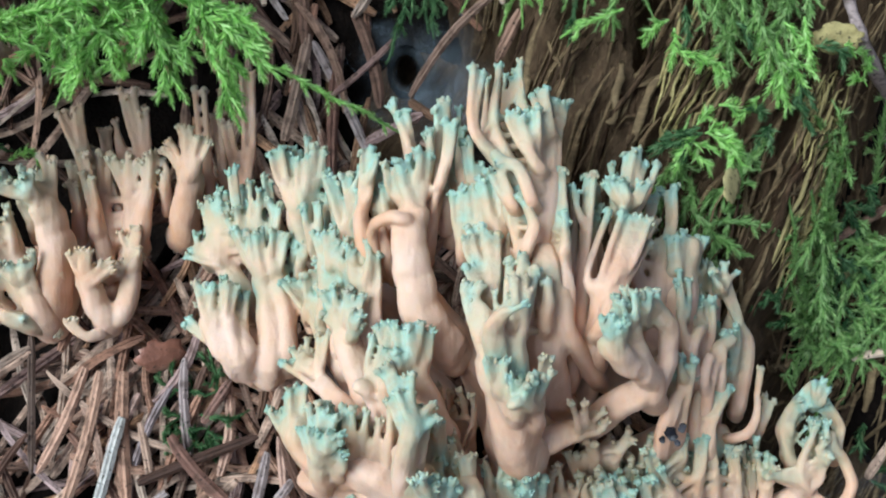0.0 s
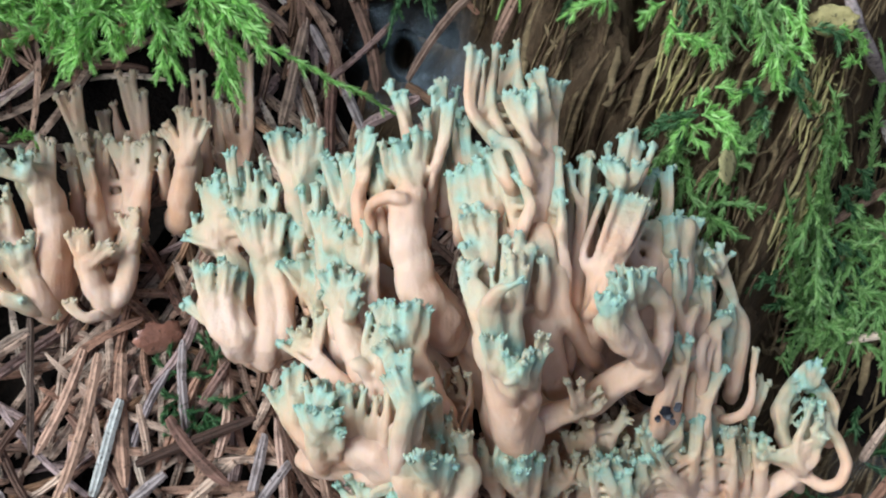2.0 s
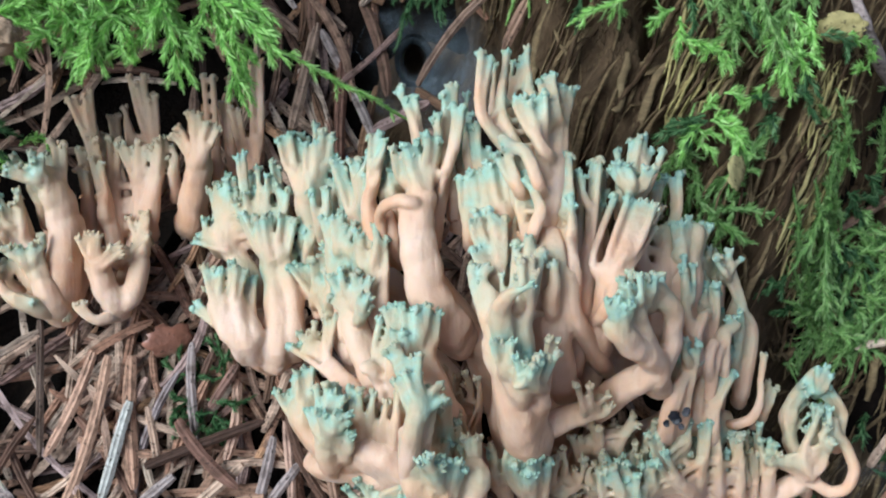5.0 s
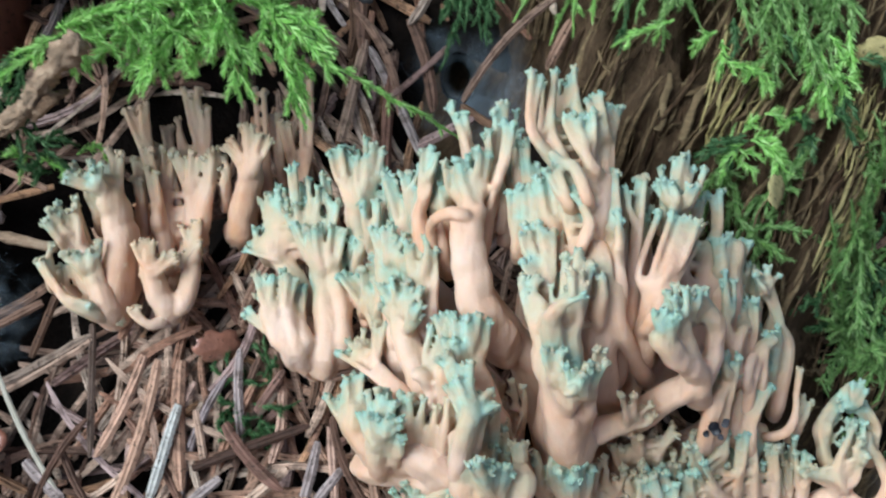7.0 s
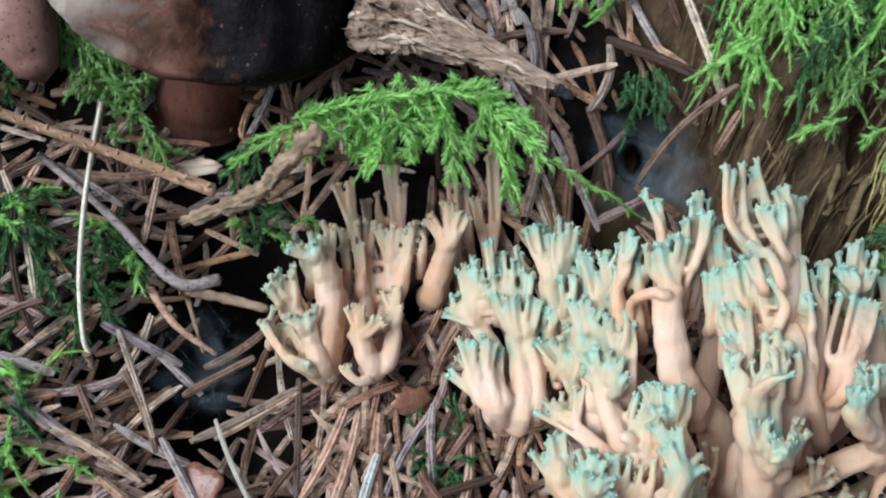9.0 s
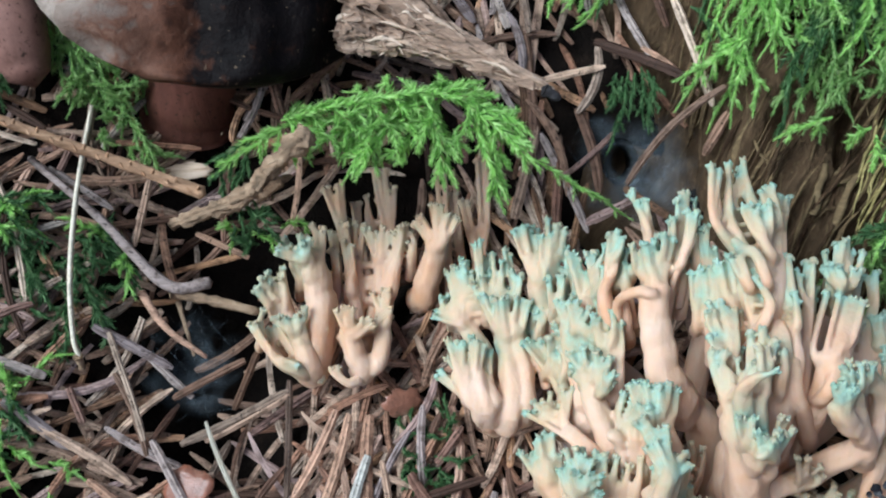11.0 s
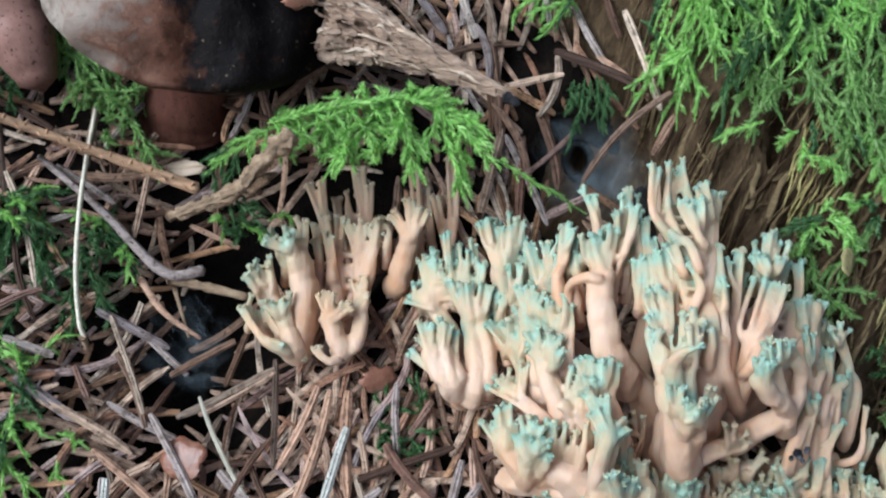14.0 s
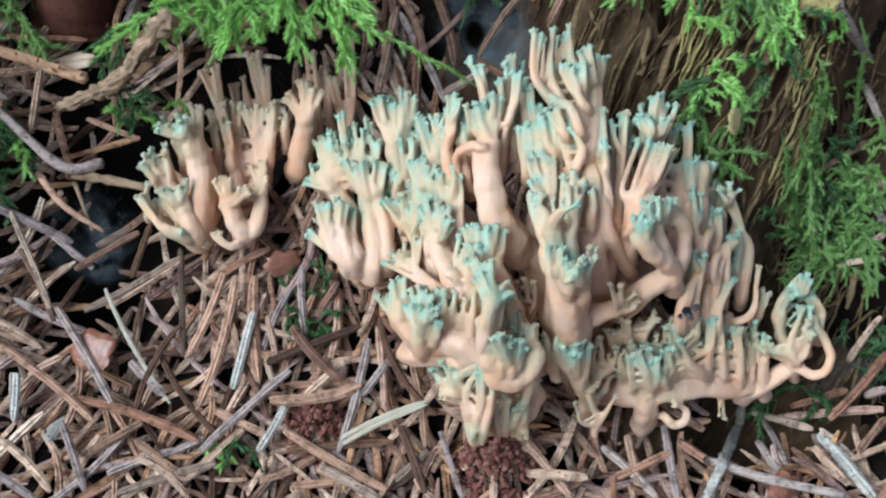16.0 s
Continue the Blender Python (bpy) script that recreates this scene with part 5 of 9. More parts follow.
limbs = branch(coral)
limb(limbs, 2.61, 1.96, (-16.3, -8.9, 30.7), (-17.0, -9.7, 35.4), (-19.2, -4.7, 37.9), (-20.3, -0.8, 40.0), (-21.1, 2.3, 40.6))
limb(limbs, 1.14, 0.92, (-20.2, 1.2, 38.1), (-20.8, -0.1, 41.7), (-22.3, 2.6, 41.9), (-22.9, 4.4, 42.0), crown=4, wide=2.9)
limb(limbs, 1.13, 0.90, (-20.4, 1.9, 38.2), (-20.2, -0.0, 42.5), (-20.4, 1.6, 43.9), (-20.4, 3.1, 44.6), crown=5, wide=3.1)
limb(limbs, 1.11, 0.89, (-19.6, 0.3, 38.4), (-19.0, -1.9, 43.0), (-18.5, -0.3, 44.4), (-18.3, 1.1, 45.3), crown=4, wide=2.8)
limb(limbs, 1.10, 0.88, (-19.1, -2.5, 38.8), (-18.3, -5.0, 43.4), (-17.4, -4.7, 45.5), (-17.0, -4.1, 46.4), crown=4, wide=2.8)
limb(limbs, 1.14, 0.91, (-21.2, 0.6, 36.7), (-21.3, -1.2, 40.5), (-22.3, 0.5, 41.0), (-23.0, 1.8, 40.7), crown=3, wide=2.4)

limbs = branch(coral)
limb(limbs, 2.47, 1.85, (-5.4, -13.1, 28.9), (-6.2, -15.0, 35.4), (-8.2, -13.2, 41.9), (-9.4, -11.0, 44.1), (-10.0, -9.1, 45.0))
limb(limbs, 1.28, 0.96, (-11.4, -11.1, 38.9), (-11.7, -12.0, 43.8), (-12.6, -9.0, 46.7), (-13.3, -6.4, 47.5), crown=4, wide=3.1)
limb(limbs, 1.17, 0.95, (-9.7, -9.8, 41.2), (-9.9, -11.1, 45.9), (-10.5, -8.8, 47.9), (-10.7, -7.0, 48.7), crown=5, wide=3.1)
limb(limbs, 1.26, 0.95, (-8.5, -9.9, 39.1), (-8.1, -11.1, 44.2), (-7.7, -8.5, 46.8), (-7.7, -6.7, 47.9), crown=4, wide=2.7)
limb(limbs, 1.07, 0.85, (-9.7, -9.9, 41.3), (-9.3, -11.3, 46.2), (-8.9, -9.2, 48.4), (-9.1, -7.3, 49.4), crown=4, wide=2.3)
limb(limbs, 1.17, 0.95, (-10.8, -13.1, 40.3), (-11.1, -14.4, 45.1), (-11.9, -12.5, 47.7), (-12.3, -10.6, 48.3), crown=3, wide=2.5)
limb(limbs, 1.76, 1.55, (-10.2, -14.5, 26.9), (-10.4, -16.2, 33.4), (-11.3, -14.9, 40.7), (-12.3, -11.6, 43.2), (-11.8, -8.2, 43.9))
limb(limbs, 0.98, 0.87, (-15.2, -13.6, 33.2), (-15.0, -14.7, 38.7), (-15.3, -10.9, 42.4), (-14.9, -8.6, 44.4), (-14.2, -6.9, 45.7), crown=3, wide=2.3, green=0.8)
limb(limbs, 1.36, 1.05, (-14.8, -11.3, 36.0), (-15.3, -13.2, 40.2), (-16.4, -13.0, 42.5), (-17.3, -12.5, 42.0))

limbs = branch(coral)
limb(limbs, 2.55, 1.66, (-16.0, -12.6, 24.8), (-17.0, -14.3, 30.8), (-20.7, -10.9, 35.3), (-24.4, -5.4, 33.5), (-28.3, -1.2, 30.3), (-30.1, 0.8, 29.2), crown=4, wide=3.2, green=0.9)
limb(limbs, 1.05, 0.82, (-27.3, -1.5, 28.1), (-26.9, -2.9, 32.0), (-27.2, -0.2, 32.3), (-27.0, 1.7, 33.2), crown=2, wide=1.3, green=0.6)
limb(limbs, 1.24, 0.81, (-25.0, -4.6, 29.1), (-24.4, -5.3, 33.4), (-24.2, -1.8, 34.3), (-23.8, 0.6, 35.7), crown=3, wide=2.0, green=0.6)
limb(limbs, 0.74, 0.62, (-28.7, -0.5, 27.9), (-28.1, -2.5, 31.9), (-28.0, -0.9, 32.2), (-27.8, -0.2, 32.7), crown=2, wide=1.1, green=0.6)

limbs = branch(coral)
limb(limbs, 3.27, 2.40, (-17.4, -13.5, 10.5), (-19.0, -15.2, 16.2), (-24.4, -15.8, 26.3), (-26.8, -13.9, 29.3), (-28.0, -10.9, 29.9))
limb(limbs, 1.67, 1.32, (-27.7, -12.7, 25.7), (-28.0, -13.9, 30.3), (-29.4, -11.2, 31.2), (-30.3, -9.1, 31.1), crown=5, wide=3.8)
limb(limbs, 1.66, 1.22, (-26.9, -13.6, 25.6), (-26.6, -14.6, 31.3), (-27.2, -10.2, 32.5), (-27.6, -7.1, 32.5), crown=4, wide=2.9)
limb(limbs, 1.01, 0.79, (-25.1, -13.4, 24.2), (-24.7, -15.1, 30.1), (-24.9, -12.4, 32.0), (-24.9, -11.2, 32.5), crown=2, wide=1.1, green=0.8)

limbs = branch(coral)
limb(limbs, 2.13, 1.60, (-23.2, -17.8, 23.3), (-22.8, -20.1, 29.4), (-22.9, -19.7, 33.1), (-22.7, -18.8, 35.4))
limb(limbs, 1.21, 0.99, (-22.6, -18.5, 29.3), (-22.7, -20.4, 35.0), (-23.6, -19.0, 37.5), (-24.1, -17.0, 38.4), crown=5, wide=3.0)
limb(limbs, 1.21, 0.98, (-22.8, -18.1, 30.1), (-22.3, -20.0, 36.3), (-22.2, -18.5, 39.5), (-22.9, -14.2, 39.5), crown=5, wide=3.0)
limb(limbs, 1.08, 0.87, (-23.3, -17.7, 30.6), (-21.9, -20.2, 36.6), (-20.4, -20.2, 40.1), (-19.3, -20.2, 41.4), crown=5, wide=2.7)
limb(limbs, 0.99, 0.78, (-23.2, -16.7, 31.0), (-22.0, -18.8, 37.3), (-20.8, -16.9, 40.0), (-20.6, -16.0, 40.5), crown=3, wide=1.9)
limb(limbs, 1.18, 0.96, (-21.0, -17.8, 25.0), (-20.2, -20.4, 31.2), (-19.5, -20.6, 35.2), (-19.3, -20.2, 38.3), crown=3, wide=2.5)
limb(limbs, 0.99, 0.88, (-22.7, -18.1, 32.7), (-22.1, -20.4, 37.8), (-22.0, -20.0, 39.9), (-21.6, -19.4, 40.8), crown=5, wide=3.2)

limbs = branch(coral)
limb(limbs, 1.38, 1.06, (-19.1, -16.0, 21.2), (-18.6, -18.4, 29.1), (-18.3, -17.8, 35.9), (-18.4, -16.1, 38.9), (-18.7, -14.3, 39.6), crown=3, wide=2.1)
limb(limbs, 1.07, 0.86, (-17.6, -15.7, 22.8), (-16.9, -18.0, 30.5), (-16.4, -17.3, 36.9), (-15.9, -15.1, 39.2), crown=2, wide=1.4, green=0.5)
limb(limbs, 1.16, 0.95, (-16.0, -16.3, 21.6), (-15.4, -18.6, 29.4), (-14.7, -18.2, 36.4), (-14.0, -16.4, 39.2), crown=2, wide=1.6, green=0.4)
limb(limbs, 1.16, 0.94, (-13.6, -17.1, 24.9), (-13.1, -19.3, 32.4), (-12.5, -18.6, 38.7), (-12.3, -16.5, 41.2), crown=2, wide=1.6, green=0.4)

limbs = branch(coral)
limb(limbs, 1.63, 1.43, (-10.8, -22.9, 26.0), (-10.5, -25.0, 33.6), (-10.3, -25.0, 40.9), (-9.3, -23.8, 46.1), (-8.5, -21.3, 47.7))
limb(limbs, 1.34, 1.03, (-9.5, -21.9, 26.3), (-9.1, -24.1, 33.9), (-8.5, -23.6, 41.5), (-8.0, -22.2, 45.6), (-8.2, -21.0, 47.2), crown=5, wide=3.5)
limb(limbs, 1.15, 0.94, (-8.7, -21.3, 40.2), (-9.1, -23.2, 46.0), (-10.1, -21.1, 48.3), (-10.9, -19.3, 48.3), crown=4, wide=2.7)
limb(limbs, 1.06, 0.85, (-8.2, -20.3, 41.9), (-8.4, -22.3, 47.3), (-9.1, -20.5, 49.1), (-9.7, -18.5, 49.2), crown=4, wide=2.5)
limb(limbs, 1.05, 0.84, (-8.8, -19.3, 41.7), (-8.0, -21.7, 46.5), (-6.8, -20.7, 47.6), (-6.0, -19.8, 47.2), crown=4, wide=2.4, green=0.9)
limb(limbs, 0.87, 0.76, (-9.1, -19.4, 41.9), (-9.7, -21.0, 47.3), (-11.2, -17.8, 48.0), (-11.8, -15.2, 47.9), (-12.4, -14.3, 48.0), crown=4, wide=2.3)
limb(limbs, 0.87, 0.75, (-9.2, -18.7, 42.7), (-9.1, -20.4, 48.1), (-9.3, -17.3, 48.9), (-9.6, -15.3, 48.8), crown=4, wide=2.0)
limb(limbs, 1.34, 1.03, (-6.0, -17.4, 23.4), (-5.7, -19.4, 30.7), (-5.3, -18.4, 36.6), (-6.1, -18.0, 41.4), crown=3, wide=2.0, green=0.7)

limbs = branch(coral)
limb(limbs, 4.71, 4.06, (-4.3, -13.1, 8.4), (-6.5, -15.6, 14.8), (-12.7, -19.5, 27.9), (-18.1, -18.0, 28.6), (-23.0, -14.8, 23.7))
limb(limbs, 2.77, 2.13, (-27.1, -12.0, 14.4), (-24.4, -15.2, 19.3), (-20.6, -18.0, 23.6), (-15.1, -19.7, 23.2), (-10.7, -21.1, 23.4))

limbs = branch(coral)
limb(limbs, 2.10, 1.89, (-10.1, -20.4, 38.1), (-9.9, -24.3, 39.7), (-9.8, -26.0, 35.0), (-8.7, -27.6, 31.0), (-6.7, -28.1, 29.1), (-3.6, -26.9, 29.2), (-1.5, -25.2, 31.9), (-1.2, -23.1, 33.9))
limb(limbs, 1.47, 1.24, (-8.1, -25.7, 25.3), (-7.7, -27.9, 32.3), (-7.3, -27.1, 36.8), (-7.1, -26.5, 40.4), crown=5, wide=3.1)
limb(limbs, 1.37, 1.05, (-5.9, -25.7, 25.2), (-5.7, -27.8, 32.2), (-5.3, -26.5, 35.8), (-4.9, -25.0, 39.0), crown=5, wide=2.9)
limb(limbs, 1.18, 0.96, (-5.1, -24.8, 26.4), (-4.6, -27.0, 32.8), (-3.9, -25.6, 35.4), (-4.1, -25.4, 36.9), crown=4, wide=2.3)
limb(limbs, 1.37, 1.15, (-1.3, -21.8, 22.3), (-1.5, -23.9, 29.9), (-1.8, -21.4, 33.6), (-2.0, -19.9, 35.2), crown=5, wide=2.7, green=0.7)
limb(limbs, 0.98, 0.76, (-5.4, -25.1, 28.9), (-6.1, -27.5, 35.6), (-7.5, -27.6, 40.2), (-8.0, -27.2, 42.3), crown=4, wide=2.1)

limbs = branch(coral)
limb(limbs, 3.29, 2.63, (-4.1, -15.6, 2.8), (-6.6, -18.4, 8.5), (-12.0, -21.1, 15.2), (-16.0, -21.2, 15.3), (-18.8, -20.8, 15.0))
limb(limbs, 1.23, 0.80, (-16.6, -20.5, 12.0), (-17.5, -22.4, 17.2), (-19.4, -21.7, 19.3), (-20.5, -20.9, 20.7), (-21.1, -20.6, 21.6), crown=2, wide=1.5)
limb(limbs, 1.12, 0.80, (-16.6, -21.1, 12.9), (-16.9, -22.7, 18.8), (-17.8, -21.7, 22.3), (-19.1, -20.7, 24.4), crown=3, wide=1.7)
limb(limbs, 1.02, 0.79, (-15.4, -21.0, 13.8), (-15.7, -22.6, 19.8), (-16.6, -21.2, 22.6), (-17.2, -20.5, 24.1), crown=2, wide=1.3, green=0.6)
limb(limbs, 1.14, 0.81, (-15.6, -21.4, 12.7), (-16.4, -23.7, 17.3), (-17.9, -23.8, 18.4), (-19.3, -23.9, 17.9), crown=1, wide=0.9, green=0.3)
limb(limbs, 1.01, 0.79, (-17.0, -20.3, 16.1), (-15.6, -22.6, 21.8), (-13.8, -22.9, 25.3), (-11.8, -23.8, 27.3), crown=3, wide=2.1)

limbs = branch(coral)
limb(limbs, 1.97, 1.75, (-13.1, -26.6, 5.5), (-13.1, -28.3, 11.7), (-13.6, -27.5, 15.2), (-13.8, -26.6, 18.9))
limb(limbs, 0.91, 0.79, (-14.1, -26.8, 10.9), (-14.0, -28.2, 17.4), (-14.3, -26.9, 21.6), (-13.7, -26.1, 25.5), (-12.4, -25.7, 28.0), (-11.5, -25.0, 28.7), crown=3, wide=1.7)
limb(limbs, 0.91, 0.79, (-13.0, -28.3, 9.6), (-12.4, -29.6, 16.6), (-11.6, -28.6, 22.5), (-11.1, -27.8, 27.2), (-11.4, -26.2, 29.7), crown=3, wide=1.9)
limb(limbs, 1.01, 0.89, (-11.9, -28.8, 8.1), (-11.0, -30.0, 15.2), (-9.8, -29.1, 21.2), (-9.2, -28.1, 26.7), (-9.6, -26.7, 28.9), crown=2, wide=1.5)
limb(limbs, 0.84, 0.72, (-13.5, -26.0, 10.8), (-13.2, -28.9, 14.4), (-13.2, -30.2, 13.8), (-13.5, -30.6, 13.1), crown=3, wide=1.6, green=0.8)

limbs = branch(coral)
limb(limbs, 3.70, 2.61, (-10.8, -20.2, 1.5), (-8.9, -22.5, 6.3), (-6.0, -23.0, 8.4), (-3.1, -21.5, 9.2), (-0.8, -18.4, 10.8))
limb(limbs, 1.23, 0.90, (-7.2, -24.7, 4.5), (-7.0, -26.4, 11.1), (-7.0, -25.8, 15.5), (-6.7, -25.0, 18.4), crown=3, wide=2.0, green=0.4)
limb(limbs, 1.22, 0.89, (-4.0, -24.0, 1.6), (-3.7, -25.3, 9.2), (-3.1, -24.1, 15.8), (-2.6, -22.9, 20.3), (-0.9, -22.3, 21.4), crown=3, wide=1.9, green=0.4)
limb(limbs, 1.04, 0.81, (-6.0, -24.3, 5.2), (-5.4, -26.2, 10.8), (-4.5, -25.9, 13.6), (-4.2, -25.6, 14.6), crown=3, wide=1.8, green=0.8)
limb(limbs, 0.93, 0.71, (-8.7, -25.2, 4.9), (-8.7, -27.1, 11.1), (-8.9, -26.6, 14.7), (-8.6, -26.0, 16.4), crown=3, wide=1.5, green=0.4)
limb(limbs, 1.06, 0.83, (-4.2, -22.9, 5.4), (-3.7, -25.7, 8.6), (-2.9, -26.7, 7.5), (-2.9, -27.0, 6.7), crown=2, wide=1.1, green=0.4)

limbs = branch(small, 'stem')
limb(limbs, 3.3, 3.2, (-8.3, -7.2, 0.6), (-7.6, -8.3, 3.8), (-7.3, -6.8, 7.1), (-6.8, -3.7, 9.1))
limb(limbs, 2.1, 2.0, (1.8, -7.0, 1.4), (2.3, -7.6, 3.0), (3.1, -5.5, 4.5))
limb(limbs, 3.07, 2.30, (-4.5, -2.7, -7.8), (-3.0, 5.0, -0.9), (-1.8, 11.6, 3.3))
limb(limbs, 2.81, 2.04, (-7.0, -9.6, 2.8), (-5.1, -3.3, 4.9), (-3.4, 3.6, 6.5), (-2.4, 9.3, 7.7))
limb(limbs, 2.25, 1.75, (-6.8, -10.8, 6.1), (-9.8, -6.7, 8.9), (-11.9, -2.4, 11.5))
limb(limbs, 2.05, 1.54, (2.7, -8.5, 3.3), (3.5, 0.2, 4.5), (3.7, 7.1, 6.2))

limbs = branch(small)
limb(limbs, 1.86, 1.13, (-6.9, -10.4, 4.5), (-7.4, -13.2, 9.1), (-10.4, -13.6, 11.5), (-13.7, -11.7, 13.4), (-16.1, -8.7, 14.6), (-16.8, -7.5, 15.9), crown=3, wide=2.2, green=0.6)
limb(limbs, 1.33, 0.88, (-11.3, -10.8, 7.6), (-10.3, -13.6, 11.9), (-11.4, -13.0, 12.7), (-8.4, -13.9, 11.5), crown=2, wide=2.0, green=0.5)
limb(limbs, 1.19, 0.88, (-16.9, -7.5, 8.4), (-15.5, -9.1, 13.3), (-15.9, -6.6, 15.4), (-15.3, -5.2, 16.8), crown=3, wide=1.7, green=0.8)

limbs = branch(small)
limb(limbs, 2.93, 1.76, (-6.2, -10.0, 3.4), (-6.0, -11.4, 8.8), (-8.0, -9.0, 12.5), (-9.4, -7.0, 14.8), (-9.8, -6.3, 15.8), crown=5, wide=4.5, green=0.7)
limb(limbs, 1.46, 1.13, (-9.7, -5.9, 10.0), (-9.1, -8.4, 14.6), (-10.9, -7.3, 16.1), (-11.5, -6.7, 17.0), crown=3, wide=2.5, green=0.8)
limb(limbs, 1.47, 1.14, (-10.4, -5.6, 10.4), (-8.5, -7.8, 14.8), (-8.0, -6.1, 15.9), (-7.8, -5.2, 16.7), crown=3, wide=2.3, green=0.8)

limbs = branch(small)
limb(limbs, 3.99, 2.57, (-7.6, -8.0, 2.4), (-5.9, -9.0, 7.8), (-5.1, -2.2, 12.9), (-5.9, 2.2, 17.2), (-7.2, 3.7, 20.7))
limb(limbs, 1.98, 1.25, (-7.1, 5.7, 15.0), (-6.6, 2.9, 20.7), (-8.4, 4.0, 24.3), (-9.4, 4.4, 26.2), crown=5, wide=4.2, green=0.9)
limb(limbs, 1.58, 1.12, (-7.1, 7.2, 17.1), (-7.3, 3.1, 22.2), (-10.5, 3.1, 24.0), (-12.1, 3.1, 25.2), crown=3, wide=2.2, green=0.9)
limb(limbs, 1.74, 1.14, (-7.8, 4.1, 13.0), (-6.0, 2.7, 18.3), (-5.4, 6.4, 21.4), (-5.8, 9.0, 23.9), (-6.0, 9.9, 24.7), crown=3, wide=2.5, green=0.3)
limb(limbs, 1.46, 1.13, (-8.9, 5.6, 19.4), (-7.4, 2.9, 24.1), (-7.6, 4.5, 25.9), (-7.5, 5.5, 26.7), crown=3, wide=2.5, green=0.7)

limbs = branch(small)
limb(limbs, 1.58, 1.00, (-9.4, -4.8, 2.8), (-9.0, -6.2, 8.3), (-12.1, -1.7, 14.3), (-14.2, -0.5, 18.3), (-15.6, 0.6, 20.4), crown=3, wide=2.2, green=0.7)
limb(limbs, 1.32, 0.87, (-13.5, -0.3, 8.8), (-12.1, -1.7, 14.3), (-12.4, 1.7, 18.6), (-12.4, 2.9, 20.3), crown=3, wide=1.7, green=0.5)
limb(limbs, 1.19, 0.88, (-15.0, -0.7, 9.2), (-14.3, -3.0, 14.0), (-15.7, -2.3, 16.8), (-16.9, -1.4, 18.5), crown=3, wide=2.0, green=0.9)
limb(limbs, 1.19, 0.88, (-13.9, 1.9, 11.1), (-13.1, -1.1, 15.5), (-14.2, -1.3, 17.5), (-14.7, -0.4, 19.1), crown=2, wide=1.5, green=0.8)

limbs = branch(small)
limb(limbs, 2.5, 1.9, (3.2, -9.0, 3.6), (3.6, -10.2, 7.0), (1.9, -8.5, 9.9), (1.1, -6.3, 12.0), (0.8, -4.7, 12.9))
limb(limbs, 1.22, 0.89, (1.1, -6.3, 8.2), (1.5, -7.7, 12.7), (0.2, -5.7, 14.9), (-0.6, -3.9, 16.2), crown=3, wide=1.8, green=0.1)
limb(limbs, 1.22, 0.90, (0.1, -5.3, 8.6), (1.4, -7.1, 12.9), (1.5, -5.4, 14.6), (1.1, -2.9, 15.7), crown=3, wide=2.0, green=0.1)
limb(limbs, 1.22, 0.90, (-0.2, -5.6, 8.6), (1.9, -7.7, 12.6), (3.4, -6.3, 13.8), (4.9, -4.9, 13.9), crown=4, wide=2.5, green=0.1)
limb(limbs, 1.08, 0.77, (-1.1, -4.7, 9.3), (1.2, -7.2, 13.1), (3.0, -6.7, 13.9), (3.7, -4.3, 14.4), crown=2, wide=1.5, green=0.1)
limb(limbs, 2.3, 1.6, (2.6, -8.6, 3.0), (4.2, -10.0, 5.9), (7.0, -9.1, 7.8), (7.1, -3.7, 8.9), (6.3, 1.9, 10.1))
limb(limbs, 1.23, 0.91, (5.8, 1.7, 6.2), (6.6, 0.1, 10.2), (5.8, 2.8, 10.9), (5.2, 4.2, 11.5), crown=3, wide=2.1, green=0.1)
limb(limbs, 1.23, 0.91, (5.5, 0.1, 5.9), (6.9, -0.6, 10.1), (7.3, 3.3, 11.2), (6.9, 5.3, 12.1), crown=3, wide=1.8, green=0.1)
limb(limbs, 1.09, 0.77, (5.7, -0.8, 6.7), (7.4, -2.8, 10.7), (8.2, -0.8, 11.2), (8.3, 0.7, 11.7), crown=2, wide=1.3, green=0.1)

limbs = branch(small)
limb(limbs, 1.33, 1.01, (3.4, -9.0, 2.0), (3.2, -12.3, 5.6), (1.3, -13.9, 6.8), (-0.3, -13.7, 7.8), (-1.2, -12.0, 8.5), crown=3, wide=2.0, green=0.1)

limbs = branch(small)
limb(limbs, 1.76, 1.15, (-0.0, 3.1, 2.8), (0.6, 2.6, 7.5), (-0.6, 8.8, 13.6), (-1.7, 12.3, 18.1), (-2.3, 14.8, 20.8), crown=2, wide=2.0, green=0.2)
limb(limbs, 1.22, 0.90, (-3.0, 15.7, 12.9), (-2.4, 13.6, 18.5), (-4.9, 18.4, 23.4), (-6.4, 20.8, 25.4), crown=2, wide=1.8, green=0.15)
limb(limbs, 1.22, 0.90, (-3.3, 15.4, 13.0), (-2.2, 13.7, 18.4), (-3.0, 19.3, 23.3), (-3.5, 21.6, 25.4), crown=2, wide=1.8, green=0.15)
limb(limbs, 1.77, 1.16, (-0.9, 6.2, 6.9), (-0.1, 5.2, 12.1), (-0.7, 8.5, 16.6), (-1.1, 10.5, 19.3), crown=3, wide=2.8, green=0.2)

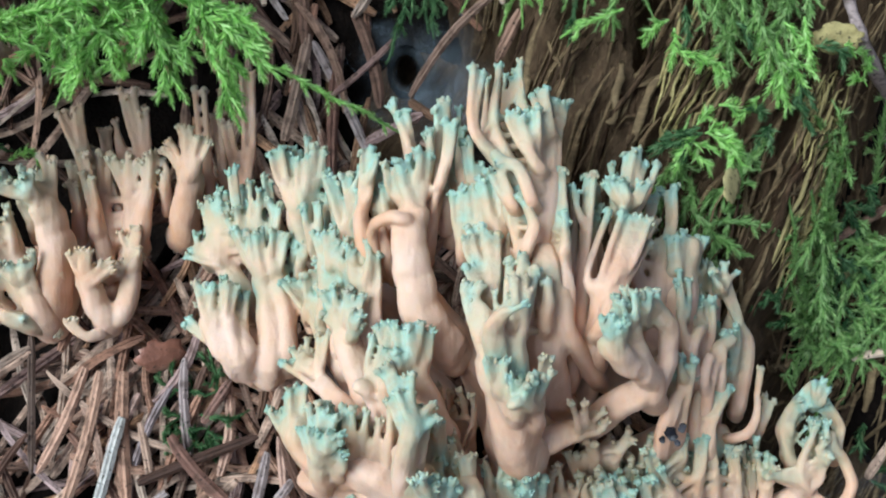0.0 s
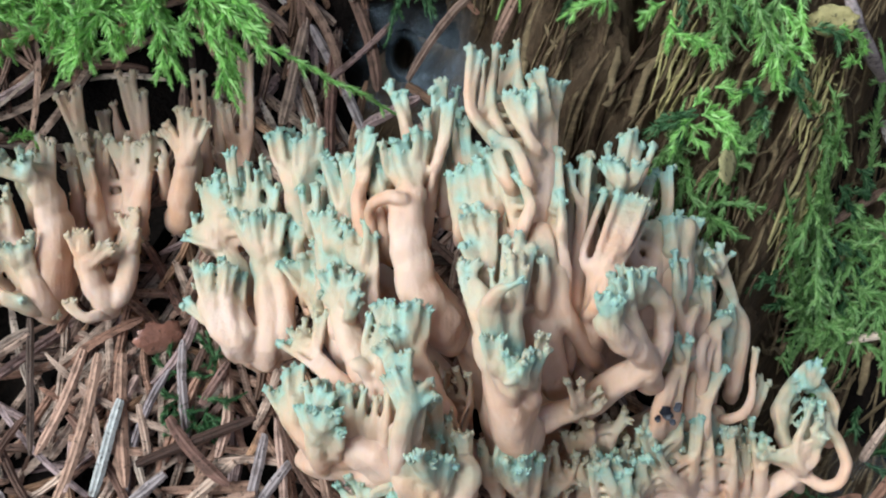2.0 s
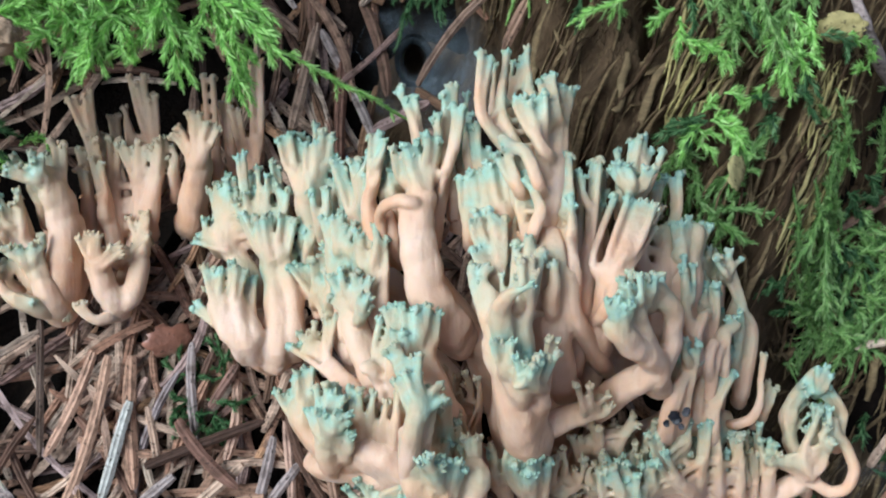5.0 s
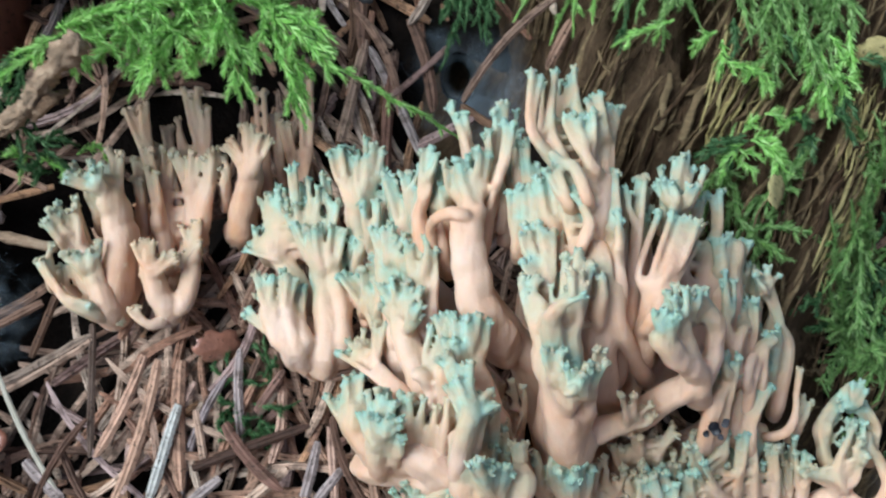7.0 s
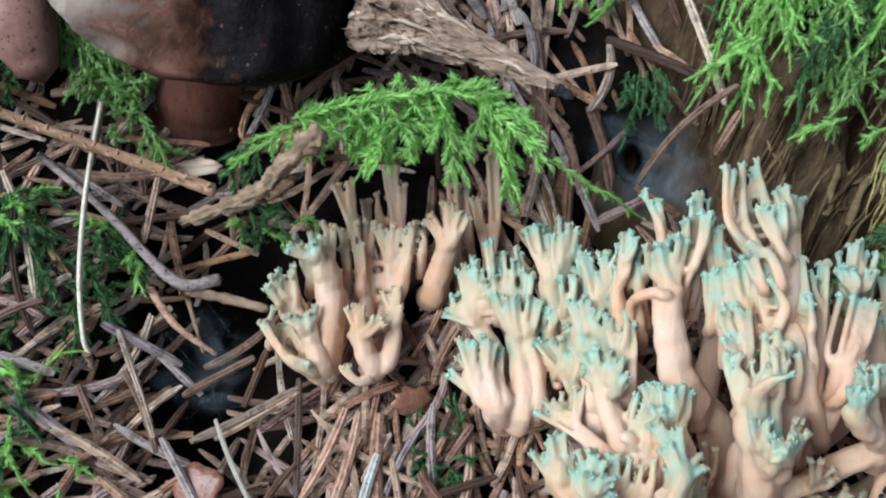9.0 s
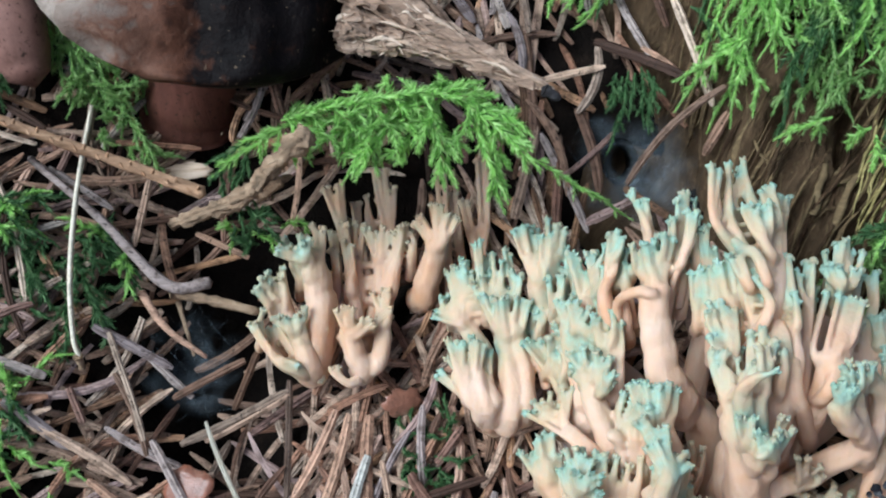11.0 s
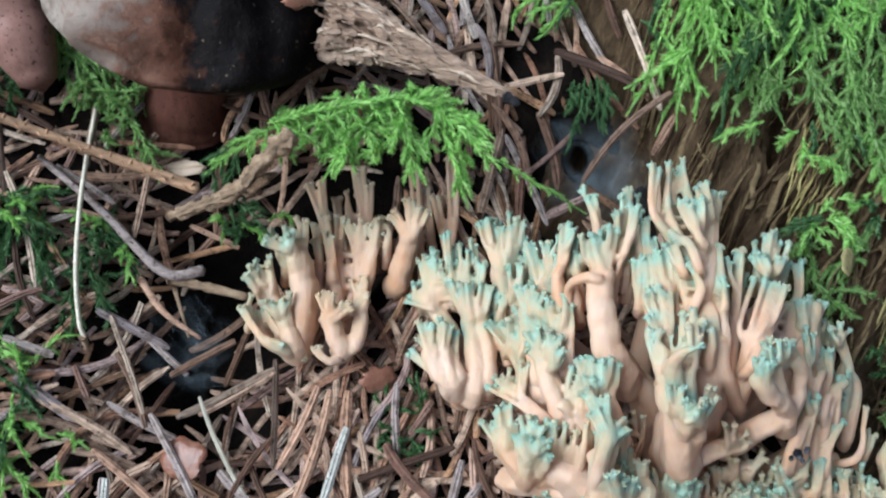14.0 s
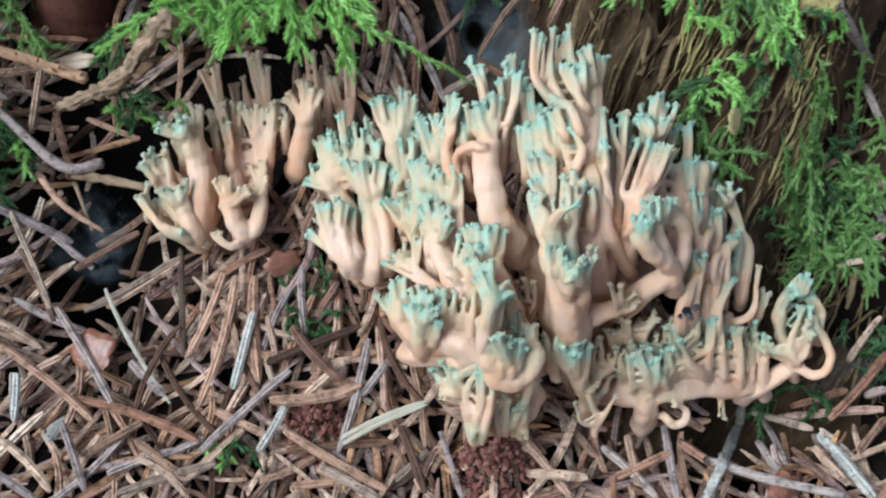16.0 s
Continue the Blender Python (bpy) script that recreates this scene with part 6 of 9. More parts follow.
limbs = branch(small)
limb(limbs, 1.91, 1.16, (0.1, 6.0, 3.3), (0.9, 5.4, 8.1), (0.2, 11.0, 13.2), (0.2, 14.3, 16.9), (0.8, 16.5, 19.1), crown=3, wide=2.6, green=0.2)
limb(limbs, 2.46, 1.42, (5.0, 6.7, 4.4), (5.7, 6.2, 9.1), (5.1, 10.7, 13.4), (4.0, 13.2, 16.2), (3.0, 14.9, 18.9), crown=3, wide=2.8, green=0.3)
limb(limbs, 2.18, 1.42, (5.2, 7.3, 5.7), (7.0, 6.4, 10.6), (8.8, 10.4, 15.3), (9.6, 12.7, 18.3), (9.5, 14.1, 20.3), crown=4, wide=3.3, green=0.3)
limb(limbs, 1.50, 1.04, (3.5, 12.8, 9.3), (5.2, 11.2, 14.6), (6.2, 13.5, 18.4), (6.6, 14.5, 20.0), crown=3, wide=2.3, green=0.3)

limbs = branch(small)
limb(limbs, 1.49, 1.15, (5.7, 17.4, 2.5), (6.3, 16.2, 7.7), (5.3, 21.1, 15.5), (4.5, 23.9, 21.5), (4.1, 26.6, 24.1), crown=3, wide=3.0, green=0.1)
limb(limbs, 1.08, 0.77, (4.2, 19.4, 4.1), (5.6, 18.0, 9.6), (6.7, 21.7, 16.6), (6.5, 24.4, 21.8), crown=2, wide=1.8, green=0.1)
limb(limbs, 1.36, 0.90, (1.2, 21.1, 6.3), (2.1, 19.4, 11.9), (1.5, 22.3, 17.9), (1.1, 23.6, 19.8), crown=2, wide=1.5, green=0.1)

limbs = branch(small)
limb(limbs, 3.08, 2.13, (12.6, 9.0, 4.8), (14.3, 7.6, 10.2), (16.0, 9.0, 14.9), (16.7, 10.5, 18.6), (16.8, 11.8, 20.7))
limb(limbs, 1.48, 1.02, (16.4, 12.8, 15.5), (16.2, 10.7, 20.1), (14.4, 13.0, 22.1), (13.2, 14.0, 22.9), crown=4, wide=2.5, green=0.2)
limb(limbs, 1.60, 1.13, (16.4, 12.1, 15.9), (17.4, 10.2, 21.4), (17.4, 12.8, 24.7), (17.0, 14.5, 26.4), crown=3, wide=2.7, green=0.2)
limb(limbs, 1.60, 1.13, (15.6, 12.0, 15.3), (17.9, 9.6, 21.1), (19.9, 12.0, 24.6), (20.4, 13.4, 25.7), crown=4, wide=2.7, green=0.2)

limbs = branch(small)
limb(limbs, 1.35, 1.02, (18.9, 10.6, 1.8), (19.4, 9.5, 7.1), (17.9, 16.9, 15.8), (17.0, 23.6, 21.4), (16.2, 28.5, 22.9), crown=3, wide=2.3, green=0.1)
limb(limbs, 1.48, 1.15, (22.8, 11.7, 4.4), (24.2, 10.1, 10.1), (26.0, 16.8, 17.4), (25.6, 24.9, 21.7), (24.8, 30.6, 24.1), crown=3, wide=2.8, green=0.1)
limb(limbs, 1.60, 1.01, (24.8, 14.8, 10.4), (24.6, 13.5, 15.4), (22.7, 17.6, 18.4), (21.6, 22.4, 20.7), crown=2, wide=2.0, green=0.1)
fill_out(coral, Vector((-0.06, 0.66, -0.75)))
fill_out(small, Vector((-0.06, 0.66, -0.75)))
grow_corals()


# ---- the rotten stump ----
def floor_at(x, y):
    return bank(x, y) + stump(x, y)


def lie(x, y, lift=0.0):
    return Vector((x, y, floor_at(x, y) + lift))


def slope_at(x, y, over=bank):
    e = 0.004
    return Vector(((over(x - e, y) - over(x + e, y)) / (2 * e), (over(x, y - e) - over(x, y + e)) / (2 * e), 1)).normalized()


def build_stump():
    thing_ob = thing("rotten_stump", (0.05, 0.15, 0.0), "rotten fibrous brown stump overgrown with green moss", "stump")
    n, verts, faces = 210, [], []
    for j in range(n + 1):
        for i in range(n + 1):
            x, y = -0.02 + 0.22 * i / n, 0.088 + 0.20 * j / n
            across, down = x * 0.82 - y * 0.57, x * 0.57 + y * 0.82
            bend = 0.004 * noise.noise(Vector((x * 50, y * 50, 8)))
            rough = 0.0052 * (0.5 - 2.0 * abs(noise.noise(Vector(((across + bend) * 260, down * 42, 0))))) + 0.0026 * (0.5 - 2.0 * abs(noise.noise(Vector(((across + bend) * 620, down * 90, 4)))))
            rough += 0.0030 * noise.noise(Vector((x * 60, y * 60, 5))) - 0.009 * smooth_step(0.12, 0.42, noise.noise(Vector((across * 150, down * 60, 2)))) - 0.001
            up = abs(stump(x, y))
            verts.append((x - 0.05, y - 0.15, bank(x, y) + stump(x, y) + (rough * (1.0 if stump(x, y) > 0 else 0.3) if up > 0.002 else -0.006) - 0.006 * (1 - min(1, up / 0.006)) - (0.010 * smooth_step(-0.001, -0.006, stump(x, y)) * smooth_step(0.145, 0.130, y))))
    for j in range(n):
        for i in range(n):
            a = j * (n + 1) + i
            faces.append((a, a + 1, a + n + 2, a + n + 1))
    me = bpy.data.meshes.new("stump_body")
    me.from_pydata(verts, [], faces)
    me.materials.append(mat_rot)
    body = shade(new("stump_body", me))
    body.parent = thing_ob
    # loose fibres that run down its flank
    made = 0
    while made < 300:
        x, y = rng.uniform(0.012, 0.085), rng.uniform(0.108, 0.205)
        if abs(stump(x, y)) < 0.006:
            continue
        made += 1
        k = made
        long, wide = rng.uniform(0.006, 0.022), rng.uniform(0.00016, 0.00055)
        if k % 4 == 0:
            long, wide = rng.uniform(0.007, 0.020), rng.uniform(0.0004, 0.0009)
        turn = rng.gauss(math.radians(235), 0.22)
        way = Vector((math.cos(turn), math.sin(turn), 0))
        line = []
        for s in range(6):
            q = Vector((x, y, 0)) + way * long * (s / 5 - 0.5) + Vector(noise.noise_vector(Vector((k * 3.1, s * 0.7, 0)))) * 0.0012
            line.append(Vector((q.x - 0.05, q.y - 0.15, floor_at(q.x, q.y) + 0.001 + 0.002 * math.sin(s * 0.9 + k) + (k % 5) * 0.0006)))
        bm = bmesh.new()
        line = spline(line, 14)
        tube(bm, line, [wide * (0.25 + 0.75 * math.sin(math.pi * (0.08 + 0.84 * j / 14))) * rng.uniform(0.75, 1.25) for j in range(15)], 9, 0.22, k, 0.7, 0.35)
        shade(part("wood_fibre", bm, mat_fibre if k % 3 else mat_rot, thing_ob))
    # the finer shreds between them, past counting
    bm = bmesh.new()
    made = 0
    while made < 700:
        x, y = rng.uniform(0.008, 0.13), rng.uniform(0.105, 0.23)
        if abs(stump(x, y)) < 0.006:
            continue
        made += 1
        long, turn = rng.uniform(0.004, 0.018), rng.gauss(math.radians(235), 0.35)
        line = []
        for s in range(5):
            q = Vector((x, y, 0)) + Vector((math.cos(turn), math.sin(turn), 0)) * long * (s / 4 - 0.5) + Vector(noise.noise_vector(Vector((made * 2.3, s * 0.8, 4)))) * 0.0012
            line.append(Vector((q.x - 0.05, q.y - 0.15, floor_at(q.x, q.y) + rng.uniform(-0.0015, 0.003))))
        w = rng.uniform(0.0001, 0.00036)
        tube(bm, line, [w * 0.4, w, w * 1.2, w, w * 0.3], 5)
    tagged(part("fibre_shred", bm, mat_fibre, thing_ob), kind="stuff")


# ---- needle litter ----
def needle_mesh(long, wide, bend, twist, seed):
    """A dry flat needle along x, keeled, with a blunt foot and a pointed tip; returns verts and faces."""
    verts, faces, n = [], [], 9
    r = random.Random(seed)
    kink = r.uniform(0.2, 0.8)
    for k in range(n + 1):
        u = (0, 0.05, 0.18, 0.32, 0.46, 0.60, 0.74, 0.86, 0.95, 1.0)[k]
        w = wide * (0.62 + 0.38 * min(1, u / 0.08)) * (1 if u < 0.84 else 1 - (0.62 if seed % 3 else 0.30) * ((u - 0.84) / 0.16) ** 2) * (1 + 0.09 * r.uniform(-1, 1))
        b = bend * long * (4 * u * (1 - u)) + (0.05 * long * max(0, u - kink) if seed % 3 == 0 else 0)
        a = twist * (u - 0.5)
        c, s = math.cos(a), math.sin(a)
        centre = Vector((long * (u - 0.5), b, 0.02 * long * math.sin(3 * u + seed)))
        for py, pz in ((-0.5, 0.0), (-0.2, 0.30), (0.0, 0.20), (0.22, 0.30), (0.5, 0.0), (0.0, -0.30)):
            verts.append(centre + Vector((0, w * (py * c - pz * s), w * (py * s + pz * c))))
    for k in range(n):
        for j in range(6):
            a, b = k * 6 + j, k * 6 + (j + 1) % 6
            faces.append((a, b, b + 6, a + 6))
    faces.append(tuple(reversed(range(6))))
    faces.append(tuple(range(n * 6, n * 6 + 6)))
    return verts, faces


NEEDLES = []


def needle_pool():
    for k in range(14):
        verts, faces = needle_mesh(rng.uniform(0.015, 0.028), rng.uniform(0.0014, 0.0021), rng.uniform(-0.11, 0.11), rng.uniform(-0.9, 0.9), k)
        for mat in (mat_needle, mat_needle_grey):
            me = bpy.data.meshes.new("dry_needle")
            me.from_pydata(verts, [], faces)
            me.materials.append(mat)
            NEEDLES.append(me)


# soft-edged places with few needles: under the arch of moss, in the web's mouth and in the hollow beside the small coral
HOLLOWS = tuple((a, b, r if a < 0.02 else 0.6 * r) for a, b, r in PITS) + ((0.030, 0.100, 0.007), (0.075, 0.110, 0.012), (0.083, 0.118, 0.012))


def bare(x, y):
    if ((x - 0.002) / 0.0135) ** 2 + ((y - 0.164) / 0.0115) ** 2 < 1:
        return True
    if x > 0.060 + 0.02 * rng.random() and 0.098 < y < 0.2 and rng.random() < 0.8 or x > 0.036 and 0.112 < y < 0.2:
        return True
    ragged = 0.8 + 0.7 * noise.noise(Vector((x * 170, y * 170, 2)))
    return any((x - a) ** 2 + (y - b) ** 2 < (1.4 * r * ragged * rng.uniform(0.5, 1.15)) ** 2 for a, b, r in HOLLOWS)


def needle_turn(x, y):
    """The way most needles lie: a loose fan below the corals, mixed elsewhere."""
    if y > 0.143 and -0.045 < x < 0.02 and rng.random() < 0.75:
        return rng.gauss(1.85, 0.28)
    if rng.random() < 0.55:
        return rng.gauss(1.25 + 6 * (x + 0.05), 0.55)
    return rng.uniform(0, math.pi)


def over_burrow(x, y, turn, long):
    """Whether a needle would lie across the mouth of the burrow."""
    dx, dy = -0.002 - x, 0.165 - y
    u = max(-long / 2, min(long / 2, dx * math.cos(turn) + dy * math.sin(turn)))
    return math.hypot(dx - u * math.cos(turn), dy - u * math.sin(turn)) < 0.0075


def needle_pose(x, y, lift, turn, pitch=0.0, roll=0.0):
    up = slope_at(x, y)
    along = Vector((math.cos(turn), math.sin(turn), 0))
    along = (along - up * along.dot(up)).normalized()
    along = (along + up * pitch).normalized()
    side = up.cross(along).normalized()
    top = along.cross(side)
    m = Matrix((along, side, top)).transposed().to_4x4()
    return Matrix.Translation(Vector((x, y, floor_at(x, y) + lift - sink(x, y)))) @ m @ Matrix.Rotation(roll, 4, "X")


def scatter_litter():
    """The countless lower needles as one mesh, the topmost ones as things."""
    verts, faces = [], []
    count = 0
    while count < 4200:
        x, y = rng.uniform(-0.21, 0.15), rng.uniform(0.02, 0.27)
        if bare(x, y) or (y > 0.135 and rng.random() < 0.45) or (abs(stump(x, y)) > 0.004 and rng.random() < 0.98):
            continue
        lift, turn, long = rng.triangular(-0.010, 0.0040, 0.001), needle_turn(x, y), rng.uniform(0.013, 0.029)
        if over_burrow(x, y, turn, long):
            continue
        vs, fs = needle_mesh(long, rng.uniform(0.0012, 0.0021), rng.gauss(0, 0.07), rng.uniform(-1, 1), count)
        m = needle_pose(x, y, lift, turn, rng.gauss(0, 0.13), rng.uniform(-0.6, 0.6))
        k = len(verts)
        verts.extend(m @ v for v in vs)
        faces.extend(tuple(i + k for i in f) for f in fs)
        count += 1
    # the litter goes on, thinner and plainer, over the bank all round
    for _ in range(13000):
        x, y = rng.gauss(-0.03, 0.30), rng.gauss(0.15, 0.27)
        if -0.205 < x < 0.145 and 0.025 < y < 0.265:
            continue
        m = needle_pose(x, y, rng.uniform(-0.002, 0.003), rng.uniform(0, math.pi), rng.gauss(0, 0.1), rng.uniform(-0.5, 0.5))
        long, w, k = rng.uniform(0.007, 0.015), rng.uniform(0.0007, 0.0012), len(verts)
        verts.extend(m @ Vector(v) for v in ((-long, -w, 0), (-long, w, 0), (-long, 0, w), (long, -w * 0.6, 0), (long, w * 0.6, 0), (long, 0, w * 0.6)))
        faces.extend(tuple(k + i for i in f) for f in ((0, 1, 2), (5, 4, 3), (0, 3, 4, 1), (1, 4, 5, 2), (2, 5, 3, 0)))
    me = bpy.data.meshes.new("needle_litter")
    me.from_pydata(verts, [], faces)
    me.materials.append(mat_needle)
    tagged(new("needle_litter", me), "thick layer of dry brown spruce needles", "needle litter", kind="stuff")
    made = 0
    while made < 250:
        x, y = rng.uniform(-0.15, 0.10), rng.uniform(0.05, 0.20)
        if bare(x, y) or abs(stump(x, y)) > 0.004:
            continue
        turn = needle_turn(x, y)
        if over_burrow(x, y, turn, 0.026):
            continue
        me = rng.choice(NEEDLES[0::2] if rng.random() < 0.82 else NEEDLES[1::2])
        ob = new("dry_needle", me)
        ob.matrix_world = needle_pose(x, y, rng.uniform(0.003, 0.0065), turn, rng.gauss(0, 0.07), rng.uniform(-0.5, 0.5))
        tagged(ob, "dry brown spruce needle lying on the litter", "needle", "fallen needles")
        made += 1


def needle(a, b, wide=1.7, bend=0.03, grey=False, label="dry brown spruce needle lying on the litter", material=None):
    """One needle between two places given in millimetres."""
    a, b = Vector(a) * 0.001, Vector(b) * 0.001
    verts, faces = needle_mesh((b - a).length, wide * 0.00098, bend, rng.uniform(-0.5, 0.5), rng.randrange(1000))
    me = bpy.data.meshes.new("dry_needle")
    me.from_pydata(verts, [], faces)
    me.materials.append(material or (mat_needle_grey if grey else mat_needle))
    ob = new("dry_needle", me)
    along = (b - a).normalized()
    mid = (a + b) / 2
    up = slope_at(mid.x, mid.y)
    side = up.cross(along).normalized()
    m = Matrix((along, side, along.cross(side))).transposed().to_4x4()
    ob.matrix_world = Matrix.Translation(mid) @ m
    return tagged(ob, label, "needle", "fallen needles")


# ---- moss ----
def moss_leaf(bm, p, along, away, size, r):
    """One folded pointed leaf that stands off its stem."""
    way = (along + away * r.uniform(0.35, 1.15)).normalized()
    flat = (along.cross(away) + Vector((r.uniform(-0.5, 0.5), r.uniform(-0.5, 0.5), r.uniform(-0.5, 0.5)))).normalized()
    wide = size * r.uniform(0.085, 0.15)
    keel = way.cross(flat) * wide * 0.45
    mid, tip = p + way * size * 0.38, p + way * size + along * size * 0.22
    v0, v1, v2, v3 = bm.verts.new(p - keel), bm.verts.new(mid + flat * wide + keel), bm.verts.new(tip), bm.verts.new(mid - flat * wide + keel)
    bm.faces.new((v0, v1, v2))
    bm.faces.new((v0, v2, v3))


def plume(bm, line, size, r, gap):
    """Leaves set all round a stem, shorter towards its tip."""
    total = sum((b - a).length for a, b in zip(line, line[1:]))
    n = max(8, int(total / gap))
    for k in range(n):
        u = (k + r.random()) / n
        f = u * (len(line) - 1)
        i = min(int(f), len(line) - 2)
        p, along = line[i].lerp(line[i + 1], f - i), (line[i + 1] - line[i]).normalized()
        away = along.orthogonal().normalized()
        away.rotate(Matrix.Rotation(r.uniform(0, 6.28), 3, along))
        moss_leaf(bm, p, along, away, size * (1 - 0.55 * smooth_step(0.55, 1.0, u)) * (0.7 + 0.3 * smooth_step(0, 0.2, u)) * r.uniform(0.7, 1.2), r)


def moss_shoot(line, width, seed=0, dense=1.0):
    """A feathery shoot along a line: a leafy stem with a few leafy side branches that shorten to the tip."""
    r = random.Random(seed)
    bm = bmesh.new()
    tube(bm, line, [0.00022] * (len(line) - 1) + [0.00008], 5)
    total = sum((b - a).length for a, b in zip(line, line[1:]))
    size = 0.00084 + 0.00037 * width / 0.001
    plume(bm, line, size, r, 0.000056 / dense)
    n = int(total / 0.0032 * dense)
    for k in range(n):
        u = (k + r.uniform(0.1, 0.9)) / n * 0.85
        if r.random() < 0.2:
            continue
        f = u * (len(line) - 1)
        i = min(int(f), len(line) - 2)
        p, along = line[i].lerp(line[i + 1], f - i), (line[i + 1] - line[i]).normalized()
        side = along.cross(Vector((0.15, -0.55, 0.8))).normalized()
        away = (side * (1 if k % 2 else -1) + side.cross(along) * r.gauss(0.1, 0.5)).normalized()
        way = (along * r.uniform(0.7, 1.3) + away).normalized()
        long = width * 2.0 * r.uniform(0.5, 1.2) * (1 - 0.6 * u)
        drop = Vector((r.uniform(-0.2, 0.2), -0.25, -0.5)) * long
        plume(bm, [p + way * long * v + drop * v * v for v in (0, 0.35, 0.7, 1.0)], size * 0.85, r, 0.000066)
    return bm


def sag_line(a, b, sag, n=9, sway=0.0):
    """A line from a to b that bows by sag metres upwards and sways aside."""
    a, b = Vector(a), Vector(b)
    side = (b - a).cross(Vector((0, 0, 1)))
    side = side.normalized() if side.length > 1e-6 else Vector((1, 0, 0))
    return [a.lerp(b, k / n) + Vector((0, -0.4, 0.9)) * (sag * 4 * (k / n) * (1 - k / n)) + side * (sway * math.sin(math.pi * k / n)) + Vector(noise.noise_vector(a * 900 + Vector((k * 0.45, 0, 0)))) * (0.0009 * min(1, k / 3)) for k in range(n + 1)]


def shoot(owner, a, b, width=2.0, sag=1.0, sway=0.0, material=None, dense=1.0, name="shoot"):
    """A moss shoot between two places in millimetres, as part of a moss plant."""
    at = owner.location
    line = [p - at for p in sag_line(Vector(a) * 0.001, Vector(b) * 0.001, sag * 0.001, 9, sway * 0.001)]
    return part(name, moss_shoot(line, width * 0.001, seed=rng.randrange(99999), dense=dense), material or mat_moss, owner)


def moss_patch(x, y, rx, ry, count, label, long=(8, 16), turn=-1.75, spread=0.5, lift=(1, 7), material=None, width=(1.5, 2.3), name="moss_plant"):
    """A plant of many shoots that hang over the floor or the stump round a place, in millimetres."""
    plant = thing(name, lie(x * 0.001, y * 0.001), label, "moss", "moss plants")
    for k in range(int(count * 0.72)):
        a = rng.uniform(0, 6.28)
        f = math.sqrt(rng.random())
        px, py = x + rx * f * math.cos(a), y + ry * f * math.sin(a)
        t = rng.gauss(turn, spread * 1.7)
        size = rng.uniform(*long)
        qx, qy = px + size * math.cos(t), py + size * math.sin(t)
        za, zb = floor_at(px * 0.001, py * 0.001) * 1000 + rng.uniform(*lift), floor_at(qx * 0.001, qy * 0.001) * 1000 + rng.uniform(*lift)
        shoot(plant, (px, py, za), (qx, qy, zb), rng.uniform(*width), rng.uniform(0.3, 3.0), rng.uniform(-2.5, 2.5), material or (mat_moss if rng.random() < 0.6 else mat_moss_dark))
    return plant


# ---- twigs, stalks and wood ----
def rod(owner, name, material, radii, *points, sides=10, lobes=0.12, knob=0.0, label="", rough=0.0):
    """A knobbly rod through places in millimetres."""
    at = owner.location
    n = (14 if rough else 6) * (len(points) - 1)
    line = [p * 0.001 - at for p in spline(points, n)]
    rad = []
    for k in range(n + 1):
        u = k / n * (len(radii) - 1)
        i = min(int(u), len(radii) - 2)
        r = radii[i] + (radii[i + 1] - radii[i]) * (u - i)
        rad.append(0.001 * r * (1 + knob * noise.noise(Vector((k * 0.9, r * 7, points[0][0])))))
    bm = bmesh.new()
    tube(bm, line, rad, sides, lobes, points[0][0], 1.0, rough)
    return shade(part(name, bm, material, owner, label))


def shell(name, place, turn, long, wide, curl, material, label, category):
    """A curved flake or scale, two-sided, with a worn rim. Millimetres and degrees."""
    bm = bmesh.new()
    grid, n = [], 9
    for side in (1, -1):
        rows = []
        for j in range(n):
            row = []
            for i in range(n):
                u, v = 2 * i / (n - 1) - 1, 2 * j / (n - 1) - 1
                k = 1 + 0.4 * noise.noise(Vector((u * 1.4 + place[0], v * 1.4, 1))) + 0.25 * noise.noise(Vector((u * 4 + place[0], v * 4, 1)))
                u, v = u * math.sqrt(1 - v * v / 2) * k, v * math.sqrt(1 - u * u / 2) * k
                z = curl * (1 - u * u) * wide * 0.5 + curl * 0.5 * (1 - v * v) * wide * 0.5 + 0.18 * noise.noise(Vector((u * 3, v * 3, place[1])))
                row.append(bm.verts.new((long * 0.55 * v, wide * 0.55 * u, z + side * 0.08)))
            rows.append(row)
        grid.append(rows)
    for s, rows in enumerate(grid):
        for j in range(n - 1):
            for i in range(n - 1):
                f = (rows[j][i], rows[j][i + 1], rows[j + 1][i + 1], rows[j + 1][i])
                bm.faces.new(f if s == 0 else tuple(reversed(f)))
    a, b = grid
    rim = [(0, i) for i in range(n)] + [(j, n - 1) for j in range(1, n)] + [(n - 1, i) for i in range(n - 2, -1, -1)] + [(j, 0) for j in range(n - 2, 0, -1)]
    for (j, i), (q, p) in zip(rim, rim[1:] + rim[:1]):
        bm.faces.new((a[j][i], b[j][i], b[q][p], a[q][p]))
    bmesh.ops.scale(bm, vec=(0.001,) * 3, verts=bm.verts)
    bmesh.ops.recalc_face_normals(bm, faces=bm.faces)
    me = bpy.data.meshes.new(name)
    bm.to_mesh(me)
    bm.free()
    me.materials.append(material)
    ob = shade(new(name, me))
    ob.matrix_world = pose(*[v * 0.001 for v in place], *turn)
    return tagged(ob, label, category)


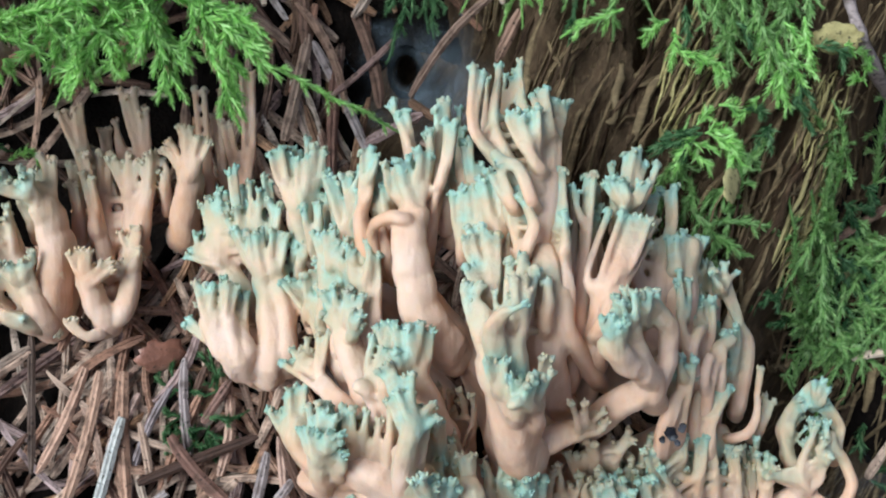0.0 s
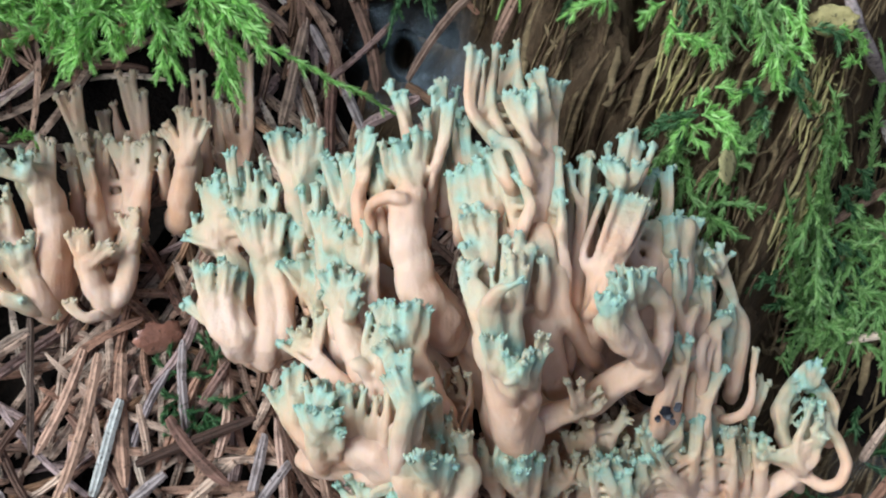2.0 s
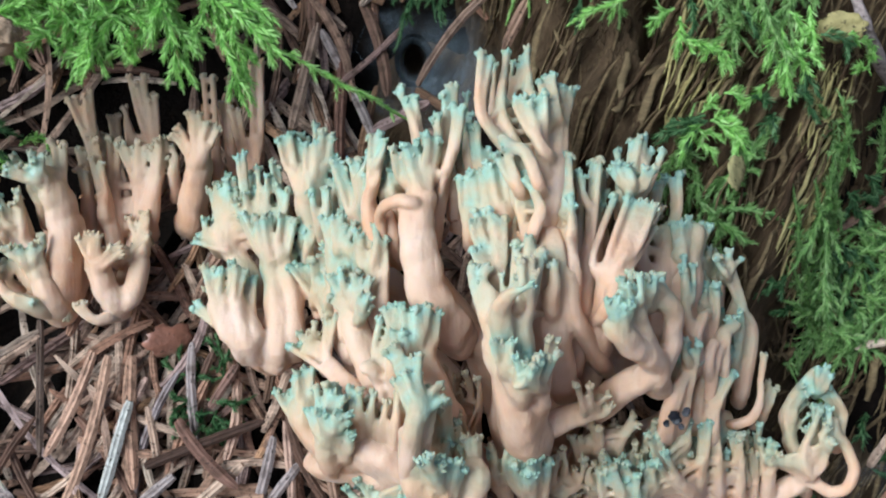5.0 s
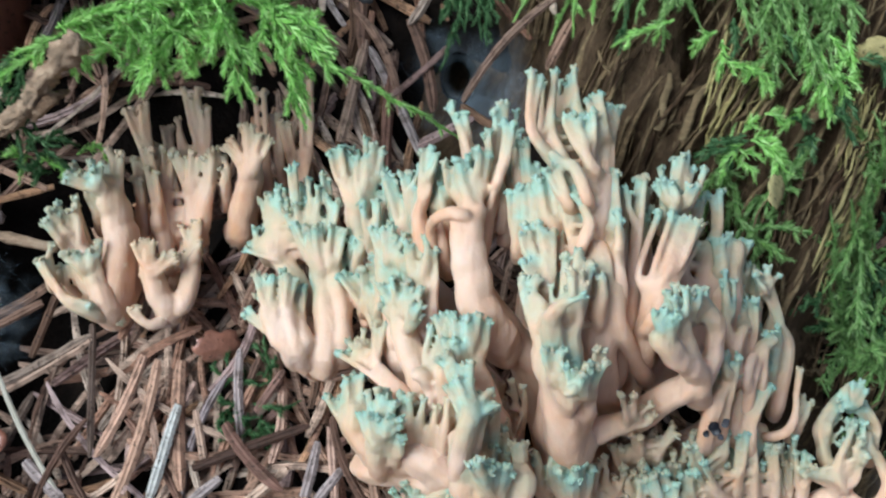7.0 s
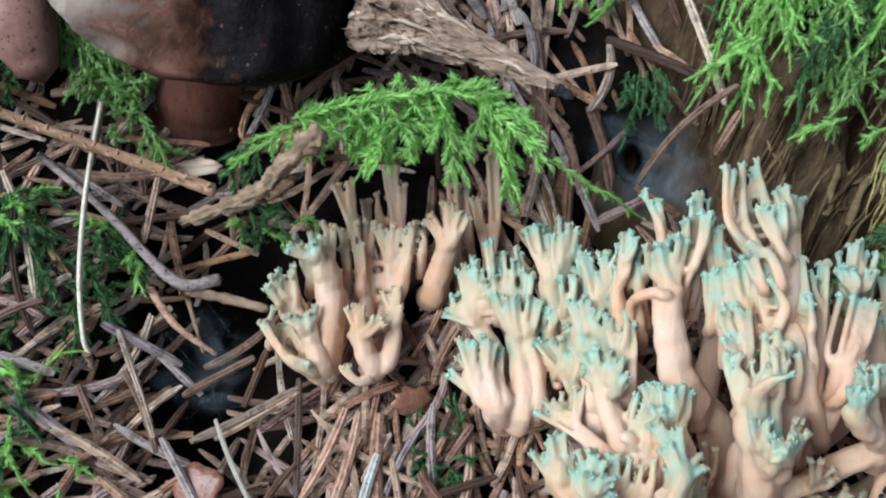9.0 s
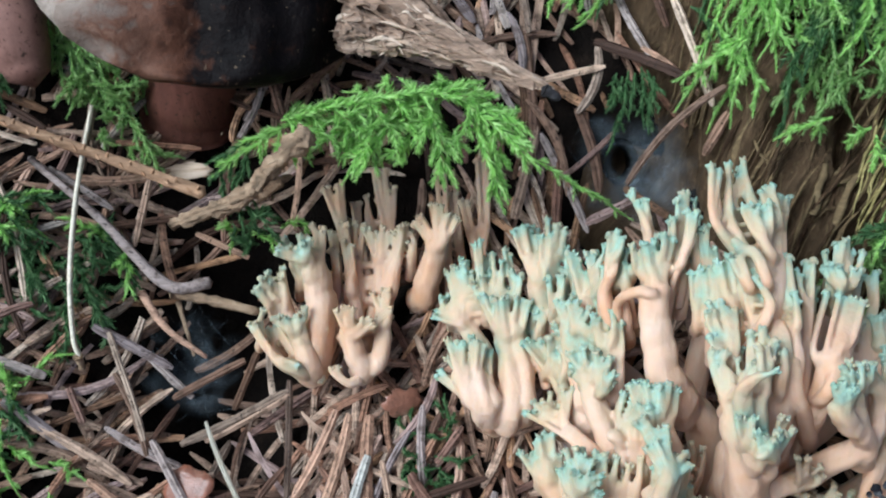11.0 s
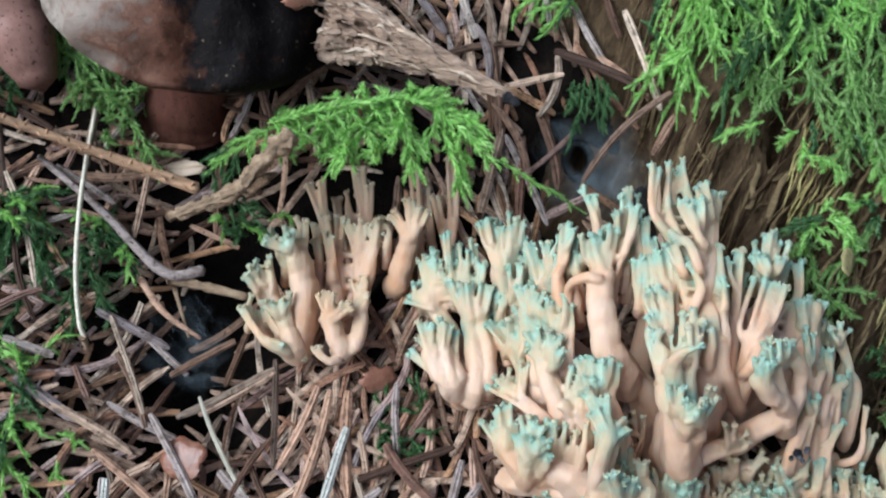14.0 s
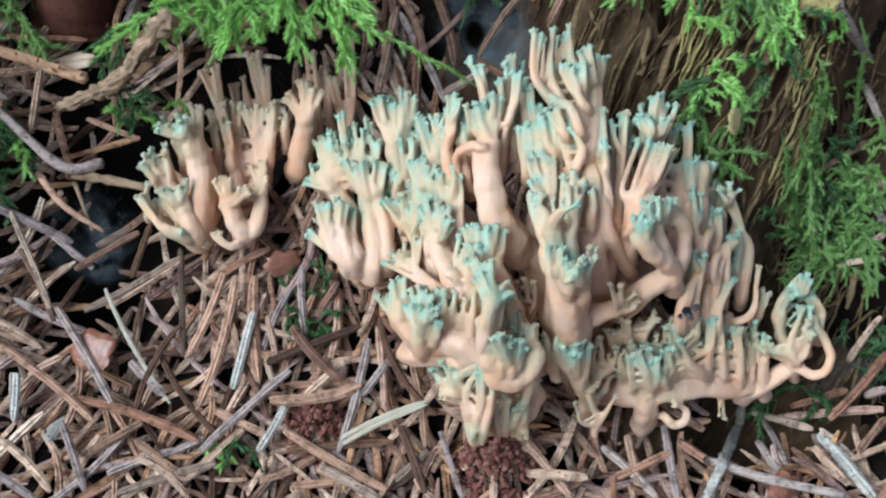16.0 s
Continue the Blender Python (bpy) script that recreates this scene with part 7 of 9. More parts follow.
def crumbs(place, rx, ry, count, size, material, label):
    """A heap of rotten wood crumbs, too many to count."""
    bm = bmesh.new()
    for k in range(count):
        a, f = rng.uniform(0, 6.28), math.sqrt(rng.random())
        x, y = place[0] + rx * f * math.cos(a), place[1] + ry * f * math.sin(a)
        s = rng.uniform(0.4, 1.0) * size
        m = Matrix.LocRotScale((x * 0.001, y * 0.001, floor_at(x * 0.001, y * 0.001) + place[2] * 0.001 * (1 - f * f) + rng.uniform(-1, 1) * 0.0008),
                               Euler([rng.uniform(0, 6) for _ in range(3)]), Vector((s * rng.uniform(0.6, 1.5), s * rng.uniform(0.5, 1), s * rng.uniform(0.5, 0.9))) * 0.001)
        made = bmesh.ops.create_icosphere(bm, subdivisions=1, radius=1.0)["verts"]
        for v in made:
            v.co *= rng.uniform(0.7, 1.15)
        bmesh.ops.transform(bm, matrix=m, verts=made)
    me = bpy.data.meshes.new("rot_crumbs")
    bm.to_mesh(me)
    bm.free()
    me.materials.append(material)
    return tagged(new("rot_crumbs", me), label, "rotten wood", kind="stuff")


def lathe(profile, sides=48, wobble=0.0, lump=0.0):
    """A turned body from (radius, height) pairs in millimetres."""
    bm = bmesh.new()
    rings = []
    for r, z in profile:
        rings.append([bm.verts.new(Vector((math.cos(a) * r, math.sin(a) * r, z)) * 0.001 * (1 + wobble * noise.noise(Vector((math.cos(a) * 1.6, math.sin(a) * 1.6, z * 0.08))) + lump * noise.noise(Vector((math.cos(a) * r * 0.16, math.sin(a) * r * 0.16, z * 0.16)))))
                      for a in (2 * math.pi * k / sides for k in range(sides))])
    for a, b in zip(rings, rings[1:]):
        for j in range(sides):
            bm.faces.new((a[j], a[(j + 1) % sides], b[(j + 1) % sides], b[j]))
    bm.faces.new(list(reversed(rings[0])))
    bm.faces.new(rings[-1])
    bmesh.ops.recalc_face_normals(bm, faces=bm.faces)
    return bm


def web(place, rx, ry, count, label, mouth=None, thick=1.0):
    """A sagging sheet of spider silk with loose threads, strung between needles over a hollow."""
    owner = thing("spider_web", lie(place[0] * 0.001, place[1] * 0.001), label, "spider web", "spider webs")
    at = owner.location
    bm = bmesh.new()
    n, rows, veil = 48, [], []
    for j in range(n + 1):
        row = []
        for i in range(n + 1):
            u, v = 2 * i / n - 1, 2 * j / n - 1
            x, y = place[0] + rx * u, place[1] + ry * v
            z = floor_at(x * 0.001, y * 0.001) * 1000 + place[2] - (1.0 if mouth else 5.0) * math.exp(-3 * (u * u + v * v)) + 1.2 * noise.noise(Vector((u * 3, v * 3, place[1])))
            row.append(bm.verts.new(Vector((x, y, z)) * 0.001 - at))
            gap = 1.0 if mouth is None else smooth_step(0.85, 1.25, math.hypot((x - mouth[0]) / 2.1, (y - mouth[1]) / 2.7))
            veil.append(thick * gap * max(0.0, (1.15 if mouth else 0.75) - 0.9 * (u * u + v * v) + (0.7 if mouth else 1.3) * noise.noise(Vector((u * 2.6, v * 2.6, place[0])))) * max(0.0, 1 - max(abs(u), abs(v)) ** 3))
        rows.append(row)
    for j in range(n):
        for i in range(n):
            bm.faces.new((rows[j][i], rows[j][i + 1], rows[j + 1][i + 1], rows[j + 1][i]))
    sheet = shade(part("silk_sheet", bm, mat_web, owner))
    sheet.data.attributes.new("veil", "FLOAT", "POINT").data.foreach_set("value", veil)
    if mouth:
        # the burrow that the sheet leads into
        bm = bmesh.new()
        into, hole = Vector((-0.08, 0.74, -0.66)), Vector(mouth) * 0.001 - at
        for inner in (0, 1):
            rings = [[hole + into * (d * 0.001) + Vector((math.cos(t) * r, math.sin(t) * r * 0.95, math.sin(t) * r * 0.95)) * 0.001 * (1 + 0.08 * noise.noise(Vector((math.cos(t) * 2, math.sin(t) * 2, d)))) for t in (6.2832 * k / 20 for k in range(20))]
                     for d, r in (((0, 3.4), (4, 3.0), (16, 2.4)) if inner else ((0.0, 3.6), (4, 3.3), (16.4, 2.8)))]
            rings = [[bm.verts.new(v) for v in ring] for ring in rings]
            for p, q in zip(rings, rings[1:]):
                for k in range(20):
                    bm.faces.new((p[k], p[(k + 1) % 20], q[(k + 1) % 20], q[k]))
            bm.faces.new(rings[-1])
        part("burrow", bm, mat_soil, owner, "dark mouth of a silk-lined burrow")
    for k in range(count):
        a = rng.uniform(0, 6.28)
        b = a + rng.uniform(-1.2, 1.2) if mouth else rng.uniform(0, 6.28)
        p = [Vector((place[0] + rx * math.cos(t) * f, place[1] + ry * math.sin(t) * f, 0)) for t, f in ((a, rng.uniform(0.6, 1.3)), (b, rng.uniform(0.5 if mouth else 0.2, 1.2)))]
        for v in p:
            v.z = floor_at(v.x * 0.001, v.y * 0.001) * 1000 + (place[2] + (2.0 if mouth else 0.0)) * rng.uniform(0.6, 1.3)
        mid = (p[0] + p[1]) / 2 - Vector((0, 0, rng.uniform(0.2, 1.4)))
        r = rng.uniform(0.008, 0.018) * 0.001
        bm = bmesh.new()
        tube(bm, [p[0] * 0.001 - at, mid * 0.001 - at, p[1] * 0.001 - at], [r, r, r], 3)
        thread = part("silk_thread", bm, mat_web, owner)
        thread.data.attributes.new("veil", "FLOAT", "POINT").data.foreach_set("value", [1.5] * len(thread.data.vertices))
    return owner


needle_pool()
build_stump()

scatter_litter()

# ---- needles that lie on top ----
needle((-101.7, 118.4, -8.3), (-95.0, 106.7, -20.0), 1.5, 0.05)
needle((-105.2, 100.9, -20.1), (-86.0, 90.0, -33.7), 2.0, 0.02)
needle((-93.3, 108.3, -16.3), (-82.2, 92.5, -30.6), 1.9, 0.02, True)
needle((-88.6, 109.8, -19.7), (-67.4, 120.3, -14.3), 1.9, -0.02)
needle((-67.5, 122.0, -13.2), (-66.5, 102.3, -27.0), 1.6, 0.01)
needle((-57.5, 117.4, -16.3), (-65.8, 102.4, -27.0), 2.0, 0.03)
needle((-54.6, 116.7, -16.4), (-63.4, 92.6, -33.3), 2.1, 0.04)
needle((-50.7, 117.0, -16.8), (-49.7, 97.9, -30.1), 2.6, -0.03)
needle((-47.9, 109.9, -22.2), (-45.6, 101.8, -27.9), 1.5, 0.01)
needle((-47.5, 100.7, -27.0), (-26.6, 107.4, -22.4), 1.9, 0.01)
needle((-41.9, 107.0, -21.8), (-30.9, 97.6, -28.3), 2.2, -0.06)
needle((-46.6, 94.0, -31.4), (-26.5, 96.7, -29.4), 2.6, -0.06)
needle((-61.6, 84.9, -37.3), (-41.8, 98.7, -27.6), 2.0, 0.02, True)
needle((-59.2, 92.4, -33.0), (-47.4, 88.1, -36.1), 1.9, 0.0)
needle((-91.7, 94.0, -30.7), (-62.7, 87.3, -37.6), 2.1, 0.04)
needle((-102.8, 96.6, -24.5), (-102.6, 88.4, -31.8), 2.0, 0.0, True)
needle((-97.9, 97.9, -25.2), (-92.7, 100.7, -24.5), 2.0, 0.0)
needle((-105.8, 103.8, -19.3), (-95.3, 102.7, -23.9), 1.8, 0.0)
needle((-87.1, 84.9, -38.4), (-75.4, 90.5, -35.3), 2.0, 0.0)
needle((-43.6, 88.9, -35.3), (-21.6, 77.9, -43.1), 2.0, 0.0)
needle((-35.6, 82.3, -39.0), (-22.8, 76.7, -42.9), 2.2, 0.0)
needle((-23.1, 107.9, -23.1), (-21.7, 93.1, -33.5), 1.7, 0.01)
needle((-16.3, 103.5, -26.2), (-12.8, 86.5, -38.1), 1.9, 0.03)
needle((-25.0, 105.3, -24.0), (-31.7, 84.9, -38.1), 1.9, 0.02, True)
needle((-18.1, 89.8, -34.7), (-12.8, 78.0, -43.1), 2.1, 0.02)
needle((7.9, 88.8, -36.4), (18.4, 78.1, -43.9), 2.0, 0.0)
needle((9.2, 81.7, -40.5), (22.0, 81.0, -40.9), 2.1, 0.01)
needle((-9.5, 89.3, -36.2), (-4.8, 77.6, -44.4), 1.3, 0.0, True)
needle((25.1, 86.8, -37.9), (36.7, 78.0, -44.0), 1.8, 0.02, True)
needle((38.4, 91.0, -36.1), (40.7, 78.0, -44.1), 1.9, 0.0, True)
needle((66.2, 103.0, -54.3), (87.6, 98.4, -43.1), 1.9, 0.02)
needle((89.0, 110.1, -37.4), (75.5, 97.1, -43.7), 2.1, 0.03)
needle((84.5, 103.3, -44.0), (89.3, 104.5, -43.5), 2.0, 0.0)
needle((-77.0, 87.3, -37.5), (-65.4, 80.3, -42.4), 2.1, 0.0)
needle((-105.8, 85.1, -33.9), (-95.2, 77.2, -42.3), 2.0, 0.05)
needle((-92.7, 89.0, -33.3), (-87.7, 77.5, -42.7), 1.9, 0.0, True)
needle((-52.9, 89.4, -36.0), (-65.4, 80.3, -42.4), 2.0, 0.0)
needle((-39.1, 95.5, -31.7), (-30.4, 101.5, -27.5), 1.9, 0.0)
needle((59.2, 91.4, -43.2), (64.5, 79.3, -43.0), 1.8, 0.0, True)
needle((30.5, 88.9, -36.5), (32.7, 80.0, -42.5), 1.9, 0.0)
needle((70.3, 88.8, -40.8), (76.3, 80.8, -43.0), 1.9, 0.0)
needle((-53.3, 106.0, -25.3), (-48.3, 114.3, -19.7), 1.8, 0.0)
needle((-36.9, 110.1, -22.6), (-31.9, 116.2, -18.2), 1.7, 0.0)
needle((-26.7, 95.6, -31.8), (-20.5, 101.6, -27.6), 1.8, 0.0, True)
needle((-41.5, 79.5, -43.0), (-26.6, 80.6, -42.2), 2.0, 0.0)
needle((-19.2, 80.6, -42.2), (-11.9, 85.6, -38.6), 1.8, 0.0)
needle((-78.5, 101.5, -27.5), (-70.7, 95.4, -31.8), 2.4, 0.0, True)
needle((17.5, 167.4, 27.5), (-1.4, 156.2, 11.8), 1.6, -0.06)
needle((-7.9, 181.6, 27.8), (11.4, 171.9, 25.4), 2.3, 0.02)
needle((7.0, 182.5, 38.1), (15.7, 167.4, 22.5), 2.0, 0.02)
needle((-18.9, 173.3, 23.6), (-5.6, 176.0, 25.5), 1.7, 0.01)
needle((-7.2, 180.4, 27.2), (-11.1, 168.3, 19.1), 2.0, 0.12)
needle((-11.1, 170.0, 19.4), (-6.2, 155.4, 9.2), 2.1, 0.05)
needle((-18.5, 165.5, 16.3), (-8.3, 148.7, 4.4), 1.8, 0.02, True)
needle((-23.3, 150.8, 5.9), (-19.1, 166.6, 17.0), 2.2, 0.0)
needle((-1.2, 157.2, 9.4), (7.5, 152.3, 6.0), 1.7, 0.0)
needle((-9.0, 150.1, 5.6), (1.3, 154.7, 8.5), 2.0, 0.0)
needle((-3.5, 165.2, 17.1), (-14.9, 156.7, 11.0), 1.2, 0.03)
needle((-22.5, 183.1, 27.9), (-19.7, 164.5, 15.5), 2.2, 0.02)
needle((-52.8, 174.4, 23.4), (-46.0, 169.6, 20.1), 1.9, 0.0)
needle((-58.1, 174.8, 23.7), (-42.4, 172.4, 22.0), 1.6, 0.0)
needle((-41.5, 195.6, 35.8), (-32.9, 184.6, 29.7), 2.2, 0.0, True)
needle((-31.1, 197.1, 36.5), (-26.4, 183.5, 29.1), 2.0, 0.0, True)
needle((-102.9, 123.9, -2.2), (-95.9, 108.5, -17.4), 1.4, 0.02)
needle((-123.7, 122.4, 7.6), (-115.8, 122.0, 3.0), 1.5, 0.03)
needle((-125.4, 143.1, 22.3), (-117.9, 124.7, 5.3), 1.7, 0.04)
needle((-119.9, 123.5, 5.6), (-112.0, 130.4, 6.4), 1.6, 0.0)
needle((-123.4, 114.9, -0.0), (-113.8, 114.3, -5.4), 2.0, 0.0, True)
needle((-109.8, 114.5, -8.3), (-107.2, 109.6, -13.7), 1.6, 0.0)
needle((-106.0, 124.5, -1.2), (-91.0, 121.7, -10.4), 2.0, 0.0, True)
needle((-88.6, 144.8, 5.1), (-77.7, 142.0, 0.9), 1.3, 0.01)
needle((-98.1, 154.3, 14.7), (-100.1, 140.1, 5.7), 1.6, 0.0)
needle((-115.8, 146.7, 21.0), (-103.9, 143.8, 12.4), 1.5, 0.01, True)
needle((-78.7, 170.9, 21.3), (-82.9, 161.7, 15.5), 1.6, -0.1)
needle((-105.2, 156.1, 19.6), (-89.1, 160.0, 15.0), 1.5, 0.0)
needle((-121.1, 109.4, -6.4), (-108.8, 105.2, -15.8), 2.6, 0.0, True)
needle((-116.6, 107.0, -10.7), (-97.2, 102.0, -22.9), 2.0, 0.04)
needle((-83.9, 111.0, -20.0), (-67.3, 119.7, -14.9), 2.0, 0.0)
needle((2.0, 188.8, 41.0), (6.2, 180.6, 32.0), 1.8, 0.0)
needle((18.6, 165.6, 22.5), (14.5, 162.2, 14.0), 2.0, 0.0)
needle((-90.2, 116.4, -13.4), (-76.5, 124.3, -10.6), 1.7, 0.02)
needle((-96.9, 123.2, -6.7), (-87.0, 117.5, -14.7), 1.6, 0.0, True)
needle((-78.4, 116.7, -16.9), (-74.3, 127.0, -9.8), 1.6, 0.0)
needle((-72.7, 149.7, 6.3), (-78.7, 145.2, 3.3), 1.4, 0.0)
needle((82.1, 145.0, -14.8), (90.6, 141.5, -17.7), 1.8, 0.02)
needle((84.2, 130.5, -25.4), (90.2, 133.0, -23.4), 1.8, 0.0)
needle((79.1, 127.3, -27.4), (89.9, 128.5, -26.7), 1.6, 0.03)
needle((86.4, 140.4, -18.4), (90.3, 134.6, -22.4), 1.9, 0.0, True)
needle((81.1, 109.6, -39.9), (88.7, 117.9, -34.0), 1.7, 0.02)
needle((73.4, 138.9, -8.1), (87.3, 150.4, -11.3), 1.6, 0.0)
needle((83.9, 155.0, 1.7), (90.6, 150.8, -10.0), 1.9, 0.0, True)
needle((69.5, 103.5, -49.4), (81.2, 104.9, -44.2), 1.8, 0.0)
needle((62.0, 105.9, -56.2), (73.4, 97.4, -48.9), 1.8, 0.0)
needle((78.7, 86.3, -38.5), (87.2, 96.5, -42.0), 2.0, 0.0)
needle((26.8, 81.0, -41.9), (40.0, 86.1, -38.6), 1.9, 0.0)
needle((41.5, 89.1, -39.2), (51.8, 81.6, -42.6), 1.9, 0.02)
needle((63.7, 84.6, -40.5), (64.4, 104.2, -55.9), 1.7, 0.0, True)
needle((-30.8, 86.7, -34.9), (-12.0, 93.4, -30.4), 1.2, 0.03, label="pair of pale straw-coloured needles on the litter", material=mat_straw)
needle((-30.2, 85.7, -35.5), (-12.0, 92.7, -30.6), 1.1, 0.03, label="pair of pale straw-coloured needles on the litter", material=mat_straw)
needle((-50.4, 110.0, -20.6), (-55.7, 96.4, -30.2), 2.0, 0.01, label="needle crusted white with mould", material=mat_lichen)
needle((-43.1, 92.7, -31.8), (-49.2, 84.6, -37.4), 2.0, 0.02, label="needle crusted white with mould", material=mat_lichen)
needle((73.3, 94.1, -45.2), (80.8, 78.0, -43.0), 2.6, 0.02, label="needle crusted white with mould", material=mat_lichen)
needle((-101.7, 96.4, -24.2), (-102.6, 88.3, -30.9), 1.9, 0.02, label="needle crusted white with mould", material=mat_lichen)
needle((-83.1, 112.9, -15.7), (-69.4, 93.9, -32.9), 1.1, -0.04, label="thin grey-green dry grass blade across the litter", material=mat_straw)

# ---- twigs and stalks ----
spiky = thing("bare_twig", (-0.1106, 0.1511, 0.0222), "bare orange spruce twig with short needle pegs", "bare_twig")
rod(spiky, "stick", mat_orange_twig, (0.9, 0.95, 1.05, 1.2), (-127.0, 142.5, 40.7), (-113.3, 143.5, 32.8), (-98.1, 143.0, 26.1), (-82.6, 140.5, 20.8), knob=0.2, sides=14, rough=0.3)
rod(spiky, "peg", mat_orange_twig, (0.42, 0.2), (-125.6, 142.1, 40.4), (-124.8, 141.3, 40.1), sides=6)
rod(spiky, "peg", mat_orange_twig, (0.42, 0.2), (-123.7, 142.2, 40.2), (-123.0, 141.8, 41.4), sides=6)
rod(spiky, "peg", mat_orange_twig, (0.42, 0.2), (-121.6, 141.9, 38.6), (-120.8, 141.1, 38.3), sides=6)
rod(spiky, "peg", mat_orange_twig, (0.42, 0.2), (-119.6, 142.0, 38.4), (-118.9, 141.6, 39.6), sides=6)
rod(spiky, "peg", mat_orange_twig, (0.42, 0.2), (-117.6, 141.7, 36.8), (-116.7, 140.9, 36.5), sides=6)
rod(spiky, "peg", mat_orange_twig, (0.42, 0.2), (-115.6, 141.8, 36.6), (-114.9, 141.4, 37.8), sides=6)
rod(spiky, "peg", mat_orange_twig, (0.42, 0.2), (-113.5, 141.6, 35.0), (-112.7, 140.7, 34.7), sides=6)
rod(spiky, "peg", mat_orange_twig, (0.42, 0.2), (-111.6, 141.6, 34.7), (-110.9, 141.2, 36.0), sides=6)
rod(spiky, "peg", mat_orange_twig, (0.42, 0.2), (-109.5, 141.4, 33.2), (-108.6, 140.5, 32.9), sides=6)
rod(spiky, "peg", mat_orange_twig, (0.42, 0.2), (-107.5, 141.5, 32.9), (-106.8, 141.0, 34.2), sides=6)
rod(spiky, "peg", mat_orange_twig, (0.42, 0.2), (-105.4, 141.2, 31.4), (-104.6, 140.3, 31.1), sides=6)
rod(spiky, "peg", mat_orange_twig, (0.42, 0.2), (-103.5, 141.3, 31.1), (-102.8, 140.9, 32.4), sides=6)
rod(spiky, "peg", mat_orange_twig, (0.42, 0.2), (-101.4, 141.0, 29.6), (-100.6, 140.2, 29.3), sides=6)
rod(spiky, "peg", mat_orange_twig, (0.42, 0.2), (-99.4, 141.1, 29.3), (-98.7, 140.7, 30.6), sides=6)
rod(spiky, "peg", mat_orange_twig, (0.42, 0.2), (-97.4, 140.8, 27.8), (-96.5, 140.0, 27.5), sides=6)
rod(spiky, "peg", mat_orange_twig, (0.42, 0.2), (-95.4, 140.9, 27.5), (-94.7, 140.5, 28.8), sides=6)
rod(spiky, "peg", mat_orange_twig, (0.42, 0.2), (-93.3, 140.6, 25.9), (-92.5, 139.8, 25.7), sides=6)
rod(spiky, "peg", mat_orange_twig, (0.42, 0.2), (-91.4, 140.7, 25.7), (-90.7, 140.3, 27.0), sides=6)
rod(spiky, "peg", mat_orange_twig, (0.42, 0.2), (-89.3, 140.4, 24.1), (-88.4, 139.6, 23.9), sides=6)
rod(spiky, "peg", mat_orange_twig, (0.42, 0.2), (-87.3, 140.5, 23.9), (-86.6, 140.1, 25.2), sides=6)
rod(spiky, "peg", mat_orange_twig, (0.42, 0.2), (-85.2, 140.3, 22.3), (-84.4, 139.4, 22.0), sides=6)
rod(spiky, "peg", mat_orange_twig, (0.42, 0.2), (-83.3, 140.3, 22.1), (-82.6, 139.9, 23.3), sides=6)
broken = thing("broken_twig", (-0.0793, 0.1515, 0.0077), "broken pale bark twig caught in moss", "broken_twig")
rod(broken, "stick", mat_twig, (0.9, 1.4, 1.5, 1.6, 2.0), (-87.6, 133.9, 18.7), (-79.5, 135.1, 21.5), (-71.2, 134.5, 26.8), (-65.0, 135.3, 33.8), (-58.7, 135.8, 40.2), knob=0.45, sides=28, lobes=0.02, rough=0.6)
rod(broken, "bark_shred", mat_twig, (0.5, 1.3, 0.3), (-69.5, 133.7, 25.8), (-65.4, 134.2, 29.9), (-63.2, 136.8, 29.4), knob=0.4)
greyt = thing("dry_grass_stem", (-0.0926, 0.1350, -0.0013), "long grey weathered stem with a split end", "dry_grass_stem")
rod(greyt, "stem", mat_needle_grey, (0.7, 0.9, 1.2, 1.3), (-118.4, 146.0, 24.0), (-105.9, 140.9, 13.4), (-93.0, 134.1, 1.3), (-84.9, 136.6, -0.7), knob=0.2)
browt = thing("dry_twig", (-0.0831, 0.1354, -0.0050), "knobbly brown twig reaching to the small coral", "dry_twig")
rod(browt, "stick", mat_twig, (1.1, 1.0, 0.8), (-92.3, 134.1, -1.1), (-83.8, 134.2, -3.6), (-75.0, 133.2, -5.4), knob=0.35)
rod(browt, "side_twig", mat_needle, (0.9, 0.7, 0.5), (-97.6, 132.0, 0.9), (-92.5, 127.4, -4.7), (-84.7, 124.6, -10.1), knob=0.2)
rod(browt, "root_hair", mat_twig, (0.5, 0.3), (-91.2, 133.2, -2.9), (-87.6, 125.3, -10.7), knob=0.4)
seta = thing("dry_stalk", (-0.1088, 0.1194, -0.0057), "thin pale moss stalk drooping over the litter", "dry_stalk")
rod(seta, "stem", mat_stalk, (0.42, 0.52, 0.50, 0.56), (-107.9, 156.9, 28.5), (-108.4, 141.2, 19.9), (-108.5, 127.8, 9.6), (-108.3, 120.4, -0.1), (-107.7, 118.9, -3.6), sides=8)
rod(seta, "foot", mat_twig, (0.9, 0.7), (-108.0, 118.7, -3.7), (-107.6, 118.0, -6.4), knob=0.5)
lich = thing("lichen_twig", (0.0576, 0.1002, -0.0611), "crooked twig crusted with grey lichen", "lichen_twig")
rod(lich, "stick", mat_lichen, (0.8, 1.0, 1.1, 1.2), (60.2, 107.7, -52.8), (58.9, 103.2, -59.6), (50.1, 83.4, -38.4), (46.6, 76.6, -43.0), knob=0.4, sides=14, rough=0.6)
gstem = thing("dry_grass_stem", (0.0603, 0.0830, -0.0425), "long grey-green dry stem under needles", "dry_grass_stem")
rod(gstem, "stem", mat_needle_grey, (0.8, 1.0, 0.9), (46.6, 84.4, -38.5), (59.5, 80.7, -40.1), (74.4, 78.1, -41.8), knob=0.2)
rootl = thing("dry_root", (0.0768, 0.1541, 0.0187), "purplish thin root beside the stump", "dry_root")
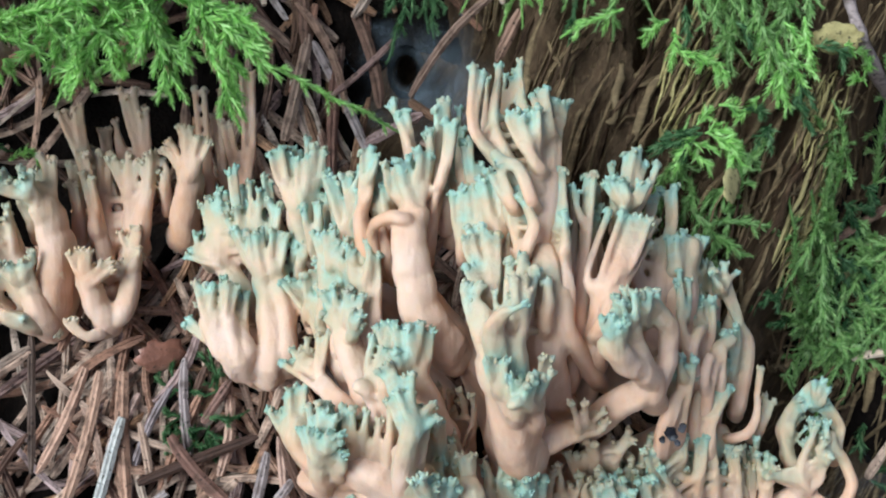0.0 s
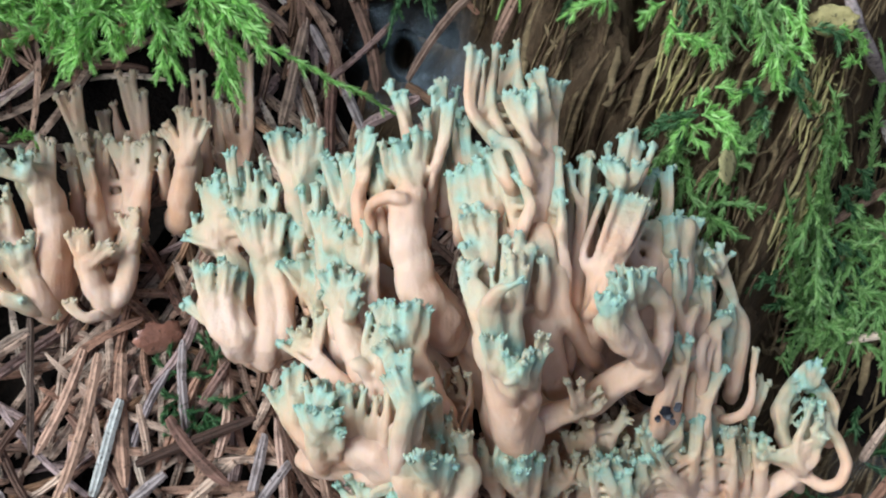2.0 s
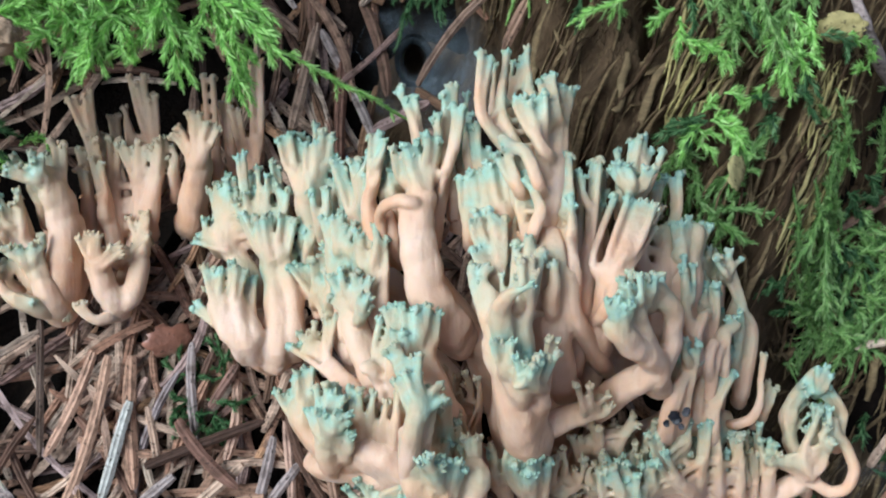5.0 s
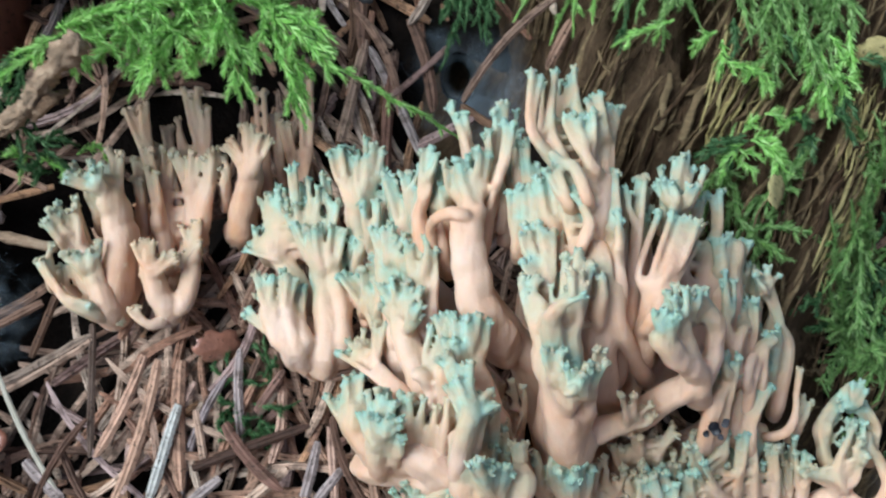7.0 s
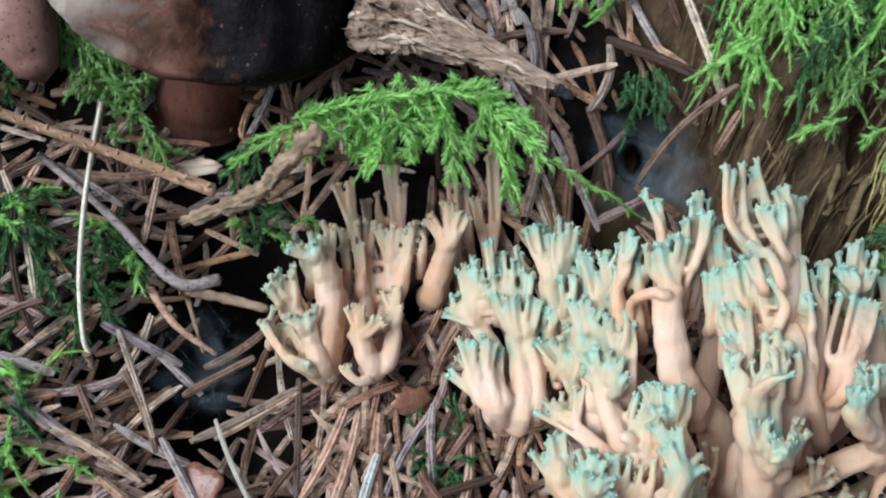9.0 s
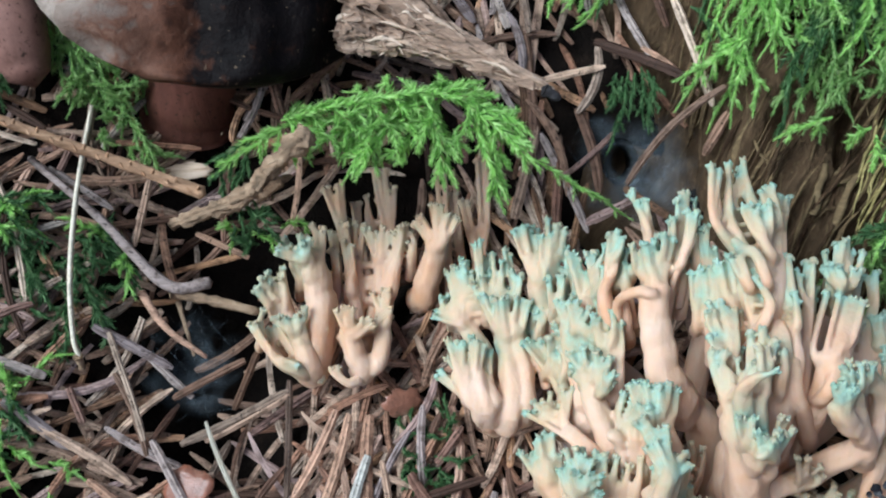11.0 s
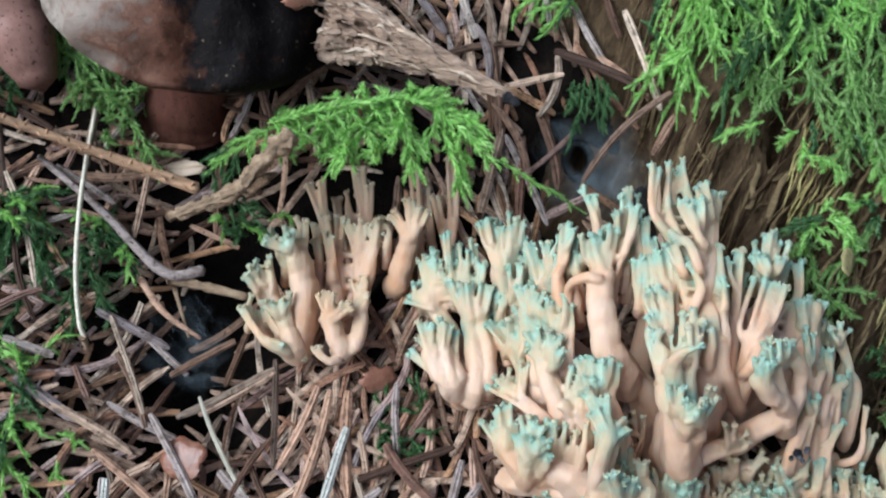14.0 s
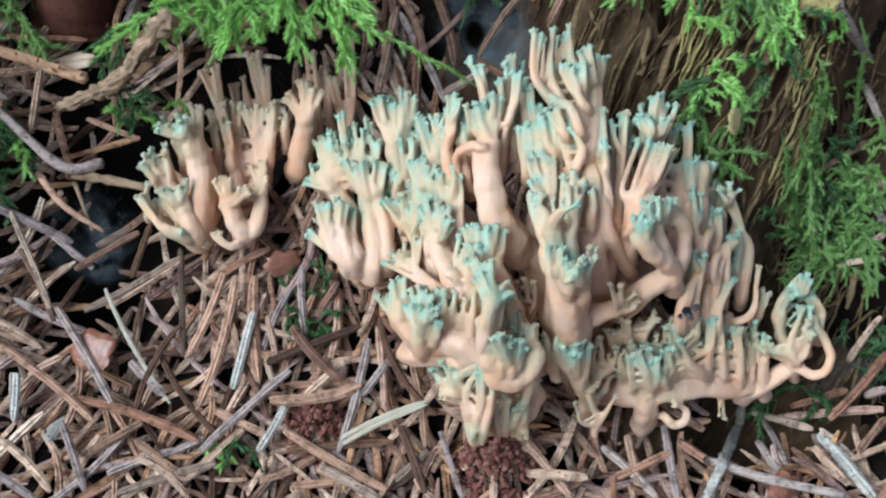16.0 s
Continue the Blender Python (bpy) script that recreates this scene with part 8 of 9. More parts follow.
rod(rootl, "root", mat_needle_grey, (0.9, 1.1, 0.9), (68.5, 152.9, 34.3), (72.8, 149.3, 26.1), (83.3, 155.7, 8.4), knob=0.3)

# ---- scales, flakes and crumbs ----
shell("cone_scale", (-44.7, 119.7, -15.7), (62, 24, 30), 8.0, 5.6, 0.38, mat_scale, "glossy reddish brown cone scale on the needles", "cone scale")
shell("cone_scale", (-85.9, 102.1, -25.1), (38, 0, -12), 10, 8, 0.25, mat_scale, "flat reddish brown cone scale with a pale edge", "cone scale")
shell("cone_scale", (62.4, 80.5, -43.4), (45, 10, 40), 9, 6, 0.6, mat_scale, "reddish brown cone scale among needles", "cone scale")
shell("dry_flake", (67.3, 148.4, 29.4), (62, -10, -14), 7.0, 4.4, 0.12, mat_flake, "pale yellow dry leaf flake caught on moss", "leaf flake")
shell("dry_flake", (50.2, 129.0, 17.0), (48, 6, 70), 6.5, 3.6, 0.18, mat_flake, "pale yellow dry leaf flake caught on moss", "leaf flake")
shell("dry_flake", (77.6, 138.4, -16.0), (50, 30, 60), 4, 1.8, 0.3, mat_flake, "small whitish flake on moss", "leaf flake")
shell("dry_flake", (-92.6, 156.3, 11.7), (36, 0, 10), 9, 3.6, 0.08, mat_pale_wood, "pale torn bark flake under the orange twig", "bark flake")
shell("dry_flake", (-94.5, 88.7, -35.2), (35, 10, 60), 6, 3, 0.3, mat_lichen, "small whitish flake on the needles", "bark flake")
shell("dry_flake", (-57.4, 158.6, 57.0), (71, 0, 35), 8.5, 4.2, 0.35, mat_scale, "reddish brown bud scale stuck on the bolete cap", "bud scale")
crumbs((-37.5, 91.3, 7.0), 8.0, 6.0, 220, 1.2, mat_crumb, "crumbly red-brown rotten wood between needles")
crumbs((2.6, 84.5, 9.0), 10.0, 7.0, 340, 1.3, mat_crumb, "crumbly red-brown rotten wood below the coral")
for k, (x, y, z, size) in enumerate(((39.7, 95.5, -0.6, 0.9), (41.3, 96.4, -0.4, 0.6), (38.4, 94.9, -0.9, 0.5), (40.6, 94.4, -1.2, 0.45))):
    lump = bmesh.new()
    bmesh.ops.create_icosphere(lump, subdivisions=3, radius=size * 0.001)
    for v in lump.verts:
        v.co *= 1 + 0.6 * noise.noise(v.co * 1300 + Vector((k * 5, 0, 0))) + 0.25 * noise.noise(v.co * 3100)
    crumb = part("dark_crumb", lump, mat_grey_crumb, None)
    crumb.location = Vector((x, y, z)) * 0.001
    tagged(crumb, "dark grey crumb of debris stuck on the coral", "debris", "crumbs on the coral")

# ---- mushrooms behind ----
bolete = thing("bolete_mushroom", (-0.0772, 0.1730, 0.0095), "decaying brown bolete with a blackened blotched cap", "mushroom", "boletes")
cap = shade(part("cap", lathe([(6.0, 37.8), (16.0, 36.0), (26.0, 35.4), (30.6, 36.6), (32.6, 39.0), (33.0, 41.4), (32.6, 43.8), (31.0, 46.8), (28.5, 49.8), (25.0, 53.0), (21.0, 55.4), (16.0, 57.4), (11.0, 58.6), (6.0, 59.4), (0.5, 59.8)], 96, 0.10, 0.09), mat_cap, bolete))
cap.rotation_euler = (0, radians(16), 0)
cap.location = (-0.0175, 0, 0.0010)
rod(bolete, "stem", mat_bolete_stem, (10.2, 9.6, 8.6, 8.0), (-95.3, 170.5, 13.6), (-91.8, 171.2, 23.1), (-79.2, 173.0, 48.2), sides=24, lobes=0.03, knob=0.1)
bolete = thing("bolete_mushroom", (-0.1195, 0.1660, 0.0296), "pinkish brown bolete stem leaning in shade", "mushroom", "boletes")
rod(bolete, "stem", mat_bolete_pink, (9.8, 9.2, 7.4, 4.4), (-138.2, 187.2, 55.7), (-130.1, 174.7, 48.0), (-123.5, 165.7, 40.3), (-120.4, 160.6, 33.0), sides=24, lobes=0.04, knob=0.15)
cap = shade(part("cap", lathe([(4.0, -1.0), (14.0, -2.0), (19.0, 1.0), (18.0, 6.0), (12.0, 10.0), (0.4, 12.0)], 40, 0.1), mat_bolete_stem, bolete))
cap.location = Vector((-136.2, 187.2, 55.7)) * 0.001 - bolete.location

splint = thing("wood_splinter", (-0.0176, 0.1516, 0.0389), "weathered fibrous wood splinter lying against the bolete", "wood splinter")
CORE = spline(((-56.5, 162.4, 51.1), (-46.0, 159.6, 48.3), (-33.0, 156.2, 43.8), (-15.8, 152.0, 37.6)), 120)
OVER, ACROSS = Vector((0.1, -0.70, 0.70)), Vector((0.0, 0.70, 0.70))


def splinter_body():
    """Porous weathered wood that frays at one end and narrows to a point, with grooves and rotted pits along its grain."""
    at = splint.location
    bm = bmesh.new()
    rings = []
    for k, p in enumerate(CORE):
        u = k / 120
        ring = []
        for j in range(150):
            a = 6.2832 * j / 150
            r = 8.2 * (1 - u) ** 1.0 + 0.7
            x, y, s = math.cos(a) * r, math.sin(a) * r, 46 * u
            groove = 1 - 2 * abs(noise.noise(Vector((s * 0.11, x * 0.40, y * 0.40))))
            fine = 1 - 2 * abs(noise.noise(Vector((s * 0.35, x * 0.95, y * 0.95 + 9))))
            pit = smooth_step(0.08, 0.26, noise.noise(Vector((s * 0.24, x * 0.38, y * 0.38 + 20))))
            f = max(0.12, 0.86 + 0.22 * groove + 0.14 * fine - 0.95 * pit * (1 - 0.4 * u))
            fray = CORE[min(120, k + int(26 * (1 - u) ** 6 * (0.5 + noise.noise(Vector((x * 0.7, y * 0.7, 4))))))]
            ring.append(bm.verts.new((fray + OVER * (x * 0.45 * f) + ACROSS * (y * f)) * 0.001 - at))
        rings.append(ring)
    for p, q in zip(rings, rings[1:]):
        for j in range(150):
            bm.faces.new((p[j], p[(j + 1) % 150], q[(j + 1) % 150], q[j]))
    bm.faces.new(rings[0])
    bm.faces.new(rings[-1])
    bmesh.ops.recalc_face_normals(bm, faces=bm.faces)
    return part("splinter_core", bm, mat_driftwood, splint)


splinter_body()
for k in range(90):
    u0 = rng.random() ** 1.5 * 0.8
    u1 = min(1.0, u0 + rng.uniform(0.10, 0.30))
    swing, girth = rng.uniform(-1.9, 1.7), rng.uniform(0.86, 1.04)
    places = []
    for j in range(5):
        u = u0 + (u1 - u0) * j / 4
        r = (8.2 * (1 - u) + 0.7) * girth + (rng.uniform(0.2, 1.6) if j in (0, 4) and k % 3 == 0 and u < 0.6 else 0)
        places.append(CORE[int(u * 120)] + OVER * (r * 0.45 * math.cos(swing)) + ACROSS * (r * math.sin(swing)) + Vector(noise.noise_vector(Vector((k * 1.7, j * 0.9, 3)))) * (1.8 - 1.4 * u))
    w = rng.uniform(0.12, 0.50) * (1.2 - 0.5 * u0)
    rod(splint, "splinter_fibre", mat_driftwood if k % 3 else mat_pale_wood, (w * 0.3, w, w * 0.9, w * 0.15), *places, sides=7, lobes=0.25, knob=0.35)
rod(splint, "charred_tip", mat_dark_tip, (1.0, 0.9, 0.5), (-17.6, 151.4, 38.6), (-15.8, 151.0, 37.6), (-14.9, 150.8, 37.0), sides=12, knob=0.4)

# ---- moss ----
arch = thing("moss_frond", (-0.0565, 0.1455, 0.0355), "bright green feathery moss frond arching over the small coral", "moss", "moss plants")
shoot(arch, (-65.0, 143.2, 37.1), (-33.5, 146.1, 41.3), 3.25, 2.5, 0)
shoot(arch, (-64.4, 145.1, 36.8), (-34.3, 146.8, 40.0), 2.6, 2.5, 0)
shoot(arch, (-40.1, 146.1, 42.1), (-24.0, 143.7, 39.0), 3.25, 1.5, 0)
shoot(arch, (-39.3, 148.0, 41.7), (-26.1, 144.6, 38.1), 2.6, 1.5, 0)
shoot(arch, (-33.5, 145.9, 41.1), (-17.6, 136.4, 32.6), 3.25, 2, 0)
shoot(arch, (-32.7, 147.8, 40.7), (-19.9, 138.2, 32.5), 2.6, 2, 0)
shoot(arch, (-19.8, 137.8, 34.2), (-0.1, 143.2, 14.5), 1.12, 0.8, 1.0)
shoot(arch, (-55.6, 141.0, 36.5), (-45.7, 145.5, 40.9), 3.0, 1, 0)
shoot(arch, (-54.9, 142.8, 36.1), (-44.3, 147.2, 40.3), 2.4, 1, 0)
shoot(arch, (-51.3, 141.3, 34.9), (-38.0, 145.9, 40.2), 3.0, 1.5, 0)
shoot(arch, (-50.6, 143.2, 34.5), (-35.4, 147.5, 39.4), 2.4, 1.5, 0)
shoot(arch, (-46.9, 141.7, 34.7), (-51.3, 138.8, 31.1), 2.5, 0.5, 0)
shoot(arch, (-46.1, 143.6, 34.3), (-54.7, 139.9, 30.4), 2.0, 0.5, 0)
shoot(arch, (-44.6, 143.6, 37.6), (-50.7, 136.6, 28.9), 2.75, 1.5, 0)
shoot(arch, (-43.9, 145.5, 37.2), (-54.0, 137.0, 27.6), 2.2, 1.5, 0)
shoot(arch, (-50.1, 143.5, 38.2), (-56.0, 141.6, 34.4), 2.5, 0.5, 0)
shoot(arch, (-49.5, 145.3, 37.8), (-56.6, 142.4, 33.1), 2.0, 0.5, 0)
shoot(arch, (-37.7, 143.5, 39.3), (-34.6, 134.6, 29.0), 2.75, 0.5, 0)
shoot(arch, (-37.0, 145.4, 38.9), (-33.3, 137.0, 29.0), 2.2, 0.5, 0)
shoot(arch, (-36.7, 144.4, 40.1), (-39.8, 139.3, 34.2), 2.75, 1, 0)
shoot(arch, (-35.9, 146.3, 39.7), (-41.3, 141.0, 34.0), 2.2, 1, 0)
shoot(arch, (-30.0, 143.5, 39.6), (-24.0, 130.3, 27.6), 2.88, 1, 0)
shoot(arch, (-29.2, 145.3, 39.2), (-23.3, 132.6, 27.6), 2.3, 1, 0)
shoot(arch, (-28.9, 144.4, 40.4), (-22.0, 138.0, 34.7), 2.88, 1, 0)
shoot(arch, (-28.1, 146.2, 40.0), (-21.1, 139.9, 34.3), 2.3, 1, 0)
shoot(arch, (-33.4, 142.3, 36.2), (-32.2, 140.0, 32.4), 2.25, 0.5, 0)
shoot(arch, (-32.6, 144.2, 35.8), (-34.7, 141.2, 31.8), 1.8, 0.5, 0)
shoot(arch, (-35.7, 145.7, 41.2), (-36.4, 148.2, 42.3), 2.25, 0.3, 0)
shoot(arch, (-34.9, 147.6, 40.8), (-36.2, 150.3, 42.2), 1.8, 0.3, 0)
shoot(arch, (-40.0, 144.1, 40.2), (-41.5, 148.3, 41.7), 2.25, 0.5, 0)
shoot(arch, (-39.2, 146.0, 39.8), (-43.9, 150.0, 41.5), 1.8, 0.5, 0)
shoot(arch, (-46.9, 145.0, 39.2), (-50.5, 146.9, 40.1), 2.25, 0.5, 0)
shoot(arch, (-46.2, 146.9, 38.8), (-53.8, 148.5, 40.0), 1.8, 0.5, 0)
shoot(arch, (-26.7, 144.2, 39.9), (-21.1, 141.2, 36.2), 2.75, 0.8, 0)
shoot(arch, (-25.9, 146.1, 39.5), (-23.0, 143.7, 36.8), 2.2, 0.8, 0)
shoot(arch, (-42.3, 141.4, 35.1), (-44.6, 139.1, 30.4), 2.5, 0.5, 0)
shoot(arch, (-41.5, 143.3, 34.7), (-44.2, 140.4, 29.6), 2.0, 0.5, 0)
shoot(arch, (-51.4, 142.9, 36.4), (-54.9, 140.0, 31.4), 2.38, 0.5, 0)
shoot(arch, (-50.7, 144.8, 36.0), (-52.5, 142.4, 31.2), 1.9, 0.5, 0)
shoot(arch, (-32.4, 145.6, 40.6), (-25.7, 145.9, 41.4), 2.5, 0.8, 0)
shoot(arch, (-31.6, 147.5, 40.2), (-26.5, 146.5, 40.0), 2.0, 0.8, 0)
shoot(arch, (-37.8, 145.5, 41.2), (-30.2, 147.2, 41.9), 2.5, 0.6, 0)
shoot(arch, (-37.1, 147.4, 40.9), (-28.9, 149.4, 41.7), 2.0, 0.6, 0)
shoot(arch, (-45.7, 143.5, 37.6), (-40.0, 141.7, 36.5), 2.75, 0.6, 0)
shoot(arch, (-45.0, 145.4, 37.2), (-41.3, 142.3, 35.1), 2.2, 0.6, 0)
shoot(arch, (-41.1, 142.4, 37.3), (-35.5, 141.3, 35.5), 2.62, 0.6, 0)
shoot(arch, (-40.4, 144.2, 36.9), (-36.8, 143.3, 35.5), 2.1, 0.6, 0)
shoot(arch, (-56.0, 141.6, 34.4), (-60.6, 140.5, 32.5), 2.5, 0.5, 0)
shoot(arch, (-55.3, 143.5, 34.0), (-59.3, 142.0, 31.7), 2, 0.5, 0)
shoot(arch, (-52.5, 143.6, 37.3), (-58.3, 143.4, 36.5), 2.5, 0.6, 0)
shoot(arch, (-51.9, 145.5, 36.9), (-61.6, 143.8, 35.2), 2.0, 0.6, 0)
shoot(arch, (-63.3, 144.5, 35.4), (-77.8, 141.6, 29.0), 1.9, 1.2, 0, mat_moss)
shoot(arch, (-66.8, 143.7, 33.7), (-79.1, 139.7, 25.9), 1.8, 0.8, 0, mat_moss)
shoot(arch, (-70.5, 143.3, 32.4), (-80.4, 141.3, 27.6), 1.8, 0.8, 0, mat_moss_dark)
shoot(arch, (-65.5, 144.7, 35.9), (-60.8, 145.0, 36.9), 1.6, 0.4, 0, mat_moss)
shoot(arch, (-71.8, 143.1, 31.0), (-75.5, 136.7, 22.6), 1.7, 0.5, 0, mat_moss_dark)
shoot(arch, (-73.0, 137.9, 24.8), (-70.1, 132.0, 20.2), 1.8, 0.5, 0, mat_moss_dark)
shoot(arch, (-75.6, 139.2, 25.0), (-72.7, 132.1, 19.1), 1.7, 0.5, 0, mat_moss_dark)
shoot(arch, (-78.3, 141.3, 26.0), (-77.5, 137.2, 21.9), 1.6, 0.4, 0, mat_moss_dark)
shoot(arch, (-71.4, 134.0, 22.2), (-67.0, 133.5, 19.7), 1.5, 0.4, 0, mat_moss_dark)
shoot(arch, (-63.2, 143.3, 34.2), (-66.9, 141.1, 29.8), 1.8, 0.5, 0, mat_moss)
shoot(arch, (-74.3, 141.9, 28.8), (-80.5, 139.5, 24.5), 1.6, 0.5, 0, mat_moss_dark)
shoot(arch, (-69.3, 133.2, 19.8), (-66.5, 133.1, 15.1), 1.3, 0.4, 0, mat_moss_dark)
shoot(arch, (-45.1, 146.8, 36.1), (-45.2, 149.9, 37.8), 1.9, 0.5, 0)
shoot(arch, (-45.1, 146.7, 39.0), (-46.4, 151.4, 41.0), 2.3, 0.5, 0)
shoot(arch, (-37.2, 145.1, 41.5), (-38.0, 140.3, 36.9), 2.2, 0.5, 0)
shoot(arch, (-56.2, 144.2, 38.0), (-55.7, 147.5, 38.4), 2.6, 0.5, 0)
shoot(arch, (-28.7, 142.5, 37.1), (-27.0, 140.2, 34.9), 1.8, 0.5, 0)
shoot(arch, (-64.3, 142.0, 35.1), (-59.0, 138.5, 30.8), 1.8, 0.5, 0)
shoot(arch, (-36.7, 143.7, 38.3), (-39.2, 142.4, 35.7), 1.7, 0.5, 0)
shoot(arch, (-44.3, 146.1, 37.3), (-41.0, 148.1, 38.4), 2.0, 0.5, 0)
shoot(arch, (-46.7, 141.1, 37.6), (-50.5, 140.0, 36.7), 2.5, 0.5, 0)
shoot(arch, (-36.9, 149.2, 38.1), (-34.8, 150.6, 39.4), 1.8, 0.5, 0)
shoot(arch, (-60.9, 142.5, 36.1), (-54.2, 140.6, 34.2), 2.0, 0.5, 0)
shoot(arch, (-36.9, 145.3, 40.1), (-41.1, 142.6, 35.6), 1.9, 0.5, 0)
shoot(arch, (-25.1, 141.0, 33.7), (-25.7, 136.4, 29.0), 2.1, 0.5, 0)
shoot(arch, (-26.6, 142.9, 36.1), (-29.0, 140.8, 33.4), 2.5, 0.5, 0)
shoot(arch, (-37.9, 148.4, 37.8), (-38.9, 145.9, 35.8), 2.2, 0.5, 0)
shoot(arch, (-24.3, 141.5, 37.8), (-22.5, 144.7, 39.5), 1.8, 0.5, 0)
shoot(arch, (-64.6, 147.4, 35.2), (-62.7, 148.2, 35.9), 1.8, 0.5, 0)
shoot(arch, (-61.9, 143.5, 35.9), (-59.7, 146.9, 36.9), 2.5, 0.5, 0)
shoot(arch, (-49.7, 145.8, 35.2), (-48.7, 147.7, 35.5), 2.0, 0.5, 0)
shoot(arch, (-64.5, 143.7, 37.7), (-60.7, 140.2, 33.7), 2.4, 0.5, 0)
shoot(arch, (-39.2, 147.5, 37.5), (-37.9, 147.0, 34.2), 1.8, 0.5, 0)
shoot(arch, (-31.0, 144.2, 37.3), (-33.4, 139.7, 33.8), 1.9, 0.5, 0)
shoot(arch, (-26.6, 141.9, 35.7), (-20.3, 141.5, 32.7), 1.9, 0.5, 0)
shoot(arch, (-56.0, 146.9, 36.0), (-51.0, 144.9, 31.3), 2.3, 0.5, 0)
shoot(arch, (-25.1, 141.4, 37.4), (-23.6, 144.4, 38.7), 2.3, 0.5, 0)
shoot(arch, (-28.7, 142.8, 37.3), (-29.0, 145.0, 37.9), 2.2, 0.5, 0)
veil = thing("moss_plant", (0.0007, 0.1695, 0.0201), "dark blue-green moss hanging behind spider silk", "moss", "moss plants")
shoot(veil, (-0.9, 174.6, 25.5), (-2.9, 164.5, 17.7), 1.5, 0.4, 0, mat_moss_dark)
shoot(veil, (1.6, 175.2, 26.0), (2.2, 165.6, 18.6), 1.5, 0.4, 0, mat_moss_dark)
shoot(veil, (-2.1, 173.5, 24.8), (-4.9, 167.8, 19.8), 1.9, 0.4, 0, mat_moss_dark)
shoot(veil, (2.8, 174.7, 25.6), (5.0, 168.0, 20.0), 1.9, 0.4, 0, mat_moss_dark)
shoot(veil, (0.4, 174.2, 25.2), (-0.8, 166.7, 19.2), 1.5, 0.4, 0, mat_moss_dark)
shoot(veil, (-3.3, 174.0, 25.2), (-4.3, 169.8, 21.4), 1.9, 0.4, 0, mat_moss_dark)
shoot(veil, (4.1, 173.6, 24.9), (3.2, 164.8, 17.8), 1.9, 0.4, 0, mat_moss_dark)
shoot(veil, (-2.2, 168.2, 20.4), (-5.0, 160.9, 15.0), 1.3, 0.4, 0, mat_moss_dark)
curtain = thing("moss_plant", (0.0527, 0.1449, 0.0208), "fresh green feather moss hanging down the rotten stump", "moss", "moss plants")
shoot(curtain, (57.5, 147.0, 30.4), (58.9, 138.5, 22.3), 2.4, 0.8, 0, mat_moss)
shoot(curtain, (56.8, 147.0, 29.3), (56.2, 143.9, 25.1), 2.2, 0.8, 0, mat_moss)
shoot(curtain, (59.8, 146.2, 28.8), (61.4, 141.7, 23.5), 2.2, 0.8, 0, mat_moss)
shoot(curtain, (43.7, 151.6, 33.5), (44.0, 147.2, 28.4), 2.2, 0.8, 0, mat_moss_dark)
shoot(curtain, (41.3, 151.2, 31.2), (37.1, 150.1, 28.4), 2.0, 0.8, 0, mat_moss)
shoot(curtain, (42.2, 150.0, 30.4), (41.9, 146.2, 25.6), 2.2, 0.8, 0, mat_moss)
shoot(curtain, (43.0, 147.0, 28.3), (50.3, 145.3, 25.1), 2.2, 0.8, 0, mat_moss)
shoot(curtain, (44.3, 146.2, 27.8), (48.5, 146.4, 25.9), 2.0, 0.8, 0, mat_moss)
shoot(curtain, (49.1, 145.5, 27.2), (50.2, 143.8, 24.1), 1.8, 0.8, 0, mat_moss)
shoot(curtain, (34.1, 151.3, 33.3), (24.6, 150.8, 28.7), 1.8, 0.8, 0, mat_moss)
shoot(curtain, (46.4, 137.0, 20.2), (38.9, 136.4, 16.5), 2.4, 0.8, 0, mat_moss_dark)
shoot(curtain, (46.0, 137.6, 20.8), (40.5, 137.4, 18.6), 2.4, 0.8, 0, mat_moss_dark)
shoot(curtain, (47.3, 137.0, 20.2), (53.7, 133.7, 16.0), 2.4, 0.8, 0, mat_moss)
shoot(curtain, (45.6, 136.6, 20.0), (42.3, 134.8, 16.6), 2.4, 0.8, 0, mat_moss)
shoot(curtain, (46.9, 137.0, 20.2), (52.1, 137.8, 18.8), 2.4, 0.8, 0, mat_moss)
shoot(curtain, (45.6, 138.1, 21.0), (48.6, 141.4, 21.5), 2, 0.8, 0, mat_moss)
shoot(curtain, (48.2, 136.5, 20.0), (52.9, 135.2, 17.0), 2.4, 0.8, 0, mat_moss)
shoot(curtain, (44.8, 136.8, 19.1), (47.7, 133.2, 14.6), 2.2, 0.8, 0, mat_moss)
shoot(curtain, (49.1, 140.6, 22.8), (53.0, 140.7, 20.9), 2.2, 0.8, 0, mat_moss)
shoot(curtain, (52.6, 139.9, 22.3), (57.0, 140.4, 20.6), 2.0, 0.8, 0, mat_moss_dark)
shoot(curtain, (58.8, 149.2, 31.9), (62.2, 146.9, 28.2), 2.2, 0.8, 0, mat_moss)
shoot(curtain, (61.9, 150.0, 32.3), (63.0, 144.0, 26.1), 2.2, 0.8, 0, mat_moss)
shoot(curtain, (63.5, 146.2, 29.8), (69.4, 146.6, 27.2), 2.0, 0.8, 0, mat_moss_dark)
shoot(curtain, (67.8, 146.2, 29.8), (73.3, 148.9, 24.2), 1.5, 0.8, 0, mat_moss)
shoot(curtain, (73.2, 148.8, 25.9), (73.1, 147.7, 21.9), 1.5, 0.8, 0, mat_moss)
shoot(curtain, (72.7, 146.8, 22.7), (69.8, 145.0, 24.0), 1.3, 0.8, 0, mat_moss)
shoot(curtain, (51.7, 150.0, 31.4), (54.6, 147.7, 27.7), 2.2, 0.8, 0, mat_moss_dark)
